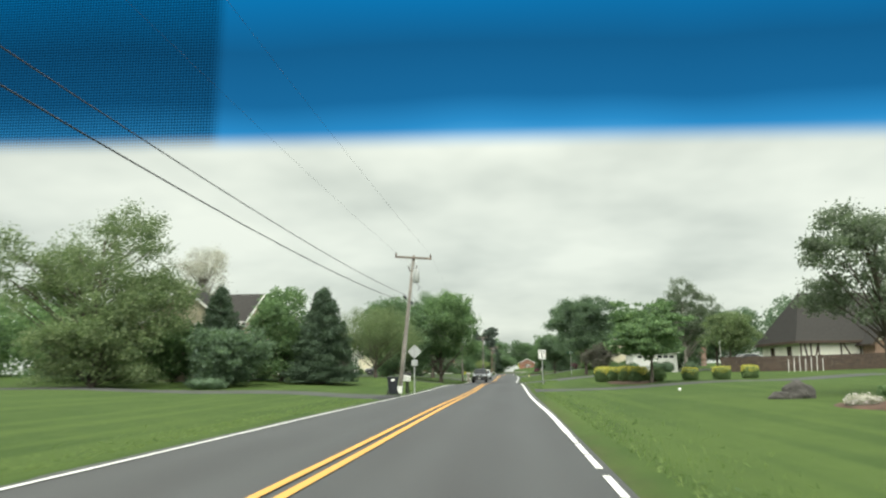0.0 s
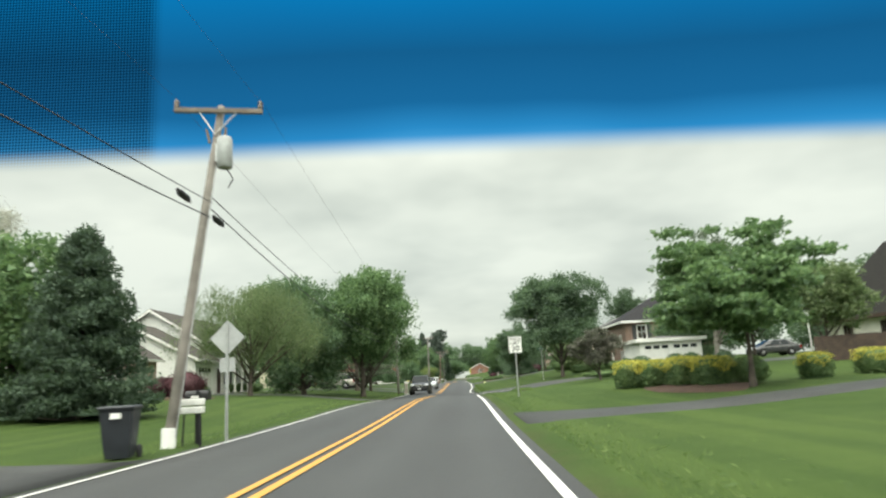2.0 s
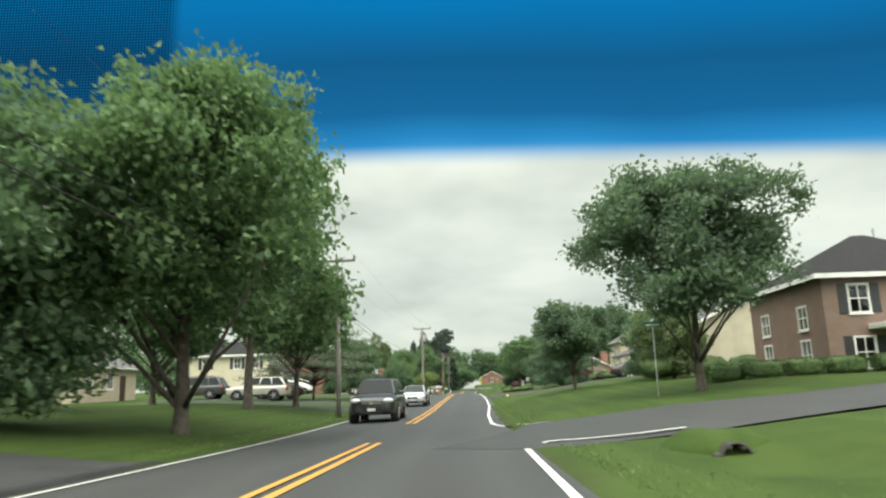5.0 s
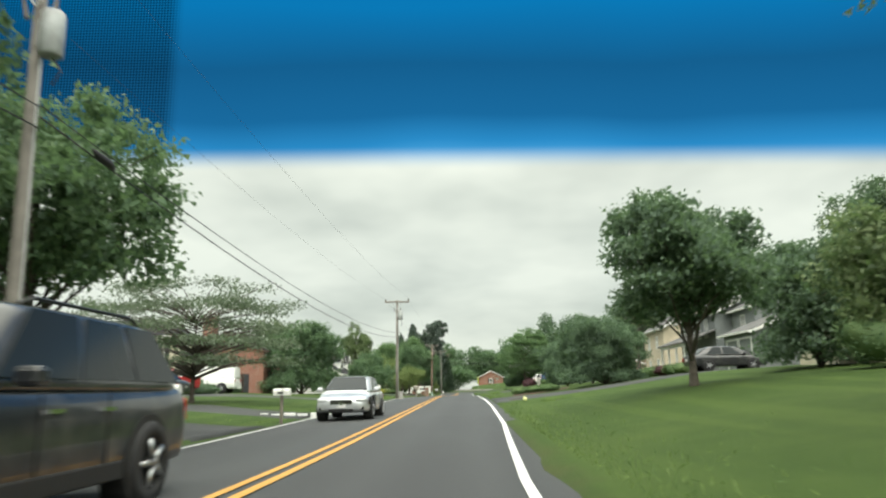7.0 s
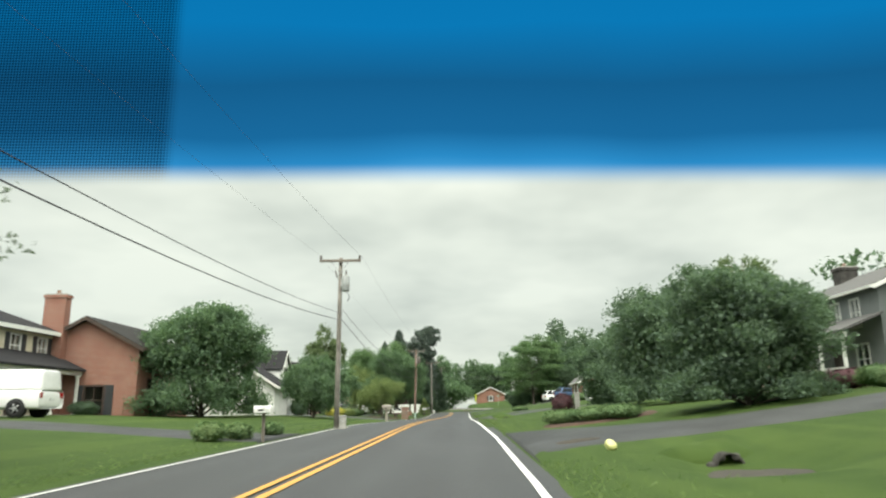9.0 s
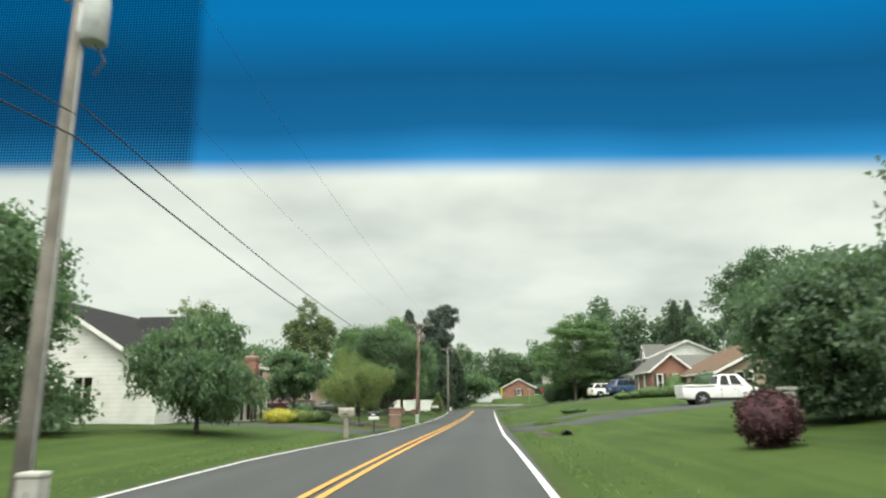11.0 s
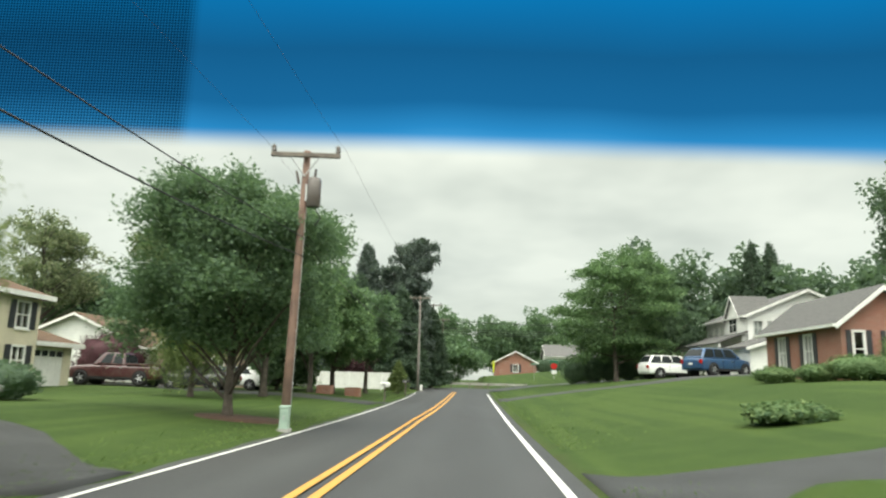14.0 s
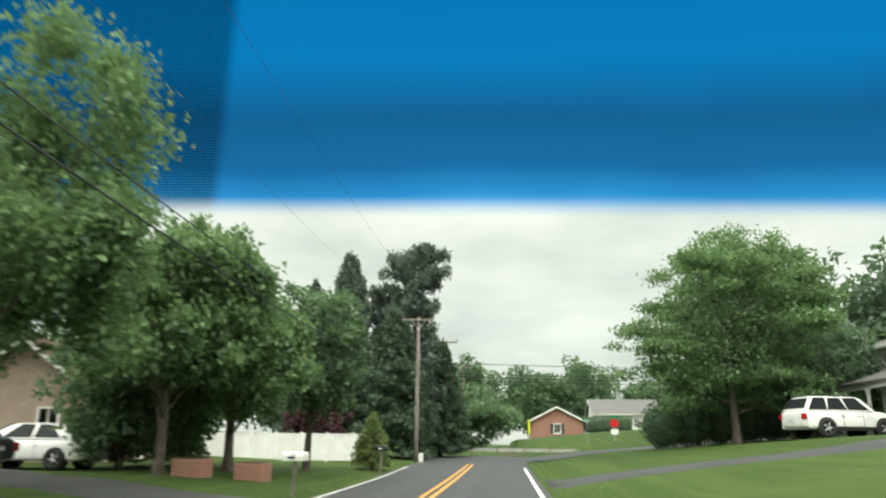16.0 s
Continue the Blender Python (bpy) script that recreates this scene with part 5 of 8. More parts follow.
# ---- utility poles and cables ----
def utility_pole(x, y, top_x, top_y, top_z, arm_half, label, mat=None, transformer=True, arm=True, guard=None, tank=None):
    zb = ground_z(x, y)
    p = thing("utility_pole", x, y, zb, label, "utility pole", "utility poles along the road")
    h = top_z - zb
    dx, dy = top_x - x, top_y - y
    at = lambda u: Vector((dx * u, dy * u, h * u))  # noqa: E731
    part("shaft", tube([at(-0.05), at(0.3), at(0.65), at(1.0)], [0.128, 0.118, 0.104, 0.088], 14), mat or m_pole, p, smooth=True)
    if arm:
        c = at(0.978)
        tilt = dx / h
        bm = box(-arm_half, arm_half, -0.055, 0.055, -0.06, 0.06, 0.01)
        a = part("crossarm", bm, m_post_wood, p)
        a.matrix_local = Matrix.Translation(c + Vector((0, -0.16, 0))) @ pose(0, 0, 0, 0, math.degrees(tilt), 0)
        for s in (-1, 1):
            part("brace", tube([c + Vector((s * arm_half * 0.42, -0.19, -0.05 - s * arm_half * 0.42 * tilt)), at(0.90) + Vector((0, -0.14, 0))], [0.018, 0.018], 6), m_galv, p)
            bm = bmesh.new()
            for k, r in enumerate((0.05, 0.075, 0.05, 0.07, 0.03)):
                add_tube(bm, [(0, 0, 0.06 + k * 0.045), (0, 0, 0.10 + k * 0.045)], [r, r * 0.85], 10)
            i = part("insulator", bm, m_porcelain, p)
            i.matrix_local = Matrix.Translation(c + Vector((s * (arm_half - 0.06), -0.16, -s * (arm_half - 0.06) * tilt)))
    if transformer:
        c = at(0.845) + Vector((0.27, -0.05, 0))
        t2 = part("transformer", tube([c + Vector((0, 0, -0.42)), c + Vector((0, 0, -0.40)), c + Vector((0, 0, 0.30)), c + Vector((0, 0, 0.36))], [0.165, 0.185, 0.185, 0.15], 18), tank or m_transformer, p, "weathered pole transformer tank", smooth=True)
        part("bushing", tube([c + Vector((0, 0, 0.34)), c + Vector((0.02, 0, 0.62))], [0.05, 0.03], 8), m_porcelain, t2)
        part("hanger", box(c.x - 0.22, c.x - 0.10, c.y - 0.05, c.y + 0.05, c.z - 0.25, c.z + 0.2), m_galv, t2)
        part("cutout", tube([at(0.90) + Vector((-0.14, -0.1, -0.2)), at(0.90) + Vector((-0.22, -0.12, 0.15))], [0.04, 0.03], 8), m_porcelain, p)
        loop = [c + Vector((0.05 + 0.16 * math.sin(k), 0.0, -0.5 - 0.13 * k + 0.04 * math.cos(3 * k))) for k in (0, 0.6, 1.2, 1.8, 2.4, 3.0)]
        part("service_drop", tube(loop, [0.015] * 6, 5), m_cable, p)
    part("ground_wire", tube([at(0.02) + Vector((0.125, -0.03, 0)), at(0.8) + Vector((0.10, -0.03, 0))], [0.012, 0.012], 5), m_galv, p)
    if guard:
        part("base_guard", tube([at(0.0) + Vector((0, 0, -0.1)), at(0.0) + Vector((0, 0, guard))], [0.155, 0.145], 14), m_vinyl, p, "white plastic pole guard")
    return p


POLES = [(-6.2, 38.0, -5.55, 39.2, 7.72), (-6.6, 95.6, -6.75, 95.6, 7.58), (-5.55, 141.9, -5.5, 141.9, 8.0), (-4.95, 184.5, -4.75, 184.3, 7.1), (-5.3, 231.6, -5.3, 231.6, 8.9), (-5.2, 251.8, -5.2, 251.8, 10.4), (-5.0, 275, -5.0, 275, 10.6)]
utility_pole(*POLES[0], 1.1, "leaning grey wooden utility pole with a transformer", guard=0.42)
utility_pole(*POLES[1], 1.0, "grey wooden utility pole with transformer beside the lawn")
utility_pole(*POLES[2], 1.0, "straight grey wooden utility pole with crossarm", guard=None)
# dark tank colour stands in for the windscreen strip's shade over a grey tank
utility_pole(*POLES[3], 0.92, "red-brown wooden utility pole with dark crossarm", mat=m_pole_red, tank=m_porcelain)
utility_pole(*POLES[4], 1.0, "grey wooden utility pole by the junction", transformer=False)
utility_pole(*POLES[5], 1.0, "tall dark utility pole beyond the junction", transformer=False, mat=m_dark_timber)
utility_pole(*POLES[6], 1.0, "far dark utility pole beyond the junction", transformer=False, mat=m_dark_timber)


def cable(a, b, sag, r, label, group="overhead cables", name="overhead_cable"):
    a, b = Vector(a), Vector(b)
    pts = [a.lerp(b, k / 18) - Vector((0, 0, 4 * sag * (k / 18) * (1 - k / 18))) for k in range(19)]
    return tagged(part(name, tube(pts, [r] * 19, 6), m_cable, smooth=True), label, "cable", group)


def span(i, j):
    (ax, ay, atx, aty, atz), (bx, by, btx, bty, btz) = (POLES[k] if k >= 0 else (-7.0, -16.0, -7.0, -16.0, 9.1) for k in (i, j))
    for s in (-1, 1):
        cable((atx + s * 1.0, aty - 0.16, atz + 0.1), (btx + s * 0.95, bty - 0.16, btz + 0.1), 0.5, 0.003, "thin bare power wire strung between poles")
    f = lambda x, tx, y, ty, tz, u: (x + (tx - x) * u + 0.14, y + (ty - y) * u, -0.2 + (tz + 0.2) * u)  # noqa: E731
    u0, u1 = (0.68, 0.668) if i == 1 else (0.69, 0.675)
    cable(f(ax, atx, ay, aty, atz, u0), f(bx, btx, by, bty, btz, u1), 0.85, 0.011, "grey neutral wire strung between poles")
    u0, u1 = (0.63, 0.61) if i == 2 else (0.655, 0.63)
    cable(f(ax, atx, ay, aty, atz, u0), f(bx, btx, by, bty, btz, u1), 1.0, 0.014, "thick black communication cable between poles")


for k in range(-1, 6):
    span(k, k + 1)
for z in (8.3, 7.4, 7.1, 6.8):
    cable((-5.2, 251.8, z), (60, 262, z + 1.2), 0.6, 0.03, "black cable crossing above the junction")
for px, py, u in ((POLES[0][0] + 0.45, POLES[0][1] + 1.6, 4.9), (POLES[0][0] + 0.35, POLES[0][1] - 0.3, 5.05), (-6.0, 96.6, 4.5)):
    tagged(part("cable_closure", tube([(px, py - 0.35, u + 0.05), (px, py - 0.2, u), (px, py + 0.2, u - 0.02), (px, py + 0.35, u - 0.06)], [0.03, 0.075, 0.075, 0.03], 10), m_cable, smooth=True), "black splice closure on the cable beside a pole", "cable closure", "overhead cables")


# ---- signs ----
def text_mesh(body, size, spread=1.0):
    cu = bpy.data.curves.new("t", "FONT")
    cu.body, cu.size, cu.align_x, cu.align_y, cu.extrude, cu.offset = body, size, "CENTER", "CENTER", 0.003, 0.0015
    cu.space_character = spread
    ob = bpy.data.objects.new("t", cu)
    me = bpy.data.meshes.new_from_object(ob)
    bpy.data.objects.remove(ob)
    bpy.data.curves.remove(cu)
    return me


def speed_sign(x, y, zc, lean):
    s = thing("speed_limit_sign", x, y, ground_z(x, y), "white speed limit 30 sign on a steel post", "traffic sign")
    h = zc - ground_z(x, y)
    post = bmesh.new()
    add_box(post, -0.035, 0.035, 0.0, 0.012, -0.2, h + 0.36)
    add_box(post, -0.035, -0.023, 0.0, 0.04, -0.2, h + 0.36)
    add_box(post, 0.023, 0.035, 0.0, 0.04, -0.2, h + 0.36)
    part("post", post, m_galv, s)
    plate = part("plate", box(-0.305, 0.305, -0.012, -0.002, h - 0.38, h + 0.38, 0.004), m_sign_white, s)
    rim = bmesh.new()
    for a, b2, c, d in ((-0.29, 0.29, h + 0.352, h + 0.367), (-0.29, 0.29, h - 0.367, h - 0.352), (-0.29, -0.275, h - 0.352, h + 0.352), (0.275, 0.29, h - 0.352, h + 0.352)):
        add_box(rim, a, b2, -0.018, -0.014, c, d)
    part("border", rim, m_sign_black, plate)
    for body, size, dz in (("SPEED", 0.165, 0.235), ("LIMIT", 0.165, 0.075), ("30", 0.36, -0.17)):
        me = text_mesh(body, size, 1.06)
        me.transform(Matrix.Translation((0, -0.018, h + dz)) @ pose(0, 0, 0, 90, 0, 0))
        part("lettering", me, m_sign_black, plate)
    s.rotation_euler[1] = radians(lean)
    return s


speed_sign(2.58, 55.0, 2.14, 0.0)


def diamond_sign(x, y, zc):
    s = thing("warning_sign", x, y, ground_z(x, y), "back of a diamond road sign, bare aluminium", "traffic sign")
    h = zc - ground_z(x, y)
    part("post", box(-0.035, 0.035, 0.0, 0.03, -0.2, h + 0.38), m_galv, s)
    bm = box(-0.305, 0.305, 0.035, 0.043, -0.305, 0.305, 0.02)
    bmesh.ops.transform(bm, matrix=Matrix.Translation((0, 0, h)) @ pose(0, 0, 0, 0, 45, 0), verts=bm.verts)
    part("plate", bm, m_sign_back, s)
    part("lower_plate", box(-0.19, 0.19, 0.035, 0.043, h - 0.82, h - 0.48, 0.01), m_sign_back, s)
    for dz in (0.2, -0.2):
        part("bolt", tube([(0, -0.012, h + dz), (0, 0.0, h + dz)], [0.015, 0.015], 8), m_galv, s)
    return s


diamond_sign(-5.62, 39.9, 2.03)


def street_sign(x, y, zt, group=""):
    s = thing("street_name_sign", x, y, ground_z(x, y), "green street name sign on a thin steel post", "street sign", group)
    h = zt - ground_z(x, y)
    part("post", tube([(0, 0, -0.2), (0, 0, h)], [0.03, 0.03], 10), m_galv, s)
    pl = part("name_plate", box(-0.40, 0.40, -0.006, 0.006, h - 0.02, h + 0.18, 0.004), m_sign_green, s)
    part("lettering_bar", box(-0.28, 0.28, -0.010, -0.0065, h + 0.05, h + 0.11), m_sign_white, pl)
    p2 = part("cross_plate", box(-0.006, 0.006, -0.40, 0.40, h + 0.19, h + 0.37, 0.004), m_sign_green, s)
    part("lettering_bar", box(-0.010, -0.0065, -0.28, 0.28, h + 0.25, h + 0.31), m_sign_white, p2)
    return s


street_sign(7.9, 90.5, 3.1)


def stop_sign(x, y, zc):
    s = thing("stop_sign", x, y, ground_z(x, y), "red octagonal stop sign with white plate below", "traffic sign")
    h = zc - ground_z(x, y)
    part("post", box(-0.035, 0.035, 0.0, 0.03, -0.2, h + 0.3), m_galv, s)
    bm = bmesh.new()
    add_tube(bm, [(0, -0.012, 0), (0, -0.004, 0)], [0.40, 0.40], 8)
    bmesh.ops.transform(bm, matrix=Matrix.Translation((0, 0, h)) @ pose(0, 0, 0, 0, 22.5, 0), verts=bm.verts)
    part("plate", bm, m_sign_red, s)
    part("lower_plate", box(-0.32, 0.32, -0.012, -0.004, h - 0.95, h - 0.50), m_sign_white, s)
    part("name_plate", box(-0.45, 0.45, -0.006, 0.006, h + 0.42, h + 0.6), m_sign_green, s)
    return s


stop_sign(9.7, 252.0, ground_z(9.7, 252.0) + 1.55)
street_sign(7.3, 252.0, ground_z(7.3, 252.0) + 1.9)

# ---- trees ----
g_near = "trees on the lawns"
tree("sparse", -26.4, 41.0, 13.4, 6.3, 0.2, f_willow, "tall light green tree with pale young leaves", 11, 22000, 0.17, group=g_near)
tree("round", -24.6, 38.0, 5.4, 4.0, 0.1, f_willow, "low olive-green tree under the taller one", 12, 9000, 0.17, group=g_near)
tree("round", -18.0, 41.5, 4.0, 3.0, 0.3, f_dark, "low spreading dark green tree beside the evergreens", 13, 8000, 0.18, group=g_near)
tree("round", -24.5, 47.5, 4.6, 3.4, 0.2, f_maple, "low bushy green tree behind the lawn", 26, 8000, 0.2, group=g_near)
tree("bare", -31.6, 67, 13.8, 4.2, 4.5, f_twig, "pale leafless tree behind the house", 14, 7000, 0.30, m_bark_pale, group=g_near)
tree("conifer", -20.6, 46.5, 7.0, 2.5, 0.2, f_spruce, "dark pointed evergreen in front of the house", 15, 6000, 0.20, name="evergreen_tree", group=g_near)
tree("conifer", -13.2, 47.0, 6.9, 2.9, 0.1, f_spruce, "dense dark evergreen beside the drive", 16, 12000, 0.20, name="evergreen_tree", group=g_near)
tree("round", -16.7, 48.6, 7.3, 2.7, 0.15, f_maple, "green tree behind the dark evergreen", 17, 11000, 0.18, group=g_near)
tree("willow", -13.2, 66.5, 7.9, 5.0, 1.0, f_willow, "light olive-green willow with arching branches", 18, 17000, 0.15, group=g_near)
tree("round", -8.1, 80.0, 11.2, 5.9, 0.85, f_maple, "large leafy maple leaning over the road edge", 19, 22000, 0.22, group=g_near)
tree("round", -12.3, 77.0, 9.8, 4.8, 0.49, f_oak, "green maple with reaching shoots", 20, 15000, 0.22, group=g_near)
tree("round", -10.6, 93.8, 11.8, 4.5, 2.2, f_oak, "tall shade tree with forked slender trunk", 22, 14000, 0.2, group=g_near)
tree("round", -10.2, 101.3, 8.8, 3.9, 1.4, f_oak, "shade tree beside the parking drive", 23, 10000, 0.2, group=g_near)
tree("spreading", -13.2, 119.0, 6.4, (5.2, 4.6), 1.6, f_dusk, "thin-leaved dusky tree with flat spreading boughs", 24, 11000, 0.13, group=g_near)
tree("round", -15.9, 152.4, 7.6, 4.0, 0.1, f_oak, "dense rounded green tree beside brick house", 25, 24000, 0.17, group=g_near)
tree("layered", 9.2, 45.4, 5.4, 2.85, 0.9, f_maple, "green dogwood with level layers of leaves", 31, 14000, 0.18, group=g_near)
tree("sparse", 12.5, 23.4, 6.6, 3.1, 1.2, f_dusk, "loose grey-green tree near the rock bed", 32, 14000, 0.11, group=g_near)
tree("round", 17.8, 57.0, 4.9, 2.3, 0.8, f_willow, "small light green tree in front of the house", 33, 6000, 0.15, group=g_near)
tree("sparse", 8.9, 68.0, 3.5, 2.0, 0.4, f_redbud, "small bronze-leaved tree with many stems", 34, 8000, 0.12, group=g_near)
tree("round", 9.9, 91.0, 10.0, (5.5, 5.0), 1.5, f_dark, "large dark green oak by the side street", 35, 20000, 0.22, group=g_near)
tree("sparse", 17.8, 71.5, 9.4, 4.2, 1.4, f_dusk, "slender birch with loose grey-green leaves", 37, 16000, 0.14, m_bark_pale, group=g_near)
tree("round", 20.0, 84.0, 5.4, 3.8, 0.3, f_oak, "bushy green tree between garage and brick house", 87, 10000, 0.18, group=g_near)
tree("round", 13.9, 113.0, 5.4, 2.6, 0.1, f_dark, "dark green tree before the cream house", 88, 9000, 0.18, group=g_near)
tree("round", 22.0, 75.5, 7.0, 3.2, 0.8, f_dark, "green tree beside the garage", 38, 7000, 0.2, group=g_near)
tree("round", 6.7, 106.0, 6.05, 3.0, 0.85, f_dark, "neat dark green shade tree on the lawn", 39, 14000, 0.16, group=g_near)
tree("round", 12.9, 105.2, 4.7, 2.7, 0.3, f_willow, "loose green shrub tree before the house", 41, 8000, 0.17, group=g_near)
tree("round", 9.3, 132.0, 4.7, 2.7, 0.02, f_dark, "dense dark green bushy tree by the driveway", 42, 34000, 0.115, group=g_near)
tree("round", 25.5, 127.0, 11.2, 3.2, 3.0, f_dark, "tall round green tree behind the cream house", 43, 9000, 0.22, group=g_near)
tree("round", 10.8, 145.0, 5.9, 3.8, 0.15, f_dark, "dark spreading tree with low boughs", 44, 18000, 0.155, group=g_near)
tree("round", 14.0, 158.0, 5.6, 3.8, 0.2, f_dark, "dark low tree with forked trunks", 49, 12000, 0.17, group=g_near)
tree("sparse", 14.6, 144.0, 7.2, 1.9, 3.4, f_willow, "thin light green tree behind the dark ones", 86, 2600, 0.13, group=g_near)
tree("round", 9.8, 153.0, 5.0, 3.2, 0.2, f_dark, "dark low tree with forked trunks", 45, 13000, 0.16, group=g_near)
tree("round", 32.6, 212.0, 16.6, 6.2, 3.0, f_dark, "very large green oak rising behind the houses", 46, 16000, 0.34, group=g_near)
tree("conifer", 28.9, 239.0, 14.2, 2.6, 2.0, f_spruce, "dark pointed conifer behind the white house", 47, 4000, 0.3, name="spruce_tree", group="dark pines")
tree("conifer", 31.2, 240.0, 14.4, 2.6, 2.0, f_spruce, "dark pointed conifer behind the white house", 48, 4000, 0.3, name="spruce_tree", group="dark pines")
tree("weeping", -10.0, 157.5, 4.4, 2.6, 0.7, f_oak, "weeping olive-green tree on the lawn", 51, 10000, 0.24, group=g_near)
tree("willow", -7.2, 173.6, 3.9, 2.5, 0.7, f_light, "small yellow-green weeping tree", 52, 14000, 0.11, group=g_near)
tree("round", -7.3, 187.0, 7.3, 3.8, 0.6, f_oak, "broad green tree behind the red pole", 53, 38000, 0.115, group=g_near)
tree("round", -12.0, 177.0, 4.6, 2.4, 0.6, f_oak, "dark bushy tree beside the white house", 54, 7000, 0.18, group=g_near)
tree("sparse", -20.4, 212.0, 13.0, 4.0, 2.0, f_willow, "tall light green tree beyond the houses", 55, 8000, 0.25, group=g_near)
tree("sparse", -41.0, 229.0, 15.5, 6.4, 4.0, f_olive, "tall thin-leaved tree on the skyline", 56, 8000, 0.3, group=g_near)
tree("willow", -12.6, 197.2, 6.6, 2.6, 0.5, f_light, "yellow-green weeping tree beside the drive", 66, 14000, 0.14, group=g_near)
tree("round", -13.0, 212.0, 6.4, 3.0, 0.3, f_oak, "bushy green tree screening the cottage", 69, 9000, 0.2, group=g_near)
tree("round", -12.6, 214.0, 6.0, 2.8, 0.3, f_maple, "bushy green tree screening the cottage", 70, 8000, 0.2, group=g_near)
tree("round", -10.7, 201.6, 9.8, 4.0, 0.5, f_maple, "broad leafy green tree beside the far drive", 85, 26000, 0.17, group=g_near)
tree("round", -10.2, 209.2, 8.4, 3.4, 1.1, f_maple, "tall leafy green tree by the far drive", 57, 18000, 0.22, group=g_near)
tree("round", -9.6, 213.0, 9.0, 3.1, 0.6, f_maple, "green tree by the white fence", 58, 14000, 0.22, group=g_near)
tree("round", -8.0, 217.5, 8.2, 2.7, 0.9, f_oak, "green tree before the dark pines", 67, 10000, 0.22, group=g_near)
tree("conifer", -6.0, 221.0, 2.6, 1.1, 0.2, f_light, "small pointed light green tree", 59, 2500, 0.14, group=g_near)
tree("pine", -6.9, 240.0, 16.0, 3.0, 2.0, f_pine, "tall dark pine with ragged top", 60, 8000, 0.46, name="pine_tree", lean=0.03, group="dark pines")
tree("conifer", -11.8, 240.0, 15.2, 3.4, 2.0, f_pine, "tall dark pine with ragged top", 61, 6500, 0.48, name="pine_tree", group="dark pines")
tree("pine", -9.2, 243.0, 13.4, 2.6, 3.0, f_pine, "dark pine between the taller ones", 68, 6000, 0.42, name="pine_tree", group="dark pines")
tree("conifer", -4.9, 243.0, 9.0, 2.8, 0.5, f_spruce, "dark spruce filling the foot of the pines", 89, 5500, 0.34, name="spruce_tree", group="dark pines")
tree("conifer", -7.4, 235.5, 10.4, 3.3, 0.3, f_spruce, "dark spruce beneath the pines", 62, 5500, 0.36, name="spruce_tree", group="dark pines")
tree("conifer", -12.0, 237.0, 11.5, 3.8, 0.8, f_spruce, "dark spruce beneath the pines", 63, 5000, 0.36, name="spruce_tree", group="dark pines")
tree("layered", 11.8, 226.0, 11.8, 5.8, 0.2, f_maple, "large green tree with open feathery crown", 64, 30000, 0.19, group=g_near)
tree("round", 15.8, 229.0, 8.2, 4.4, 0.5, f_dark, "dark rounded tree beside the drive", 65, 11000, 0.25, group=g_near)
tree("round", -42.0, 236.0, 11.0, 7.0, 4.0, f_dark, "broad dark tree behind the gabled house", 91, 9000, 0.32, group=g_near)
tree("round", -11.0, 229.6, 5.0, 2.0, 0.1, f_red, "dark burgundy tree at the foot of pines", 92, 6000, 0.18, group=g_near)
tree("round", -31.0, 48.0, 5.2, 4.2, 0.1, f_oak, "low bushy green tree at the back of the lawn", 84, 9000, 0.2, group=g_near)
tree("conifer", -14.6, 240.0, 13.2, 2.6, 0.8, f_pine, "tall dark pointed spruce beside the pines", 81, 5500, 0.38, name="spruce_tree", group="dark pines")
tree("round", -16.2, 86.5, 7.4, 3.6, 0.6, f_oak, "shady green tree before the columned porch", 82, 9000, 0.2, group=g_near)
tree("round", -17.5, 98.5, 8.2, 4.0, 1.4, f_oak, "shady green tree over the parking drive", 83, 9000, 0.22, group=g_near)


# ---- far woods, too many to count ----
def woods(name, spots, mat, label, seed, leaves, size):
    rng = np.random.default_rng(seed)
    pts = []
    for x, y, h, r in spots:
        z = ground_z(x, min(y, 330))
        nb = 34
        c = lumpy(shell_points(rng, nb, 0.55), seed + x * 0.1, 0.3) * 0.84 * np.array([r, r, h * 0.47]) + np.array([x, y, z + h * 0.52])
        c[:6] = np.array([x, y, z + h * 0.45]) + rng.normal(size=(6, 3)) * np.array([0.3 * r, 0.3 * r, 0.15 * h])
        s = rng.uniform(0.22, 0.40, nb)[:, None] * np.array([r, r, 0.35 * h])
        i = rng.choice(nb, leaves, p=s[:, 0] ** 2 / (s[:, 0] ** 2).sum())
        pts.append(c[i] + shell_points(rng, leaves, 0.6) * s[i] * rng.normal(1, 0.16, leaves)[:, None])
    ob = part(name, leaf_mesh(name, rng, np.concatenate(pts), size, 0.0, 0.4, 0.7), mat)
    return tagged(ob, label, "woods", kind="stuff")


def belt(x0, y0, x1, y1, n, h, r, seed):
    rng = np.random.default_rng(seed)
    return [(x0 + (x1 - x0) * (k + 0.5) / n + rng.normal() * 1.5, y0 + (y1 - y0) * (k + 0.5) / n + rng.normal() * 2, h * rng.uniform(0.75, 1.2), r * rng.uniform(0.8, 1.25)) for k in range(n)]


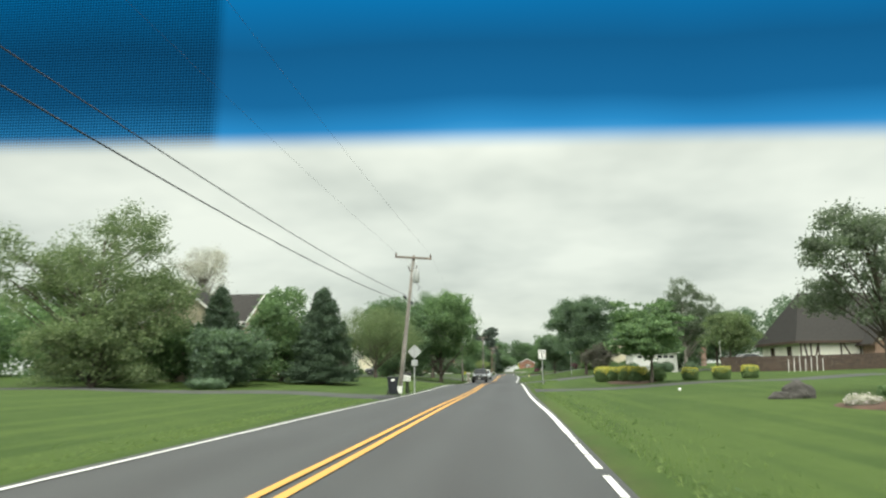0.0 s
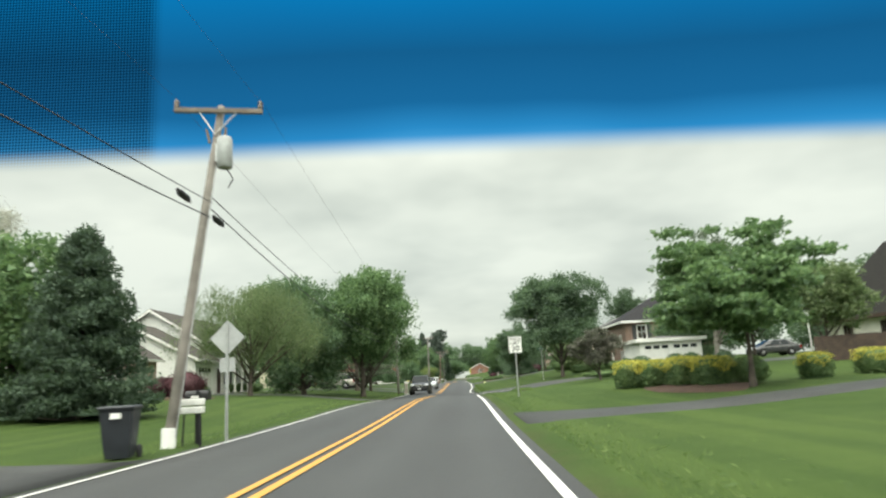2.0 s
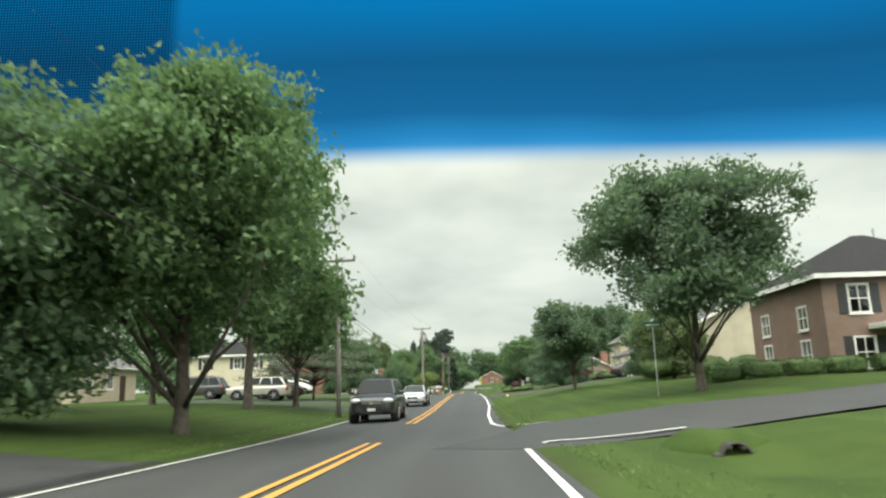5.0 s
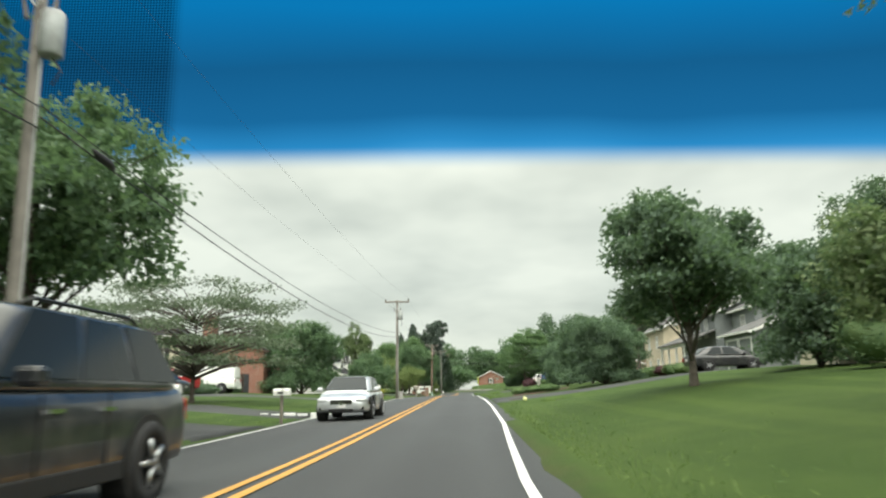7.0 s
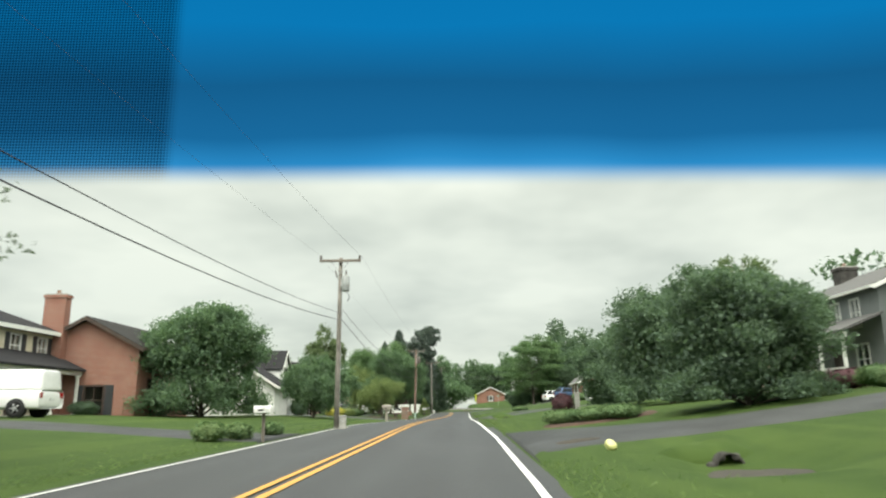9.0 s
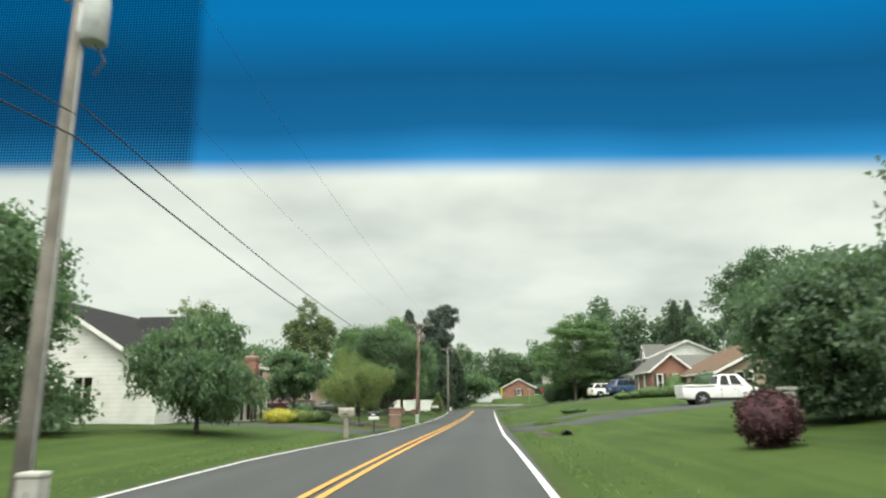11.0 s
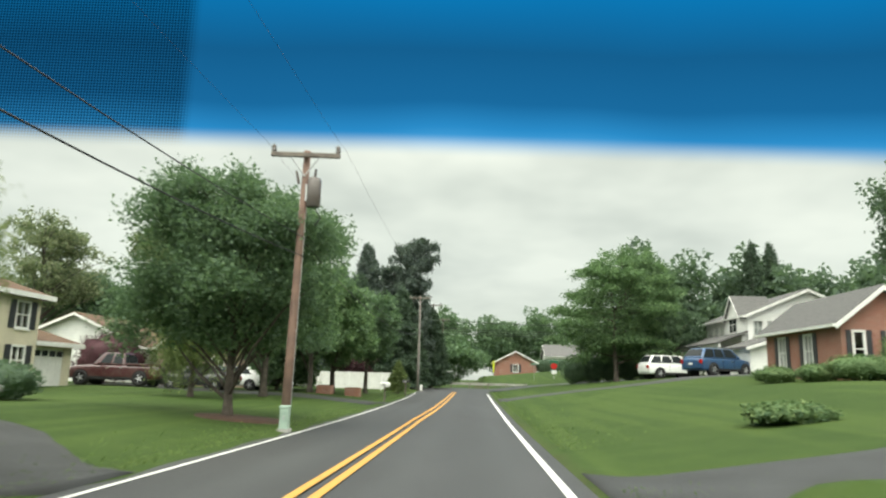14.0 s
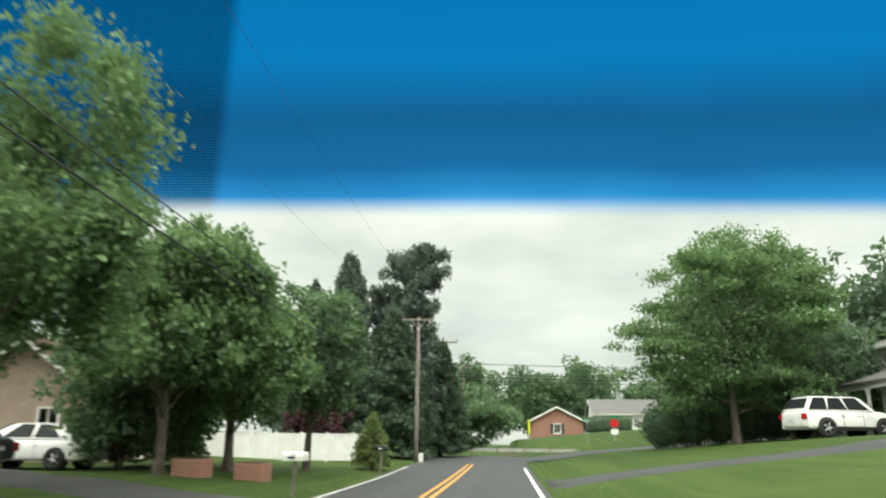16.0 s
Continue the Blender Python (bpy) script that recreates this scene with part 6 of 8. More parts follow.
woods("woods_far_left", belt(-88, 62, -44, 104, 9, 8, 6, 21), f_oak, "belt of green trees behind the gardens", 73, 3000, 0.5)
woods("woods_beyond_junction", belt(-30, 285, -1, 300, 10, 11, 6, 1) + belt(-2, 314, 16, 320, 6, 13.5, 6.0, 2) + belt(18, 325, 40, 330, 5, 10, 6, 12), f_oak, "distant belt of green trees beyond the junction", 71, 5200, 0.58)
woods("woods_far_right", belt(16, 262, 70, 268, 12, 9, 5.5, 3) + belt(19, 248, 52, 230, 11, 12.5, 5.5, 4) + belt(36, 165, 48, 215, 8, 11, 6, 14), f_dark, "dark belt of trees behind the houses", 72, 4000, 0.58)
woods("woods_behind_left", belt(-48, 95, -42, 200, 14, 9, 5.5, 5) + belt(-52, 236, -20, 262, 10, 10, 5.5, 6), f_oak, "green trees behind the houses", 73, 4000, 0.42)
woods("woods_near_left", belt(-46, 36, -44, 95, 10, 8.5, 5, 7), f_maple, "green trees behind the lawns", 74, 4000, 0.38)
woods("woods_near_right", belt(42, 34, 38, 160, 18, 9, 5, 8), f_dark, "dark trees behind the houses and lawns", 75, 4000, 0.38)

# ---- houses ----
W_ = lambda u, z, w=0.95, h=1.35, s=None: ("window", u, z, w, h, s)  # noqa: E731
house("house", "pale brick house with dark gabled roof behind evergreens", -31.0, -20.6, 50.6, 57.0, ground_z(-22, 52), 4.5, "x", 2.2, m_brick_pink, m_roof_tudor,
      {"S": [W_(8.6, 0.7, 1.1, 1.6)], "E": [W_(1.2, 2.9, 0.9, 1.3), W_(4.0, 2.9, 0.9, 1.3), W_(2.4, 0.7)]}, gable_mat=m_brick_pink)
gable_front = house("house_wing", "cream cross gable with white rake boards", -26.6, -20.9, 47.6, 50.5, ground_z(-22, 52), 4.3, "y", 2.3, m_cream_siding, m_roof_tudor,
                    {"S": [W_(1.1, 2.7), W_(3.6, 2.7), W_(1.1, 0.7), ("door", 3.7, 0.05, 1.0, 2.05, m_trim)], "E": [W_(0.7, 2.8, 0.9, 1.3)]}, over=0.4)
gable_front["category"] = "house wing"
porch(gable_front, 3.0, 5.0, -1.3, 1.3, 2.3, 3, m_roof_tudor, "e", False)
brick_garage = house("garage_building", "pale brick garage with white door and gable roof", -27.0, -20.2, 65.4, 68.8, ground_z(-20, 66), 2.5, "y", 2.2, m_brick_pink, m_roof_worn,
                     {"S": [("garage", 3.6, 0.05, 2.6, 2.05, True)], "E": [W_(0.9, 0.9)]}, over=0.35)
brick_garage["category"] = "garage"
house("house", "white-sided wing with grey roof and garage door", -29.6, -19.6, 74.0, 78.0, ground_z(-20, 75), 2.75, "y", 2.7, m_white_siding, m_roof_worn,
           {"E": [("garage", 0.5, 0.05, 2.5, 2.1, True)], "S": [W_(4.5, 1.0)]})
h3 = house("house", "long white house with columned front porch", -29.0, -20.8, 78.3, 92.0, ground_z(-22, 84), 4.3, "y", 2.6, m_white_siding, m_roof_worn,
           {"E": [W_(0.9, 0.8, 1.0, 1.7, m_shutter), ("door", 3.4, 0.05, 1.0, 2.05, None), W_(5.6, 0.8, 1.0, 1.7, m_shutter), W_(8.6, 0.8, 1.0, 1.7, m_shutter), W_(11.2, 0.8, 1.0, 1.7, m_shutter)]})
porch(h3, 4.15, 5.6, -5.0, 0.7, 3.7, 4, m_roof_worn, "e", False)
house("house", "tan house with low grey roof beyond the drive", -38.0, -29.0, 110.5, 120.0, ground_z(-29, 112), 2.8, "y", 1.9, m_tan_siding, m_roof_grey,
      {"S": [W_(2, 1.0, 1.4, 1.1), W_(5.6, 1.0, 1.4, 1.1)], "E": [W_(1.5, 1.0), W_(4.5, 1.0), ("door", 6.6, 0.05, 1.0, 2.05, None)]})
h5 = house("house", "two-storey cream house with dark hipped roof", -34.8, -24.0, 142.4, 150.0, ground_z(-24, 144), 4.7, "hip", 1.9, m_cream_siding, m_roof_dark,
           {"E": [W_(0.8, 3.1, 0.9, 1.3, m_shutter), W_(3.2, 3.1, 0.9, 1.3, m_shutter), W_(5.6, 3.1, 0.9, 1.3, m_shutter), W_(0.9, 0.8, 1, 1.4, m_shutter), ("door", 3.4, 0.05, 1.0, 2.05, None), W_(5.7, 0.8, 1, 1.4, m_shutter)],
            "S": [W_(6.6, 3.1, 0.9, 1.3, m_shutter), W_(8.8, 3.1, 0.9, 1.3, m_shutter), W_(2.8, 3.1, 0.9, 1.3, m_shutter), W_(8.0, 0.8, 1, 1.4)]})
porch(h5, 5.4, 7.0, -3.8, 3.8, 2.5, 4, m_roof_dark, "e", False)
h6 = house("house", "red brick house with tall chimney on its gable end", -25.4, -19.0, 150.2, 158.0, ground_z(-20, 150), 4.0, "y", 1.7, m_brick, m_roof_tudor,
           {"S": [W_(3.3, 0.05, 1.2, 1.7, m_shutter)], "E": [W_(1.2, 0.8), W_(5.2, 0.8), W_(1.2, 2.6), W_(5.2, 2.6)]}, trim=m_dark_timber)
chimney(h6, -1.9, -4.2, -0.8, 7.2, 1.3, 0.6)
h7 = house("house", "white house with steep black roof and dormers", -24.2, -14.3, 163.2, 176.4, ground_z(-15, 170), 2.4, "y", 3.1, m_white_siding, m_roof_dark,
           {"E": [("garage", 1.0, 0.05, 2.6, 2.05, False), ("door", 6.6, 0.05, 1.1, 2.0, m_trim), W_(9.6, 0.7, 1.3, 1.4), ("door", 11.4, 0.05, 0.95, 2.0, None)], "S": [W_(2.0, 0.8, 1.0, 1.4), W_(6.0, 0.8, 1.0, 1.4)]}, over=0.5)
chimney(h7, 4.45, 6.95, -0.8, 3.9, 0.8, 0.6)
part("brick_panel", box(4.96, 5.02, 1.4, 2.6, 0.0, 0.95), m_brick, h7)
part("wall_lantern", box(4.96, 5.12, -0.65, -0.5, 1.55, 1.85, 0.02), m_black_metal, h7)


def dormer(top, x, y0, z0, wd, ht, deep, siding_mat, roof_mat, turn=0):
    """A gabled dormer in the house's frame, its window facing -y before the turn."""
    d = part("dormer", box(x - wd / 2, x + wd / 2, y0, y0 + deep, z0 - 0.6, z0 + ht), siding_mat, top)
    part("gable", prism([(x - wd / 2, z0 + ht), (x + wd / 2, z0 + ht), (x, z0 + ht + wd * 0.55)], "y", y0, y0 + deep), siding_mat, d)
    for s in (-1, 1):
        ex, ez = x + s * (wd / 2 + 0.18), z0 + ht - 0.18
        part("roof_slope", prism([(x, z0 + ht + wd * 0.55), (ex, ez), (ex, ez + 0.1), (x, z0 + ht + wd * 0.55 + 0.1)], "y", y0 - 0.2, y0 + deep), roof_mat, d)
        part("rake_board", prism([(x, z0 + ht + wd * 0.55 - 0.08), (ex, ez - 0.08), (ex, ez + 0.07), (x, z0 + ht + wd * 0.55 + 0.07)], "y", y0 - 0.24, y0 - 0.2), m_trim, d)
    wn = part("window", box(x - wd * 0.27, x + wd * 0.27, y0 - 0.05, y0 - 0.003, z0 + 0.25, z0 + ht + 0.12), m_trim, top)
    wn.matrix_local = pose(0, 0, 0, 0, 0, turn)
    for s in (-1, 1):
        for k in (0, 1):
            part("pane", box(x + s * wd * 0.125 - wd * 0.105, x + s * wd * 0.125 + wd * 0.105, y0 - 0.06, y0 - 0.05, z0 + 0.32 + k * (ht - 0.18) / 2, z0 + 0.32 + (k + 0.88) * (ht - 0.18) / 2), m_car_glass, wn)
    d.matrix_local = pose(0, 0, 0, 0, 0, turn)
    return d


dormer(h7, -1.2, -4.3, 2.7, 2.6, 1.25, 3.2, m_white_siding, m_roof_dark, turn=90)
dormer(h7, 4.4, -4.1, 2.8, 1.3, 1.25, 3.0, m_white_siding, m_roof_dark, turn=90)
for k in range(4):
    part("porch_post", box(5.35, 5.47, 2.9 + k * 1.15, 3.02 + k * 1.15, 0.0, 2.25), m_dark_timber, h7)
part("porch_roof", prism([(4.9, 2.45), (5.7, 2.15), (5.7, 2.25), (4.9, 2.58)], "y", 2.6, 6.6), m_roof_dark, h7)
house("house", "pale brick cottage with red trim behind trees", -23.0, -16.6, 216.0, 224.0, ground_z(-17, 218), 2.7, "y", 2.2, m_brick_pink, m_roof_brown,
      {"S": [W_(1.2, 0.8), W_(4.0, 0.8)], "E": [W_(1.2, 0.8), ("door", 3.4, 0.05, 1.0, 2.05, m_trim), W_(5.6, 0.8)]})
house("house", "pale grey gabled house with brown shingle roof", -33.7, -23.7, 215.0, 223.0, ground_z(-26, 216) - 0.1, 2.6, "y", 2.2, m_white_siding, m_roof_brown,
      {"S": [W_(2.2, 0.8), W_(6.6, 0.8)], "E": [W_(1.4, 0.8), W_(5.0, 0.8)]})
house("house", "two-storey cream house with brown hipped roof", -31.0, -21.7, 191.6, 200.0, ground_z(-22, 198) - 0.1, 4.5, "hip", 1.9, m_cream_siding, m_roof_brown,
           {"E": [W_(0.9, 2.9, 1.0, 1.3, m_shutter), W_(3.6, 2.9, 1.0, 1.3, m_shutter), W_(6.4, 2.9, 1.0, 1.3, m_shutter), W_(0.9, 0.7, 1.0, 1.4, m_shutter), ("door", 3.6, 0.05, 1.0, 2.05, m_trim), W_(6.4, 0.7, 1.0, 1.4, m_shutter)],
            "S": [W_(6.6, 2.9, 1.0, 1.3), W_(2.6, 2.9, 1.0, 1.3), W_(6.6, 0.7, 1.0, 1.3)]})
wing9 = house("house_wing", "low garage wing with brown hipped roof", -28.4, -22.6, 200.2, 204.6, ground_z(-22, 202) - 0.1, 2.3, "hip", 1.2, m_cream_siding, m_roof_brown, {"E": [("garage", 0.9, 0.05, 2.6, 2.0, True)]})
wing9["category"] = "house wing"

# right side
h10 = house("house", "half-timbered white house with steep brown roof", 25.2, 35.3, 62.0, 71.0, 0.55, 2.6, "hip", 4.7, m_stucco, m_roof_tudor,
            {"S": [W_(5.3, 0.9, 0.8, 1.3), W_(7.1, 0.9, 0.9, 1.4)], "W": [W_(2.0, 0.9), W_(6.0, 0.9)]}, over=0.5, trim=m_dark_timber, hip_run=2.6)
for u in (0.06, 0.9, 1.55, 3.4, 5.0, 6.7, 8.3, 9.2, 10.0):
    part("timber", box(-5.05 + u - 0.06, -5.05 + u + 0.06, -4.55, -4.49, 0.0, 2.6), m_dark_timber, h10)
for u, v in ((1.5, 1.0), (3.5, 4.9), (0.3, 0.8)):
    part("timber_brace", prism([(-5.05 + u, 2.55), (-5.05 + u + 0.14, 2.55), (-5.05 + v, 0.05), (-5.05 + v - 0.14, 0.05)], "y", -4.545, -4.492), m_dark_timber, h10)
part("timber_sill", box(-5.05, 5.05, -4.555, -4.485, 0.0, 0.16), m_dark_timber, h10)
part("timber_plate", box(-5.05, 5.05, -4.555, -4.485, 2.44, 2.6), m_dark_timber, h10)
cross = house("house_wing", "half-timbered cross gable with brick chimney", 30.3, 37.3, 59.8, 61.8, 0.55, 2.6, "y", 3.8, m_stone_a, m_roof_tudor, {}, gable_mat=m_stucco, over=0.4, trim=m_dark_timber)
cross["category"] = "house wing"
chimney(cross, -0.9, -1.3, -0.8, 7.6, 1.7, 0.7, m_brick)
tagged(h10, "half-timbered white house with steep brown roof", "house", "houses along the road")


def board_fence(pts, h, label, step=0.147):
    """A board fence along a line of points, its boards one by one."""
    f = thing("fence", pts[0][0], pts[0][1], ground_z(*pts[0]), label, "fence")
    me = bpy.data.meshes.new("board")
    bm = prism([(-0.07, -0.1), (0.07, -0.1), (0.07, h - 0.06), (0.0, h), (-0.07, h - 0.06)], "y", -0.012, 0.012)
    bm.to_mesh(me)
    bm.free()
    me.materials.append(m_dark_timber)
    seg = np.cumsum([0] + [math.dist(p, q) for p, q in zip(pts, pts[1:])])
    z0 = ground_z(*pts[0])
    at = lambda s: [float(np.interp(s, seg, [p[k] for p in pts])) for k in (0, 1)]  # noqa: E731
    for k in range(int(seg[-1] / step)):
        x, y = at(k * step)
        o = new("board", me)
        o.parent = f
        o.matrix_local = pose(x - pts[0][0], y - pts[0][1], ground_z(x, y) - z0, 0, 0, math.degrees(math.atan2(pts[1][1] - pts[0][1], pts[1][0] - pts[0][0])))
    for k in range(int(seg[-1] / 2.4)):
        a, c = at(k * 2.4), at(k * 2.4 + 2.4)
        for dz in (0.25, h - 0.3):
            part("rail", tube([(a[0] - pts[0][0], a[1] - pts[0][1] + 0.04, ground_z(*a) - z0 + dz), (c[0] - pts[0][0], c[1] - pts[0][1] + 0.04, ground_z(*c) - z0 + dz)], [0.04, 0.04], 4), m_dark_timber, f)
    return f


board_fence([(16.8, 56.2), (24.0, 55.0), (36.0, 53.0)], 1.2, "dark brown board fence before the timbered house")
pickets = thing("trellis", 22.4, 54.6, ground_z(22.4, 54.6), "row of slim white stakes leaning on the fence", "trellis")
for k in range(7):
    part("stake", tube([(k * 0.42 - 1.2, -0.12, -0.1), (k * 0.42 - 1.05, 0.12, 0.95 + 0.12 * (k % 3))], [0.02, 0.02], 5), m_vinyl, pickets)
h11 = house("garage_building", "white double garage with panelled doors", 12.9, 17.3, 73.0, 78.0, ground_z(15, 73) + 0.1, 2.1, "hip", 0.35, m_white_siding, m_roof_grey,
            {"S": [("garage", 0.3, 0.05, 1.8, 1.75, True), ("garage", 2.35, 0.05, 1.8, 1.75, True)]}, over=0.3)
h11["category"] = "garage"
h12 = house("house", "brown brick house with dark hip roof", 17.0, 26.0, 94.0, 102.5, ground_z(17, 95) - 0.3, 4.9, "hip", 2.8, m_brick_brown, m_roof_dark,
            {"S": [W_(1.2, 3.1, 1.0, 1.4, m_shutter), W_(4.0, 3.1, 1.0, 1.4, m_shutter), W_(6.8, 3.1, 1.0, 1.4, m_shutter), W_(1.2, 0.5, 1.0, 1.5, m_shutter), ("door", 4.0, 0.05, 1.0, 2.0, m_trim), W_(6.8, 0.5, 1.0, 1.5, m_shutter)],
             "W": [W_(1.2, 2.5, 1.0, 1.2), W_(5.6, 2.5, 1.0, 1.2), W_(1.2, 0.5, 1.0, 1.5), W_(5.6, 0.5, 1.0, 1.5)]})
for k in range(4):
    part("porch_post", tube([(-2.2 + k * 1.1, -5.6, -0.3), (-2.2 + k * 1.1, -5.6, 2.3)], [0.11, 0.09], 12), m_trim, h12)
part("porch_roof", box(-2.6, 1.5, -5.9, -4.3, 2.3, 2.55, 0.02), m_trim, h12)
part("vent_pipe", tube([(1.5, 1.0, 6.6), (1.5, 1.0, 8.3)], [0.06, 0.06], 8), m_galv, h12)
house("house", "cream-sided house with wide gable and grey roof", 15.5, 26.0, 108.0, 118.0, ground_z(16, 108), 3.5, "y", 2.6, m_cream_siding, m_roof_grey,
      {"S": [W_(7.0, 2.0, 1.0, 1.2)], "W": [W_(1.5, 1.8), W_(6.0, 1.8)]})
h14 = house("house", "grey two-storey house with white-posted porch", 21.2, 29.0, 144.2, 153.6, ground_z(21, 146), 5.0, "y", 1.75, m_grey_siding, m_roof_grey,
            {"W": [W_(0.9, 3.1, 0.9, 1.5), W_(2.9, 3.1, 0.9, 1.5), W_(4.7, 3.1, 0.9, 1.5), W_(6.6, 3.1, 0.9, 1.5), W_(1.2, 0.6, 1.2, 1.6), ("door", 4.2, 0.05, 1.0, 2.1, None), W_(6.6, 0.6, 1.2, 1.6)], "S": []})
mid14 = house("house_wing", "grey gabled front section with tall window", 22.6, 30.4, 139.4, 144.0, ground_z(21, 146), 5.0, "y", 1.8, m_grey_siding, m_roof_grey, {"W": [W_(1.6, 3.0, 0.9, 1.5)], "S": [W_(2.0, 3.1), W_(5.4, 3.1)]}, over=0.35)
mid14["category"] = "house wing"
wing = house("house_wing", "grey garage wing with low gable and white trim", 20.0, 28.0, 133.8, 139.2, ground_z(20, 135), 2.6, "y", 1.5, m_grey_siding, m_roof_grey, {"W": [("door", 0.3, 0.05, 2.0, 2.0, m_grey_siding), ("door", 2.7, 0.05, 2.0, 2.0, m_grey_siding)], "S": [W_(3.4, 0.9, 1.2, 1.2)]}, over=0.35)
wing["category"] = "garage wing"
porch(h14, -5.9, -3.95, -4.7, 4.7, 2.6, 5, m_roof_grey, "w", True)
chimney(h14, -0.4, 4.1, 5.0, 7.6, 1.1, 0.9, m_rock)
for u in (0.4, 2.8):
    for a0, a1, z0, z1 in ((u - 0.12, u - 0.01, 0.0, 2.1), (u + 2.0, u + 2.11, 0.0, 2.1), (u - 0.12, u + 2.11, 2.1, 2.22)):
        part("door_frame", box(-4.05, -4.002, 2.5 - a1, 2.5 - a0, z0, z1), m_trim, wing)
part("vent_pipe", tube([(0.6, -3.0, 6.3), (0.6, -3.0, 7.7)], [0.09, 0.09], 8), m_galv, h14)
house("house", "tan gabled house behind the grey one", 22.6, 30.8, 164.5, 173.0, ground_z(23, 165), 5.6, "y", 2.3, m_tan_siding, m_roof_grey,
      {"W": [W_(1.5, 3.4), W_(5.0, 3.4), W_(1.5, 0.8), W_(5.0, 0.8)], "S": []})
h16 = house("house", "brick ranch house with brown gabled roof", 17.6, 26.0, 186.0, 196.4, ground_z(18, 187) - 0.15, 2.1, "y", 2.1, m_brick_pink, m_roof_brown,
            {"S": [W_(1.0, 0.7, 1.3, 1.2), ("door", 3.2, 0.05, 1.0, 1.95, m_door_dark), W_(5.2, 0.7, 1.4, 1.2)], "W": [W_(1.2, 0.7), W_(3.8, 0.7), ("door", 6.0, 0.05, 1.0, 1.95, m_door_dark), W_(8.0, 0.7)]}, over=0.7)
wing16 = house("house_wing", "brick garage wing with brown gabled roof", 26.2, 33.0, 181.5, 190.0, ground_z(27, 183) - 0.1, 2.2, "y", 1.9, m_brick_pink, m_roof_brown,
               {"S": [("garage", 1.2, 0.05, 4.2, 2.0, False)], "W": [W_(1.2, 0.8)]}, over=0.6)
wing16["category"] = "garage wing"
chimney(h16, 3.6, 1.0, 2.2, 5.4, 1.3, 0.8)
for k in range(4):
    part("porch_post", box(-5.0, -4.84, -4.8 + k * 2.6, -4.64 + k * 2.6, -0.3, 1.85), m_brick_pink, h16)
part("vent_pipe", tube([(-0.8, 3.6, 3.4), (-0.8, 3.6, 4.7)], [0.07, 0.07], 8), m_galv, h16)
house("house", "red brick house with white gable trim and shutters", 18.5, 27.0, 198.4, 206.0, ground_z(14.5, 199) - 0.1, 2.5, "x", 1.5, m_brick, m_roof_grey,
            {"S": [W_(2.0, 0.8, 0.9, 1.4, m_shutter), W_(5.0, 0.8, 0.9, 1.4, m_shutter)]}, over=0.4)
wing17 = house("house_wing", "red brick gable front with two shuttered windows", 14.8, 18.2, 195.8, 203.0, ground_z(14.5, 199) - 0.1, 2.5, "y", 1.35, m_brick, m_roof_grey,
               {"S": [W_(0.45, 0.6, 0.5, 1.5, m_shutter), W_(1.85, 0.6, 0.5, 1.5, m_shutter)], "W": [W_(1.2, 0.6, 0.8, 1.5, m_shutter), W_(3.8, 0.6, 0.8, 1.5, m_shutter)]}, over=0.35)
wing17["category"] = "house wing"
h18 = house("house", "white two-storey house with grey roof and dormer", 20.2, 29.0, 219.0, 228.0, ground_z(20, 218), 4.5, "y", 1.9, m_white_siding, m_roof_grey,
            {"W": [W_(0.6, 2.9, 0.8, 1.2), W_(1.9, 2.9, 0.8, 1.2), W_(3.2, 2.9, 0.8, 1.2), W_(4.5, 2.9, 0.8, 1.2), W_(1.5, 0.6), W_(5.0, 0.6)], "S": [W_(0.4, 3.0, 0.75, 1.15), W_(1.4, 3.0, 0.75, 1.15), W_(2.4, 3.0, 0.75, 1.15)]}, over=0.4)
dormer(h18, 2.7, -4.75, 3.0, 3.0, 1.4, 2.6, m_white_siding, m_roof_grey, turn=-90)
porch(h18, -6.6, -4.5, -4.5, 4.5, 2.3, 4, m_roof_grey, "w", False)
part("lean_to", prism([(-6.3, -0.8), (-0.6, -0.8), (-0.6, 3.7), (-6.3, 1.9)], "y", -9.5, -4.7), m_white_siding, h18)
part("lean_to_roof", prism([(-6.7, 1.75), (-0.2, 3.8), (-0.2, 3.95), (-6.7, 1.9)], "y", -9.9, -4.55), m_roof_grey, h18)
part("rake_board", prism([(-6.7, 1.62), (-0.2, 3.67), (-0.2, 3.88), (-6.7, 1.83)], "y", -9.94, -9.9), m_trim, h18)
house("house", "small red brick house on the bank", 3.5, 10.2, 281.0, 291.0, ground_z(6, 281) - 0.45, 2.5, "y", 1.7, m_brick, m_roof_grey,
      {"S": [W_(2.9, 0.9, 0.9, 1.2, m_shutter)], "E": [W_(2.0, 0.9), W_(6.0, 0.9)]}, over=0.35)
house("house", "grey-roofed house far behind the bank", 14.0, 24.0, 300.0, 308.0, ground_z(16, 300), 3.0, "x", 2.2, m_white_siding, m_roof_grey, {"S": [W_(2, 0.9), W_(6, 0.9)]})

# ---- vehicles ----
gv2 = "parked vehicles"
silver_sedan = vehicle("sedan", -3.95, 110.4, 180, p_silver, "silver sedan with one dark unpainted wing on the road", "car", z=road_z(110.4) - 0.03)
wing = [(1.86, 0.50), (1.78, 0.66), (1.62, 0.74), (1.25, 0.75), (1.02, 0.62), (0.96, 0.36), (0.72, 0.36), (0.78, 0.82), (1.9, 0.74), (2.02, 0.62)]
part("front_wing", prism([(u, v) for u, v in wing], "x", -0.915, -0.86), m_underside, silver_sedan, "dark unpainted front wing")
vehicle("suv", -4.0, 91.2, 180, p_black, "black sport utility vehicle on the road", "suv", z=road_z(91.2) - 0.03)
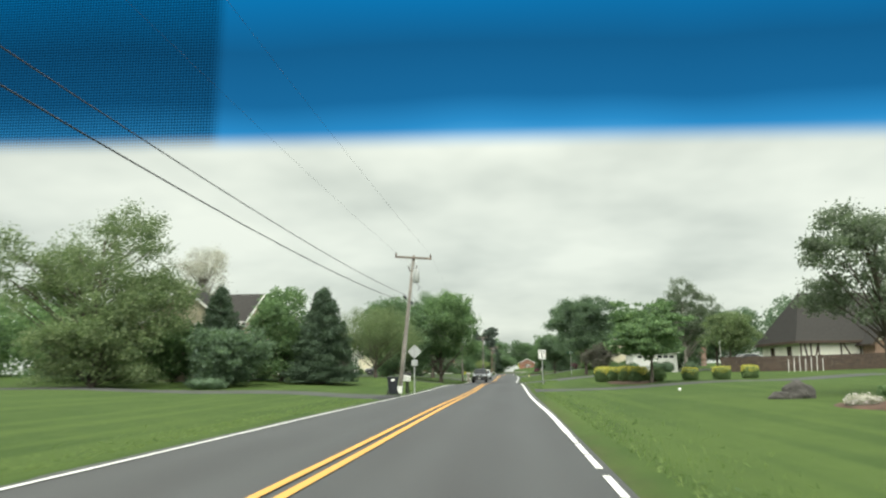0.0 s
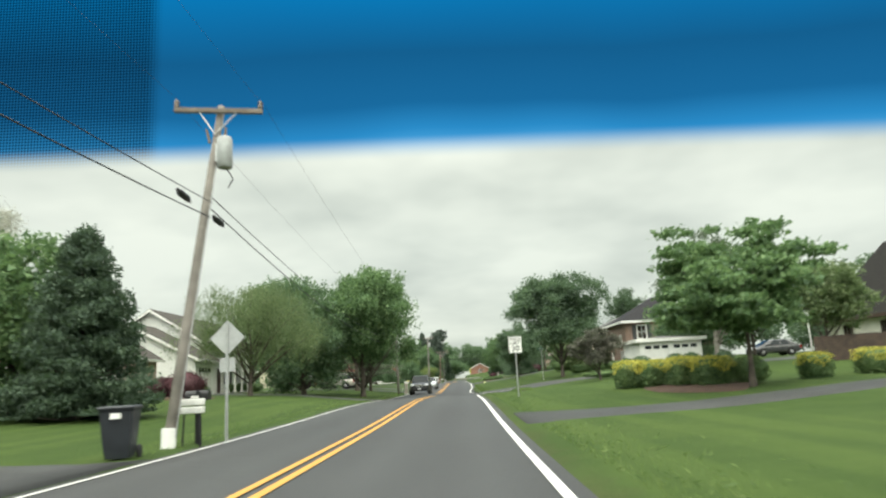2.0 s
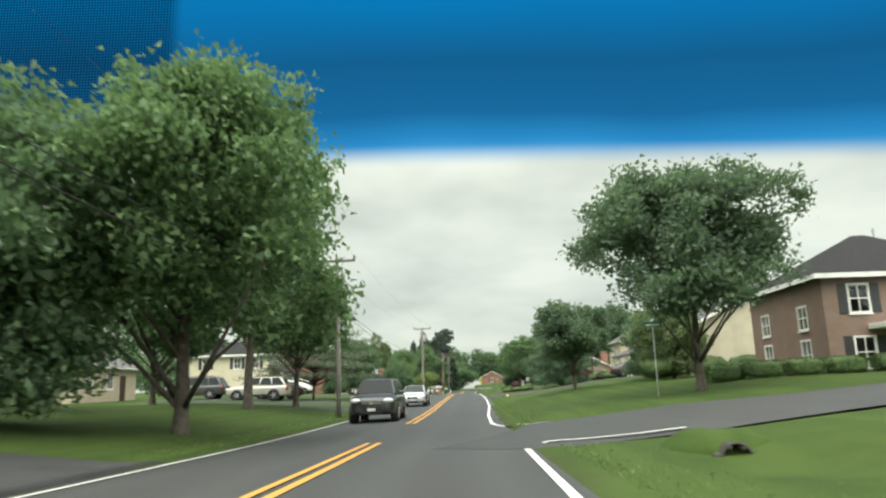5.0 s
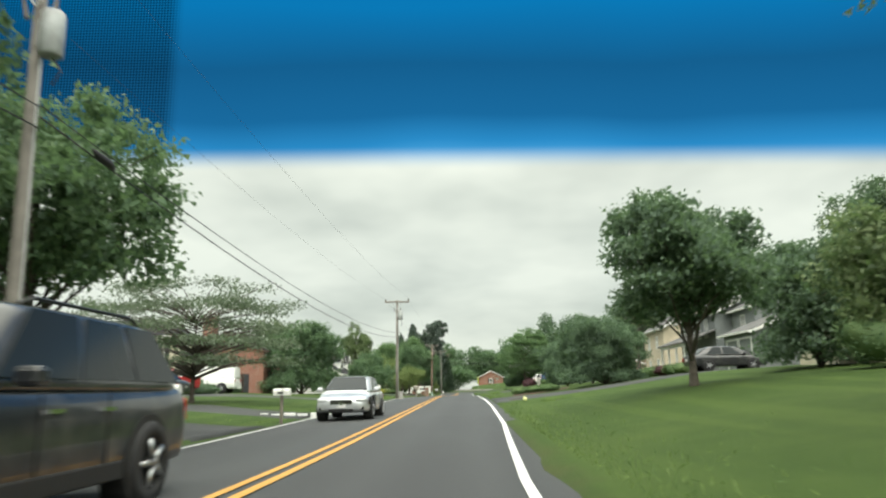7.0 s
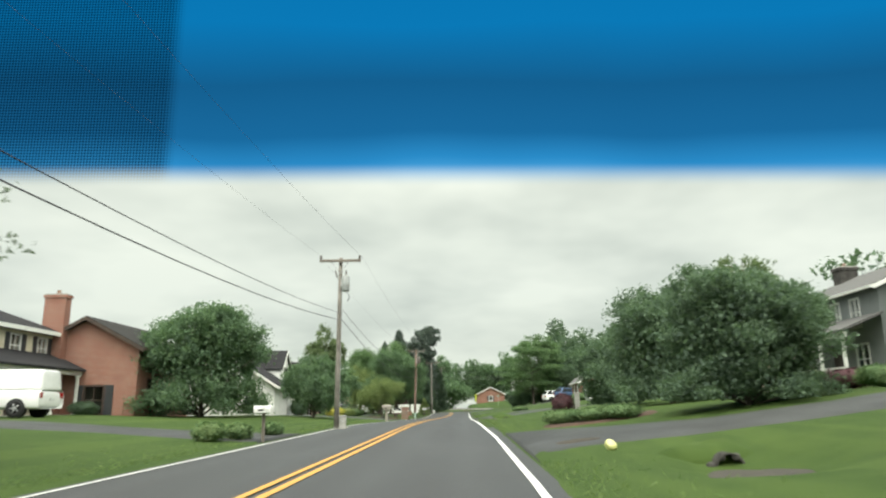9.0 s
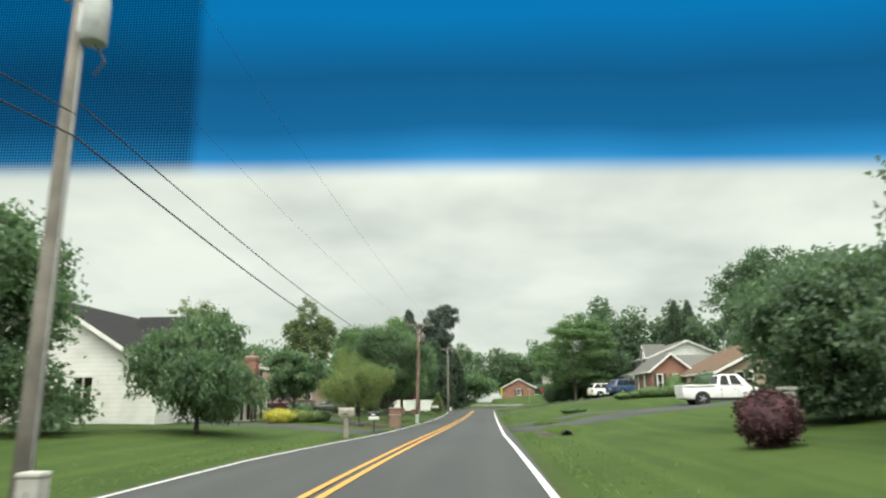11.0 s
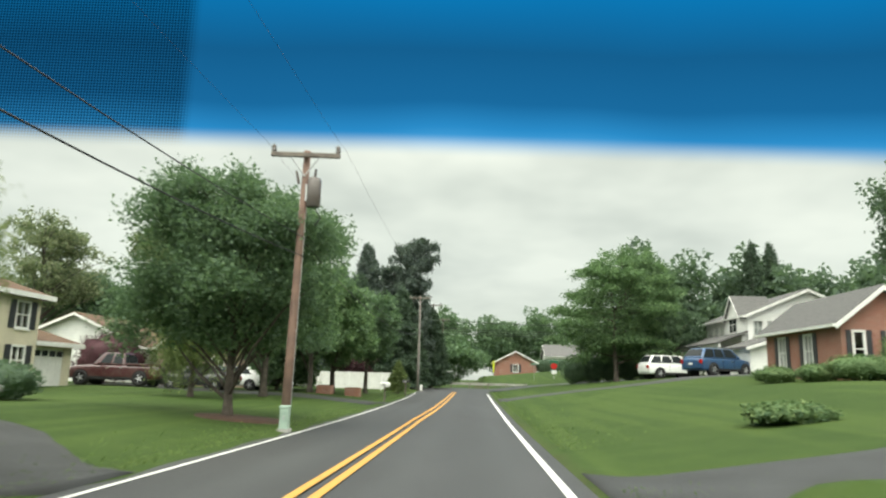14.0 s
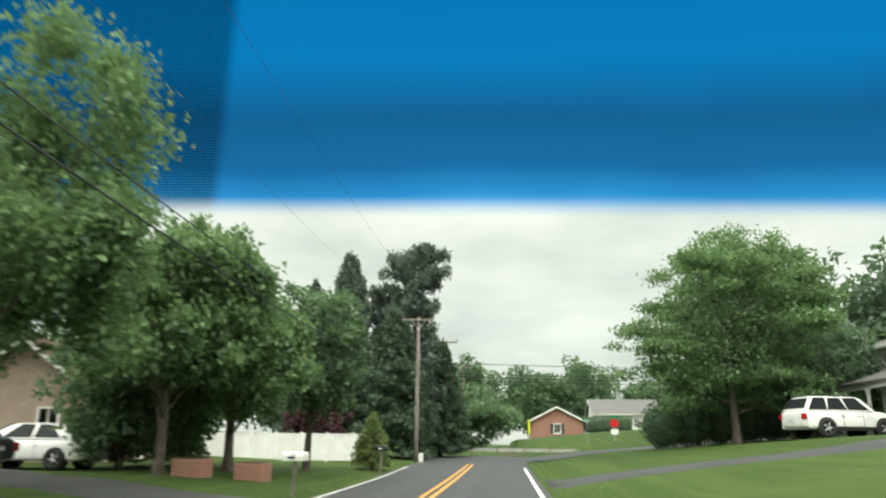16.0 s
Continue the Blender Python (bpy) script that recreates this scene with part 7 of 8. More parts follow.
vehicle("suv", -22.6, 117.6, 92, p_dark, "dark off-road vehicle parked by the house", "suv", gv2)
vehicle("sedan", -16.8, 121.4, 88, p_dark, "dark sedan parked beside the red truck", "car", gv2)
vehicle("suv", -16.6, 114.9, 92, p_beige, "champagne sport utility vehicle parked on the drive", "suv", gv2)
vehicle("pickup", -22.2, 136.0, 62, p_red, "red pickup truck parked behind the tree", "pickup_truck", gv2)
vehicle("van", -20.8, 140.3, 92, p_white, "white work van parked on the driveway", "van", gv2)
vehicle("sedan", 15.9, 128.4, -90, p_black, "black sedan parked on the slope by the porch", "car", gv2)
vehicle("sedan", 29.0, 88.0, 92, p_dark, "dark sedan parked beyond the hedge", "car", gv2)
vehicle("pickup", 15.1, 178.0, -90, p_white, "white pickup truck parked before the ranch house", "pickup_truck", gv2)
vehicle("suv", 15.4, 222.6, -76, p_white, "white sport utility vehicle parked on the slope", "suv", gv2)
vehicle("suv", 16.2, 214.2, -62, p_blue, "blue sport utility vehicle parked on the slope", "suv", gv2)
vehicle("pickup", -21.2, 207.4, 90, p_maroon, "maroon pickup truck in the shade of trees", "pickup_truck", gv2)
vehicle("sedan", -16.5, 207.8, 90, p_dark, "dark sedan parked on the far drive", "car", gv2)
vehicle("sedan", -15.6, 211.4, 90, p_white, "white sedan parked on the far drive", "car", gv2)


# ---- shrubs, hedges and beds ----
g_sh = "clipped shrubs"
for k, (x, y) in enumerate(((6.9, 51.6), (7.6, 50.2), (8.2, 48.8), (8.7, 47.6))):
    shrub(x, y, 1.12 - 0.06 * (k % 2), (0.62, 0.92), f_box, "golden privet hedge section, clipped square", 200 + k, 4200, 0.085, "hedge", True, "golden hedge", f_yellow)
shrub(9.8, 47.0, 0.95, 0.62, f_box, "dark green clipped shrub under the dogwood", 206, 2200, 0.07, group=g_sh)
for k, (x, y, r) in enumerate(((12.0, 47.0, 0.50), (14.1, 47.2, 0.56), (16.0, 47.4, 0.52))):
    shrub(x, y, 0.9, r, f_box, "squat clipped green shrub with golden tips", 210 + k, 2800, 0.07, box_shape=True, group=g_sh, crest=f_yellow)
shrub(-17.5, 38.0, 0.7, (1.3, 0.8), f_dark, "low dark green shrub beside the drive", 230, 1800, 0.09, group=g_sh)
for k, (x, y, r) in enumerate(((-15.5, 62.0, 1.15), (-17.2, 63.0, 0.9), (-18.4, 60.5, 0.9), (-19.0, 57.0, 0.9))):
    shrub(x, y, 1.35 * r, r, f_red, "rounded burgundy shrub on the lawn", 232 + k, 2200, 0.09, group="burgundy shrubs")
for k, (x, y) in enumerate(((-18.8, 72.4), (-20.8, 84.6), (-20.8, 87.4), (-20.8, 90.2), (-20.8, 93.0))):
    shrub(x, y, 0.9, 0.8, f_box, "dark green shrub against the white house", 240 + k, 1500, 0.09, group=g_sh)
for k, (x, y) in enumerate(((11.2, 70.2), (12.3, 70.4), (14.6, 70.4), (15.7, 70.6), (18.2, 71.4))):
    shrub(x, y, 1.15, (0.68, 0.6), f_dark, "dark green shrub before the garage", 250 + k, 1800, 0.09, group=g_sh)
for k, (x, y) in enumerate(((12.2, 94.6), (13.8, 94.0), (15.6, 93.8), (17.4, 93.6), (19.6, 93.6))):
    shrub(x, y, 0.85, (0.95, 0.6), f_box, "low dark hedge along the brick house", 256 + k, 1500, 0.09, "hedge", True, "brick house hedge")
shrub(-24.0, 211.4, 3.4, (2.4, 1.7), f_red, "dark burgundy shrub behind the maroon truck", 236, 4600, 0.1, group="burgundy shrubs")
shrub(10.2, 72.0, 0.5, (1.8, 0.7), f_box, "low spreading groundcover mound", 262, 2200, 0.07, group=g_sh)
for k, (x, y, r, h) in enumerate(((12.0, 105.0, 1.5, 1.7), (15.0, 104.6, 1.3, 1.3), (17.4, 104.8, 1.2, 1.2))):
    shrub(x, y, h, r, f_box, "rounded green shrub before the cream house", 266 + k, 2200, 0.09, group=g_sh)
for k in range(5):
    shrub(14.2, 131.0 + k * 2.1, 0.8, 0.8, f_box if k != 2 else f_red, "small shrub along the porch", 272 + k, 1400, 0.08, group=g_sh)
for k, (x, y, rx, ry) in enumerate(((4.2, 136.6, 0.9, 1.2), (5.1, 135.7, 1.0, 1.2), (5.9, 135.0, 0.8, 1.0))):
    shrub(x, y, 0.55, (rx, ry), f_box, "low dark juniper mound beside the driveway", 280 + k, 2600, 0.07, group="juniper mounds")
shrub(12.6, 141.6, 1.5, 1.1, f_red, "broad burgundy shrub beneath the dark trees", 287, 3600, 0.1, group="burgundy shrubs")
shrub(5.6, 147.2, 1.15, 0.62, f_red, "rounded burgundy shrub by a stone post", 285, 2200, 0.08, group="burgundy shrubs")
for k, (x, y, r, h) in enumerate(((-7.3, 130.6, 0.5, 0.6), (-6.8, 131.8, 0.45, 0.55), (-6.5, 134.6, 0.4, 0.5))):
    shrub(x, y, h, r, f_box, "loose green shrub around the mailbox", 288 + k, 1300, 0.08, group="mailbox shrubs")
for k, (x, y, r, h) in enumerate(((-21.6, 149.4, 0.8, 0.8), (-21.2, 138.0, 1.3, 1.5), (-19.5, 137.2, 1.0, 0.8))):
    shrub(x, y, h, r, f_dark, "dark green shrub beside the brick house", 296 + k, 1800, 0.1, group=g_sh)
shrub(-10.9, 170.2, 0.8, 0.85, f_yellow, "bright yellow-green shrub by the drive", 304, 2600, 0.08, group=g_sh)
shrub(-10.3, 171.8, 0.75, 0.9, f_light, "rounded light green shrub by the drive", 305, 2400, 0.08, group=g_sh)
shrub(-9.8, 173.4, 0.7, 1.0, f_box, "low green shrub by the drive", 306, 2200, 0.08, group=g_sh)
shrub(-13.4, 167.6, 1.5, 0.75, f_dark, "upright dark shrub against the white wall", 307, 2200, 0.08, group=g_sh)
tree("weeping", -13.2, 172.6, 2.5, 1.0, 1.0, f_olive, "small weeping tree against the porch", 308, 2500, 0.12, group="trees on the lawns")
for k, (x, y, r, h) in enumerate(((16.2, 185.2, 0.9, 1.8), (15.2, 188.0, 1.1, 1.1), (16.2, 193.8, 0.9, 2.0), (13.2, 194.6, 0.8, 0.7), (14.2, 193.6, 1.2, 1.0), (15.6, 193.4, 1.2, 1.0), (12.4, 196.6, 0.9, 0.7))):
    shrub(x, y, h, r, f_box if k else f_dark, "green foundation shrub by the brick house", 310 + k, 1800, 0.09, group=g_sh)
shrub(6.0, 181.2, 0.42, (0.9, 0.7), f_box, "clump of long grass on the slope", 318, 1800, 0.10, group=g_sh)
for k in range(7):
    shrub(9.0 + k * 1.6, 229.5 + 0.3 * k, 2.6, (1.3, 1.0), f_dark, "dark overgrown hedge beneath the large tree", 320 + k, 2200, 0.14, "hedge", False, "junction hedge")
for k in range(5):
    shrub(11.2 + k * 1.2, 283.5, 2.2, (0.9, 0.8), f_dark, "dark hedge beside the small brick house", 330 + k, 1000, 0.14, "hedge", True, "far hedge")
shrub(-14.5, 187.5, 1.2, 1.1, f_dark, "dark shrub at the edge of the lawn", 336, 1800, 0.12, group=g_sh)


def bed(x, y, rx, ry, label, seed, mat=None, lift=0.05):
    """A low, uneven heap of mulch or soil on the lawn."""
    vs, fs, n = [(x, y, ground_z(x, y) + lift + 0.05)], [], 26
    for ring, f in ((1, 0.55), (2, 0.9), (3, 1.0)):
        for k in range(n):
            a = 2 * math.pi * k / n
            q = f * (1 + 0.16 * noise.noise((math.cos(a) * 1.4 + seed, math.sin(a) * 1.4, ring * 0.2)))
            px, py = x + rx * q * math.cos(a), y + ry * q * math.sin(a)
            vs.append((px, py, ground_z(px, py) + (lift + 0.03 if ring == 1 else lift if ring == 2 else -0.05)))
    for k in range(n):
        fs.append((0, 1 + k, 1 + (k + 1) % n))
        for ring in (0, 1):
            a, b2 = 1 + ring * n, 1 + (ring + 1) * n
            fs.append((a + k, b2 + k, b2 + (k + 1) % n, a + (k + 1) % n))
    return tagged(part("planting_bed", mesh_of("planting_bed", vs, fs), mat or m_mulch, smooth=True), label, "planting bed", "planting beds")


bed(8.3, 48.2, 1.6, 3.9, "brown mulch bed beneath the hedge", 1)
bed(-15.8, 61.6, 2.2, 1.6, "brown mulch bed under burgundy shrubs", 2)
bed(9.6, 16.5, 1.8, 1.9, "dark planting bed with low plants and rock", 3)
bed(-7.0, 173.4, 1.5, 1.6, "dark soil bed round the small tree", 4)
bed(-6.9, 187.0, 1.4, 1.2, "bare soil ring round the tree trunk", 5)
bed(5.4, 136.0, 2.3, 1.9, "soil bed under juniper mounds", 6)
bed(3.1, 127.0, 0.6, 0.4, "dark tar patch in the driveway mouth", 7, m_soil_shade, 0.05)
# the ditch's shade, put in as a patch of dark soil colour
bed(4.9, 121.0, 0.8, 1.2, "dark soil patch standing in for shade in the ditch bottom", 9, m_soil_shade, 0.03)
bed(2.6, 163.2, 0.5, 0.9, "bare patch of soil in the verge", 8, m_soil_shade, 0.02)


def boulder(x, y, rx, ry, h, label, seed, mat=None):
    bm = bmesh.new()
    bmesh.ops.create_icosphere(bm, subdivisions=3, radius=1.0)
    for v in bm.verts:
        k = 1 + 0.3 * noise.noise(v.co * 1.3 + Vector((seed, 0, 0))) + 0.08 * noise.noise(v.co * 5)
        v.co = Vector((v.co.x * rx, v.co.y * ry, v.co.z * h)) * k
    o = part("boulder", bm, mat or m_rock, smooth=False)
    o.location = (x, y, ground_z(x, y) + h * 0.25)
    return tagged(o, label, "rock", "garden rocks")


boulder(8.9, 21.8, 0.5, 0.42, 0.42, "dark weathered boulder in the planting bed", 1)
boulder(8.35, 21.7, 0.36, 0.3, 0.20, "small dark rock in the planting bed", 2)
boulder(-6.5, 172.6, 0.3, 0.25, 0.18, "brown stone beside the small tree", 3)
boulder(-6.9, 171.9, 0.25, 0.3, 0.16, "brown stone beside the small tree", 4)
for k, (x, y) in enumerate(((9.0, 15.4), (9.8, 16.4), (10.6, 17.4), (8.4, 16.8), (11.2, 20.4))):
    shrub(x, y, 0.5 if k != 3 else 0.34, 0.62 if k != 3 else 0.4, f_box if k != 3 else f_blossom, "low clump of plants among rocks", 340 + k, 900, 0.06, group="bed plants")
ball = bmesh.new()
bmesh.ops.create_icosphere(ball, subdivisions=3, radius=0.075)
ball_ob = part("ball", ball, m_vinyl, smooth=True)
ball_ob.location = (8.06, 33.4, ground_z(8.06, 33.4) + 0.10)
tagged(ball_ob, "white play ball lying on the lawn", "ball")


# ---- roadside furniture ----
def wheelie_bin(x, y, rz):
    b = thing("wheelie_bin", x, y, ground_z(x, y) + 0.0, "black wheeled rubbish bin standing by the kerb line", "bin", rz=rz)
    bm = bmesh.new()
    rings = []
    for z, wd, dp, oy in ((0.04, 0.21, 0.23, 0.05), (0.30, 0.235, 0.26, 0.03), (0.86, 0.285, 0.32, 0.0), (0.90, 0.305, 0.345, 0.0)):
        rings.append([bm.verts.new(p) for p in ((-wd, -dp + oy, z), (wd, -dp + oy, z), (wd, dp + oy, z), (-wd, dp + oy, z))])
    for a, c in zip(rings, rings[1:]):
        for k in range(4):
            bm.faces.new((a[k], a[(k + 1) % 4], c[(k + 1) % 4], c[k]))
    bm.faces.new(rings[0][::-1])
    bm.faces.new(rings[-1])
    bmesh.ops.bevel(bm, geom=[e for e in bm.edges if abs(e.verts[0].co.z - e.verts[1].co.z) > 0.03], offset=0.03, segments=2, affect="EDGES")
    part("body", bm, m_bin, b)
    part("lid", box(-0.32, 0.32, -0.37, 0.35, 0.90, 0.965, 0.03), m_bin, b)
    part("handle", tube([(-0.24, 0.40, 0.93), (0.24, 0.40, 0.93)], [0.018, 0.018], 8), m_bin, b)
    for s in (-1, 1):
        part("wheel", tube([(s * 0.24, 0.30, 0.12), (s * 0.30, 0.30, 0.12)], [0.12, 0.12], 18), m_rubber, b)
    part("axle", tube([(-0.27, 0.30, 0.12), (0.27, 0.30, 0.12)], [0.015, 0.015], 8), m_galv, b)
    part("label_plate", box(-0.09, 0.09, -0.345, -0.332, 0.74, 0.84), m_sign_white, b)
    return b


wheelie_bin(-6.25, 36.0, 12)


def mailbox(x, y, rz, box_mat, post_mat, label, z_box=0.95, twin=False, papers=False, big_post=False, tilt=0.0, thin_legs=False, tube_below=False):
    """A roadside mailbox with an arched top, door and flag on its post; its door faces the road."""
    m = thing("mailbox", x, y, ground_z(x, y), label, "mailbox", "mailboxes by the road", rz)
    pw = 0.085 if big_post else 0.045
    if thin_legs:
        for v in (-0.085, 0.085):
            part("leg", tube([(0, v, -0.2), (0, v, z_box)], [0.014, 0.014], 8), post_mat, m)
    else:
        part("post", box(-pw, pw, -pw, pw, -0.2, z_box, 0.01), post_mat, m)
    if big_post:
        part("arm", box(-0.2, 0.24, -0.10, 0.10, z_box - 0.09, z_box - 0.004, 0.02), post_mat, m)
    for i in range(2 if twin else 1):
        oy = (i - 0.5) * 0.30 if twin else 0
        w, h, ln = (0.15, 0.17, 0.30) if big_post else (0.105, 0.11, 0.26)
        prof = [(oy - w, z_box), (oy + w, z_box)] + [(oy + w * math.cos(a), z_box + h + w * math.sin(a)) for a in [math.pi * k / 8 for k in range(9)]]
        bx = part("box", prism(prof, "x", -ln, ln), box_mat, m)
        part("door", prism([(u * 0.999 if abs(u) > 9 else u, v) for u, v in prof], "x", ln, ln + 0.015), box_mat, bx)
        part("flag", box(0.0, 0.10, oy - w - 0.02, oy - w - 0.008, z_box + 0.12, z_box + 0.20), box_mat, bx)
        part("number_bars", box(-0.12, 0.06, oy - w - 0.006, oy - w - 0.001, z_box + 0.05, z_box + 0.10), m_sign_black if box_mat is not m_black_metal else m_sign_white, bx)
    if papers:
        for k, pm in enumerate((m_mailbox_white, m_mailbox_white)):
            part("newspaper_tube", box(-0.28, 0.28, -0.45, -0.27, z_box - 0.2 + 0.17 * k - 0.08, z_box - 0.05 + 0.17 * k - 0.08, 0.03), pm, m)
        for px, py in ((-0.2, -0.36), (0.2, -0.36), (0.12, -0.1)):
            part("leg", tube([(px, py, -0.2), (px * 0.8, py, z_box - 0.2)], [0.022, 0.022], 8), m_black_metal, m)
    if tube_below:
        part("newspaper_tube", box(-0.24, 0.24, -0.13, 0.13, z_box - 0.16, z_box - 0.012, 0.03), m_mailbox_white, m, "white plastic newspaper tube")
    m.rotation_euler[0] = radians(tilt)
    return m


mailbox(-5.95, 38.95, 0, m_black_metal, m_black_metal, "black mailbox with white newspaper tubes on thin legs", 0.95, papers=True)
mailbox(-6.05, 99.8, 0, m_mailbox_white, m_post_wood, "white mailbox on a grey post", 1.0)
mailbox(-5.8, 107.8, 0, m_mailbox_white, m_post_wood, "pale mailbox on a short grey post", 0.85, papers=False)
mailbox(-5.85, 131.2, 0, m_mailbox_white, m_post_wood, "white mailbox among loose shrubs", 0.85, twin=True)
mailbox(-23.0, 147.6, 0, m_mailbox_white, m_black_metal, "small white marker box on a dark post", 0.8)
mailbox(-5.35, 160.9, 0, m_mailbox_tan, m_mailbox_tan, "tan plastic mailbox with matching thick post", 0.82, big_post=True)
mailbox(-5.02, 165.6, 0, m_black_metal, m_black_metal, "black mailbox over a white newspaper tube on thin legs", 0.74, thin_legs=True, tube_below=True)
mailbox(-5.2, 206.4, 0, m_mailbox_white, m_post_wood, "large white mailbox on a weathered post", 0.85, twin=True)
mailbox(-5.25, 219.2, 0, m_black_metal, m_post_wood, "dark mailbox on a leaning post", 0.9)


# brick gate pier with a stone base: pieces laid one by one
def brick_pier(x, y):
    p = thing("gate_pier", x, y, ground_z(x, y), "square stone pier with brick cap course by driveway", "gate pier")
    part("core", box(-0.27, 0.27, -0.27, 0.27, -0.2, 0.84), m_concrete, p)
    rng = random.Random(5)
    shapes = []
    for k in range(5):
        bm = box(-0.5, 0.5, -0.5, 0.5, -0.5, 0.5)
        for v in bm.verts:
            v.co += Vector((rng.uniform(-0.07, 0.07), rng.uniform(-0.05, 0.05), rng.uniform(-0.08, 0.08)))
        bmesh.ops.bevel(bm, geom=list(bm.edges), offset=0.09, segments=1, affect="EDGES")
        me = bpy.data.meshes.new("stone")
        bm.to_mesh(me)
        bm.free()
        me.materials.append(m_stone_a)
        shapes.append(me)
    z, row = 0.0, 0
    while z < 0.68:
        h = rng.choice((0.13, 0.16, 0.19))
        for turn in range(4):
            u = -0.33
            while u < 0.30:
                w = min(rng.uniform(0.16, 0.30), 0.33 - u)
                if 0.33 - u - w < 0.10:
                    w = 0.33 - u
                s = new("stone", rng.choice(shapes))
                s.parent = p
                c = Vector((u + w / 2, -0.30, z + h / 2))
                s.matrix_local = pose(0, 0, 0, 0, 0, 90 * turn) @ Matrix.Translation(c) @ Matrix.Diagonal((w - 0.018, 0.10 + rng.uniform(0, 0.03), h - 0.018, 1))
                u += w
        z += h
        row += 1
    part("ledge", box(-0.39, 0.39, -0.39, 0.39, z, z + 0.045, 0.008), m_concrete, p)
    bm = box(-0.5, 0.5, -0.5, 0.5, -0.5, 0.5, 0.04)
    me = bpy.data.meshes.new("brick")
    bm.to_mesh(me)
    bm.free()
    me.materials.append(m_brick)
    part("upper_core", box(-0.29, 0.29, -0.29, 0.29, z + 0.045, z + 0.36), m_concrete, p)
    for r in range(4):
        for turn in range(4):
            for k in range(3):
                s = new("brick", me)
                s.parent = p
                c = Vector((-0.215 + 0.215 * k + (0.03 if r % 2 else -0.03), -0.31, z + 0.085 + 0.078 * r))
                s.matrix_local = pose(0, 0, 0, 0, 0, 90 * turn) @ Matrix.Translation(c) @ Matrix.Diagonal((0.2, 0.09, 0.067, 1))
    part("cap", box(-0.42, 0.42, -0.42, 0.42, z + 0.37, z + 0.43, 0.012), m_concrete, p)
    return p


gate_pier = brick_pier(-5.02, 173.0)
gate_pier.scale = (0.86, 0.86, 0.97)
part_post = thing("stone_post", 6.6, 148.6, ground_z(6.6, 148.6), "pale grey stone post beside the shrub", "stone post")
part("shaft", box(-0.13, 0.13, -0.13, 0.13, -0.2, 1.0, 0.02), m_concrete, part_post)
part("cap", box(-0.16, 0.16, -0.16, 0.16, 1.0, 1.07, 0.01), m_concrete, part_post)


def cabinet(x, y, w, d, h, mat, label, name="utility_box"):
    c = thing(name, x, y, ground_z(x, y), label, "utility box", "utility boxes")
    part("body", box(-w, w, -d, d, -0.1, h * 0.86, 0.015), mat, c)
    part("hood", box(-w - 0.015, w + 0.015, -d - 0.015, d + 0.015, h * 0.86, h, 0.03), mat, c)
    part("base", box(-w - 0.04, w + 0.04, -d - 0.04, d + 0.04, -0.1, 0.06, 0.005), m_concrete, c)
    part("latch", box(-0.02, 0.02, -d - 0.03, -d - 0.012, h * 0.45, h * 0.6), m_galv, c)
    return c


cabinet(-5.75, 95.0, 0.16, 0.14, 1.05, m_mailbox_tan, "tan utility pedestal beside the pole")
cabinet(-5.2, 141.6, 0.14, 0.12, 0.55, m_concrete, "small pale utility pedestal beside the pole")
cabinet(-4.9, 184.3, 0.11, 0.11, 0.62, m_green_box, "pale green utility pedestal at the pole")
cabinet(-4.95, 231.2, 0.12, 0.12, 0.5, m_vinyl, "small white utility pedestal by the pole")
cabinet(13.4, 70.8, 0.42, 0.4, 0.75, m_galv, "grey metal cooling unit beside the garage", "cooling_unit")


def culvert(x, y, rz, label):
    c = thing("culvert", x, y, ground_z(x, y) - 0.22, label, "culvert", "drain culverts", rz)
    bm = bmesh.new()
    n, outer, inner = 20, 0.27, 0.23
    rings = [[bm.verts.new((r * math.cos(2 * math.pi * k / n), yy, 0.14 + r * math.sin(2 * math.pi * k / n))) for k in range(n)] for r, yy in ((inner, 1.2), (inner, -0.25), (outer, -0.25), (outer, 1.2))]
    for a, b2 in zip(rings, rings[1:]):
        for k in range(n):
            bm.faces.new((a[k], a[(k + 1) % n], b2[(k + 1) % n], b2[k]))
    part("pipe", bm, m_rock, c, smooth=True)
    part("pipe_end", tube([(0, 1.0, 0.14), (0, 1.05, 0.14)], [0.25, 0.25], 16), m_soil_shade, c)
    bm = bmesh.new()
    bmesh.ops.create_icosphere(bm, subdivisions=3, radius=1.0)
    for v in bm.verts:
        v.co = Vector((v.co.x * 1.15, v.co.y * 0.85 + 0.72, v.co.z * 0.52 + 0.06)) + 0.12 * noise.noise_vector(v.co * 2.3 + Vector((x, y, 0)))
    part("grassy_bank", bm, m_lawn, c, smooth=True)
    for k in range(4):
        a = 0.3 + k * 0.85
        bm = bmesh.new()
        bmesh.ops.create_icosphere(bm, subdivisions=2, radius=0.08)
        for v in bm.verts:
            v.co = v.co * (1 + 0.35 * noise.noise(v.co * 9 + Vector((k, 0, 0)))) + Vector((0.34 * math.cos(a), -0.18, 0.10 + 0.26 * math.sin(a)))
        part("stone", bm, m_rock, c)
    return c


culvert(5.0, 122.6, 0, "dark drain pipe mouth in a grassy ditch")
culvert(4.4, 73.0, 0, "drain pipe mouth under the side street")
culvert(3.8, 173.6, 0, "drain pipe mouth under the drive")
culvert(3.5, 163.2, 0, "dark drain mouth in the lawn")

head = thing("headwall", -6.7, 111.6, ground_z(-6.7, 111.6) - 0.05, "broken white kerb blocks along a drive edge", "kerb blocks")
for k in range(6):
    part("block", box(-1.5 + k * 0.5, -1.1 + k * 0.5 - 0.05 * (k % 3), -0.10, 0.10, -0.1, 0.14 + 0.03 * (k % 2), 0.02), m_vinyl, head)

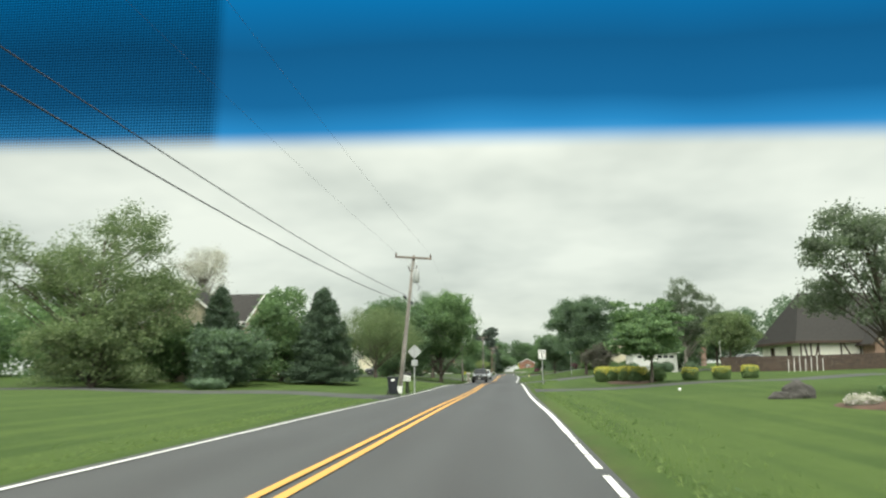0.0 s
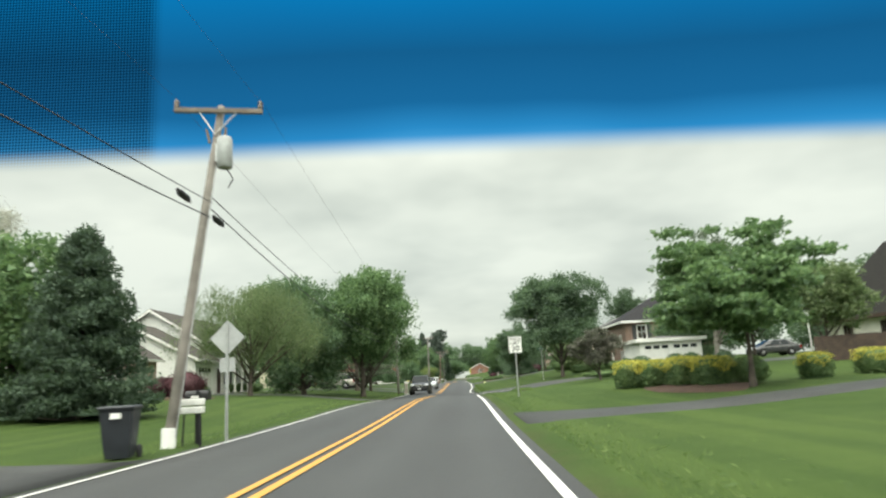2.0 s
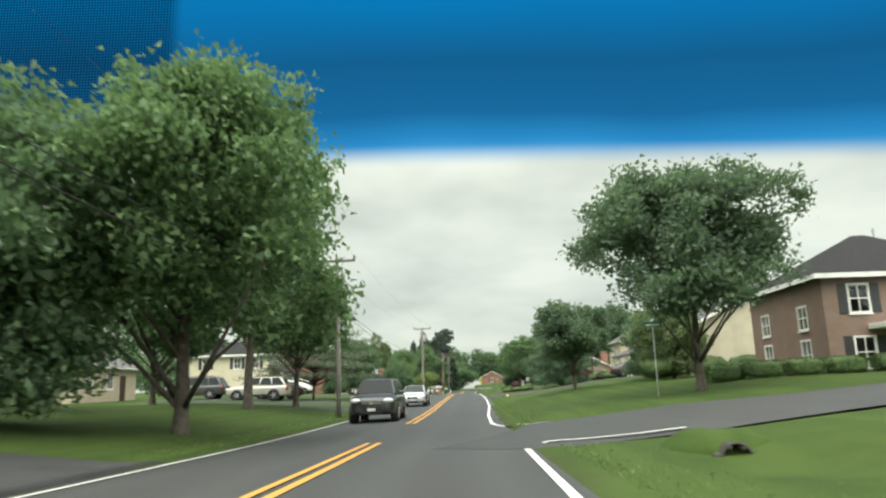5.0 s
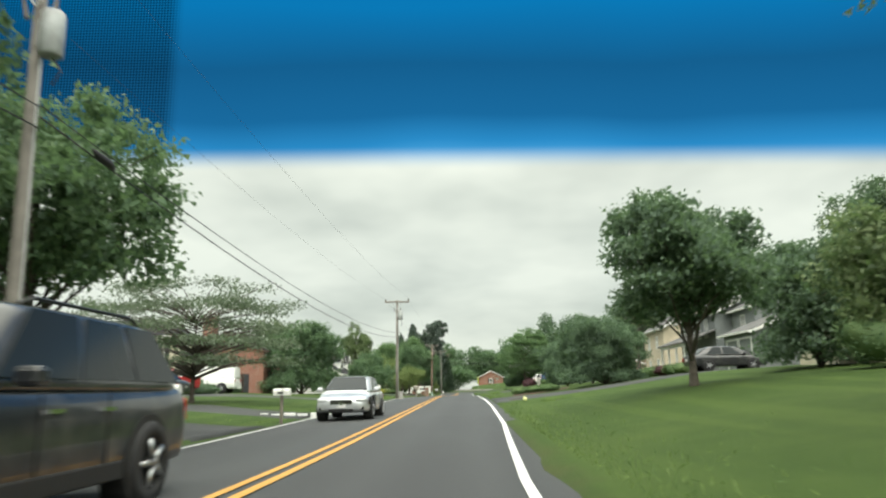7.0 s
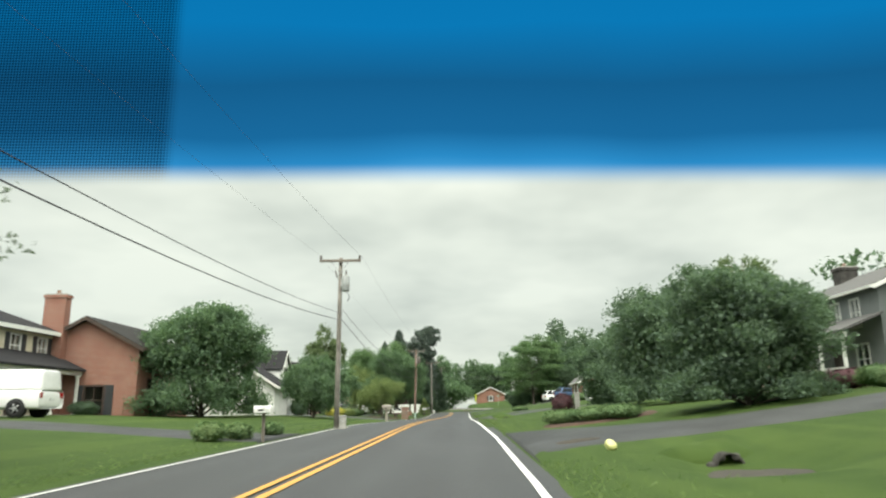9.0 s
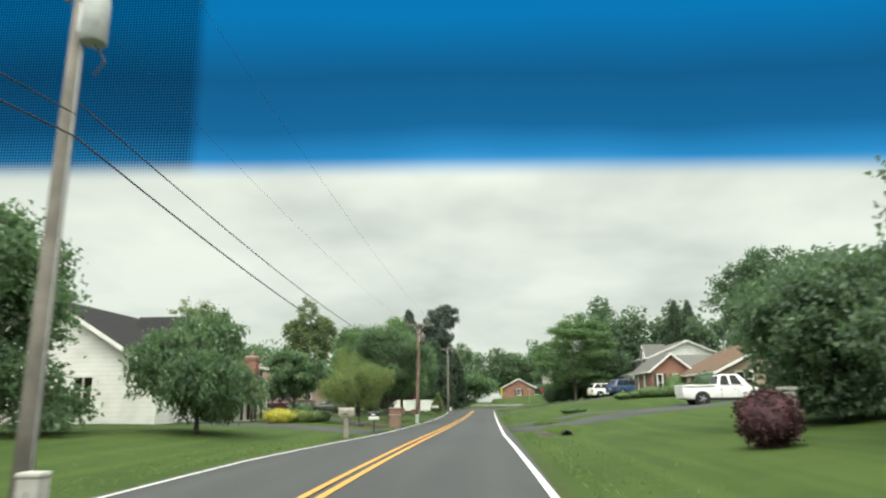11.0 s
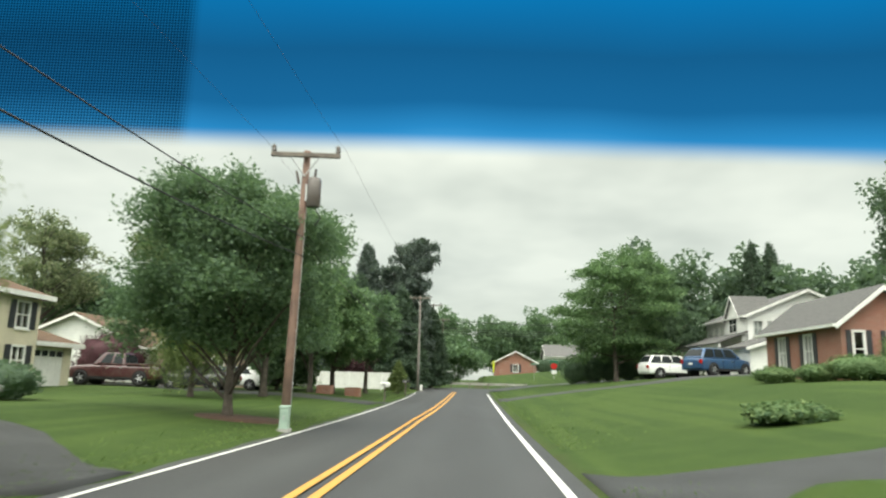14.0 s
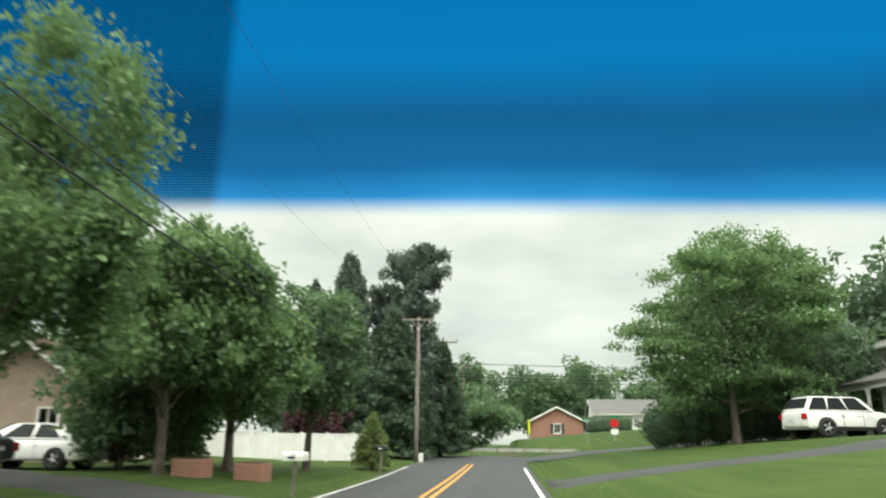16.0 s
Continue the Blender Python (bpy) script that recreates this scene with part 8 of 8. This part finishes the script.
# white vinyl fence beside the far lawn
fence = thing("fence", -14.0, 226.0, ground_z(-14, 226), "white vinyl privacy fence behind the trees", "fence")
for k in range(11):
    px = -6.6 + k * 1.4
    part("post", box(px - 0.06, px + 0.06, -0.06, 0.06, -0.3, 1.35, 0.01), m_vinyl, fence)
    if k < 10:
        for q in range(8):
            part("slat", box(px + 0.07 + q * 0.158, px + 0.07 + q * 0.158 + 0.15, -0.012, 0.012, -0.1, 1.2), m_vinyl, fence)
        part("rail", box(px + 0.06, px + 1.34, -0.03, 0.03, 1.2, 1.28), m_vinyl, fence)


def planter(x, y):
    p = thing("planter", x, y, ground_z(x, y), "square brown brick planter on the lawn", "planter", "brick planters")
    part("tub", box(-0.45, 0.45, -0.45, 0.45, -0.1, 0.5, 0.02), m_brick, p)
    part("soil", box(-0.38, 0.38, -0.38, 0.38, 0.5, 0.53), m_mulch, p)
    return p


planter(-9.3, 209.6)
planter(-7.7, 210.4)


def yard_lamp(x, y, h):
    p = thing("yard_lamp", x, y, ground_z(x, y), "slim white lamp post with small lantern", "lamp post")
    part("post", tube([(0, 0, -0.2), (0, 0, h)], [0.04, 0.03], 10), m_vinyl, p)
    part("lantern", box(-0.10, 0.10, -0.10, 0.10, h, h + 0.28, 0.02), m_lens, p)
    part("lantern_roof", tube([(0, 0, h + 0.28), (0, 0, h + 0.40)], [0.15, 0.02], 8), m_black_metal, p)
    return p


yard_lamp(17.0, 57.0, 2.2)
mk = thing("marker_post", 3.2, 280.0, ground_z(3.2, 280.0), "yellow-green marker strip on a post by brick house", "marker post")
part("strip", box(-0.13, 0.13, -0.02, 0.02, 0.6, 2.4, 0.01), m_marker_yellow, mk)
part("post", box(-0.04, 0.04, 0.02, 0.06, -0.2, 2.4), m_galv, mk)
rails = thing("guard_rail", -1.0, 246.4, ground_z(-1.0, 246.4) + 0.0, "low pale guard rail beyond the junction", "guard rail")
part("beam", prism([(-0.03, 0.35), (0.03, 0.40), (-0.03, 0.47), (0.03, 0.54), (-0.03, 0.62), (-0.05, 0.62), (-0.05, 0.35)], "x", -4.0, 7.0), m_concrete, rails)
for k in range(6):
    part("post", box(-3.8 + k * 2.1, -3.68 + k * 2.1, -0.16, -0.04, -0.4, 0.6), m_post_wood, rails)
bag = bmesh.new()
bmesh.ops.create_icosphere(bag, subdivisions=2, radius=0.12)
for v in bag.verts:
    v.co *= 1 + 0.4 * noise.noise(v.co * 7)
bag_ob = part("litter_bag", bag, m_marker_yellow)
bag_ob.location = (3.3, 124.2, ground_z(3.3, 124.2) + 0.10)
bag_ob.data.materials[0] = plain("pale_yellow_plastic", (0.72, 0.72, 0.30), None, 0.4)
tagged(bag_ob, "crumpled pale yellow bag lying by the driveway", "bag")

# ---- uneven tufts of grass along the road's edges and driveways ----
gx, gy = np.array(xs, float), np.array(ys, float)
gz = np.array([v[2] for v in gv]).reshape(len(ys), len(xs))


def heights(px, py):
    i, j = np.clip(np.searchsorted(gx, px) - 1, 0, len(gx) - 2), np.clip(np.searchsorted(gy, py) - 1, 0, len(gy) - 2)
    u, v = (px - gx[i]) / (gx[i + 1] - gx[i]), (py - gy[j]) / (gy[j + 1] - gy[j])
    return (gz[j, i] * (1 - u) + gz[j, i + 1] * u) * (1 - v) + (gz[j + 1, i] * (1 - u) + gz[j + 1, i + 1] * u) * v


grng = np.random.default_rng(9)
n = 30000
py = grng.uniform(-2, 232, n)
side = grng.random(n) < 0.5
away = 0.25 + grng.exponential(0.45, n)
px = np.where(side, np.interp(py, (10, 140, 163, 216), (1.12, 1.15, 0.9, 1.05)) + 0.35 + away, np.interp(py, (150, 164, 200, 216), (-5.5, -4.5, -4.5, -4.7)) - 0.2 - away)
bare = np.array([in_side_street(a, c) for a, c in zip(px, py)])
for y0, y1, sd in ((29.5, 36.5, 0), (39, 44.5, 1), (68.5, 74.5, 0), (100, 107, 0), (109.8, 115.2, 0), (130, 137, 0), (163.2, 169.8, 0), (123.0, 135.4, 1), (164.8, 171.8, 1), (176.0, 181.2, 1), (210.5, 216.2, 1), (196, 202, 0)):
    bare |= (py > y0) & (py < y1) & (side == bool(sd))
px, py = px[~bare], py[~bare]
pz = heights(px, py) + 0.03
me = leaf_mesh("verge_grass", grng, np.stack([px, py, pz], 1), 0.11, -1.6, 0.0, 0.16)
tagged(part("verge_grass", me, f_grass), "uneven tufts of green grass along the verges", "grass", kind="stuff")
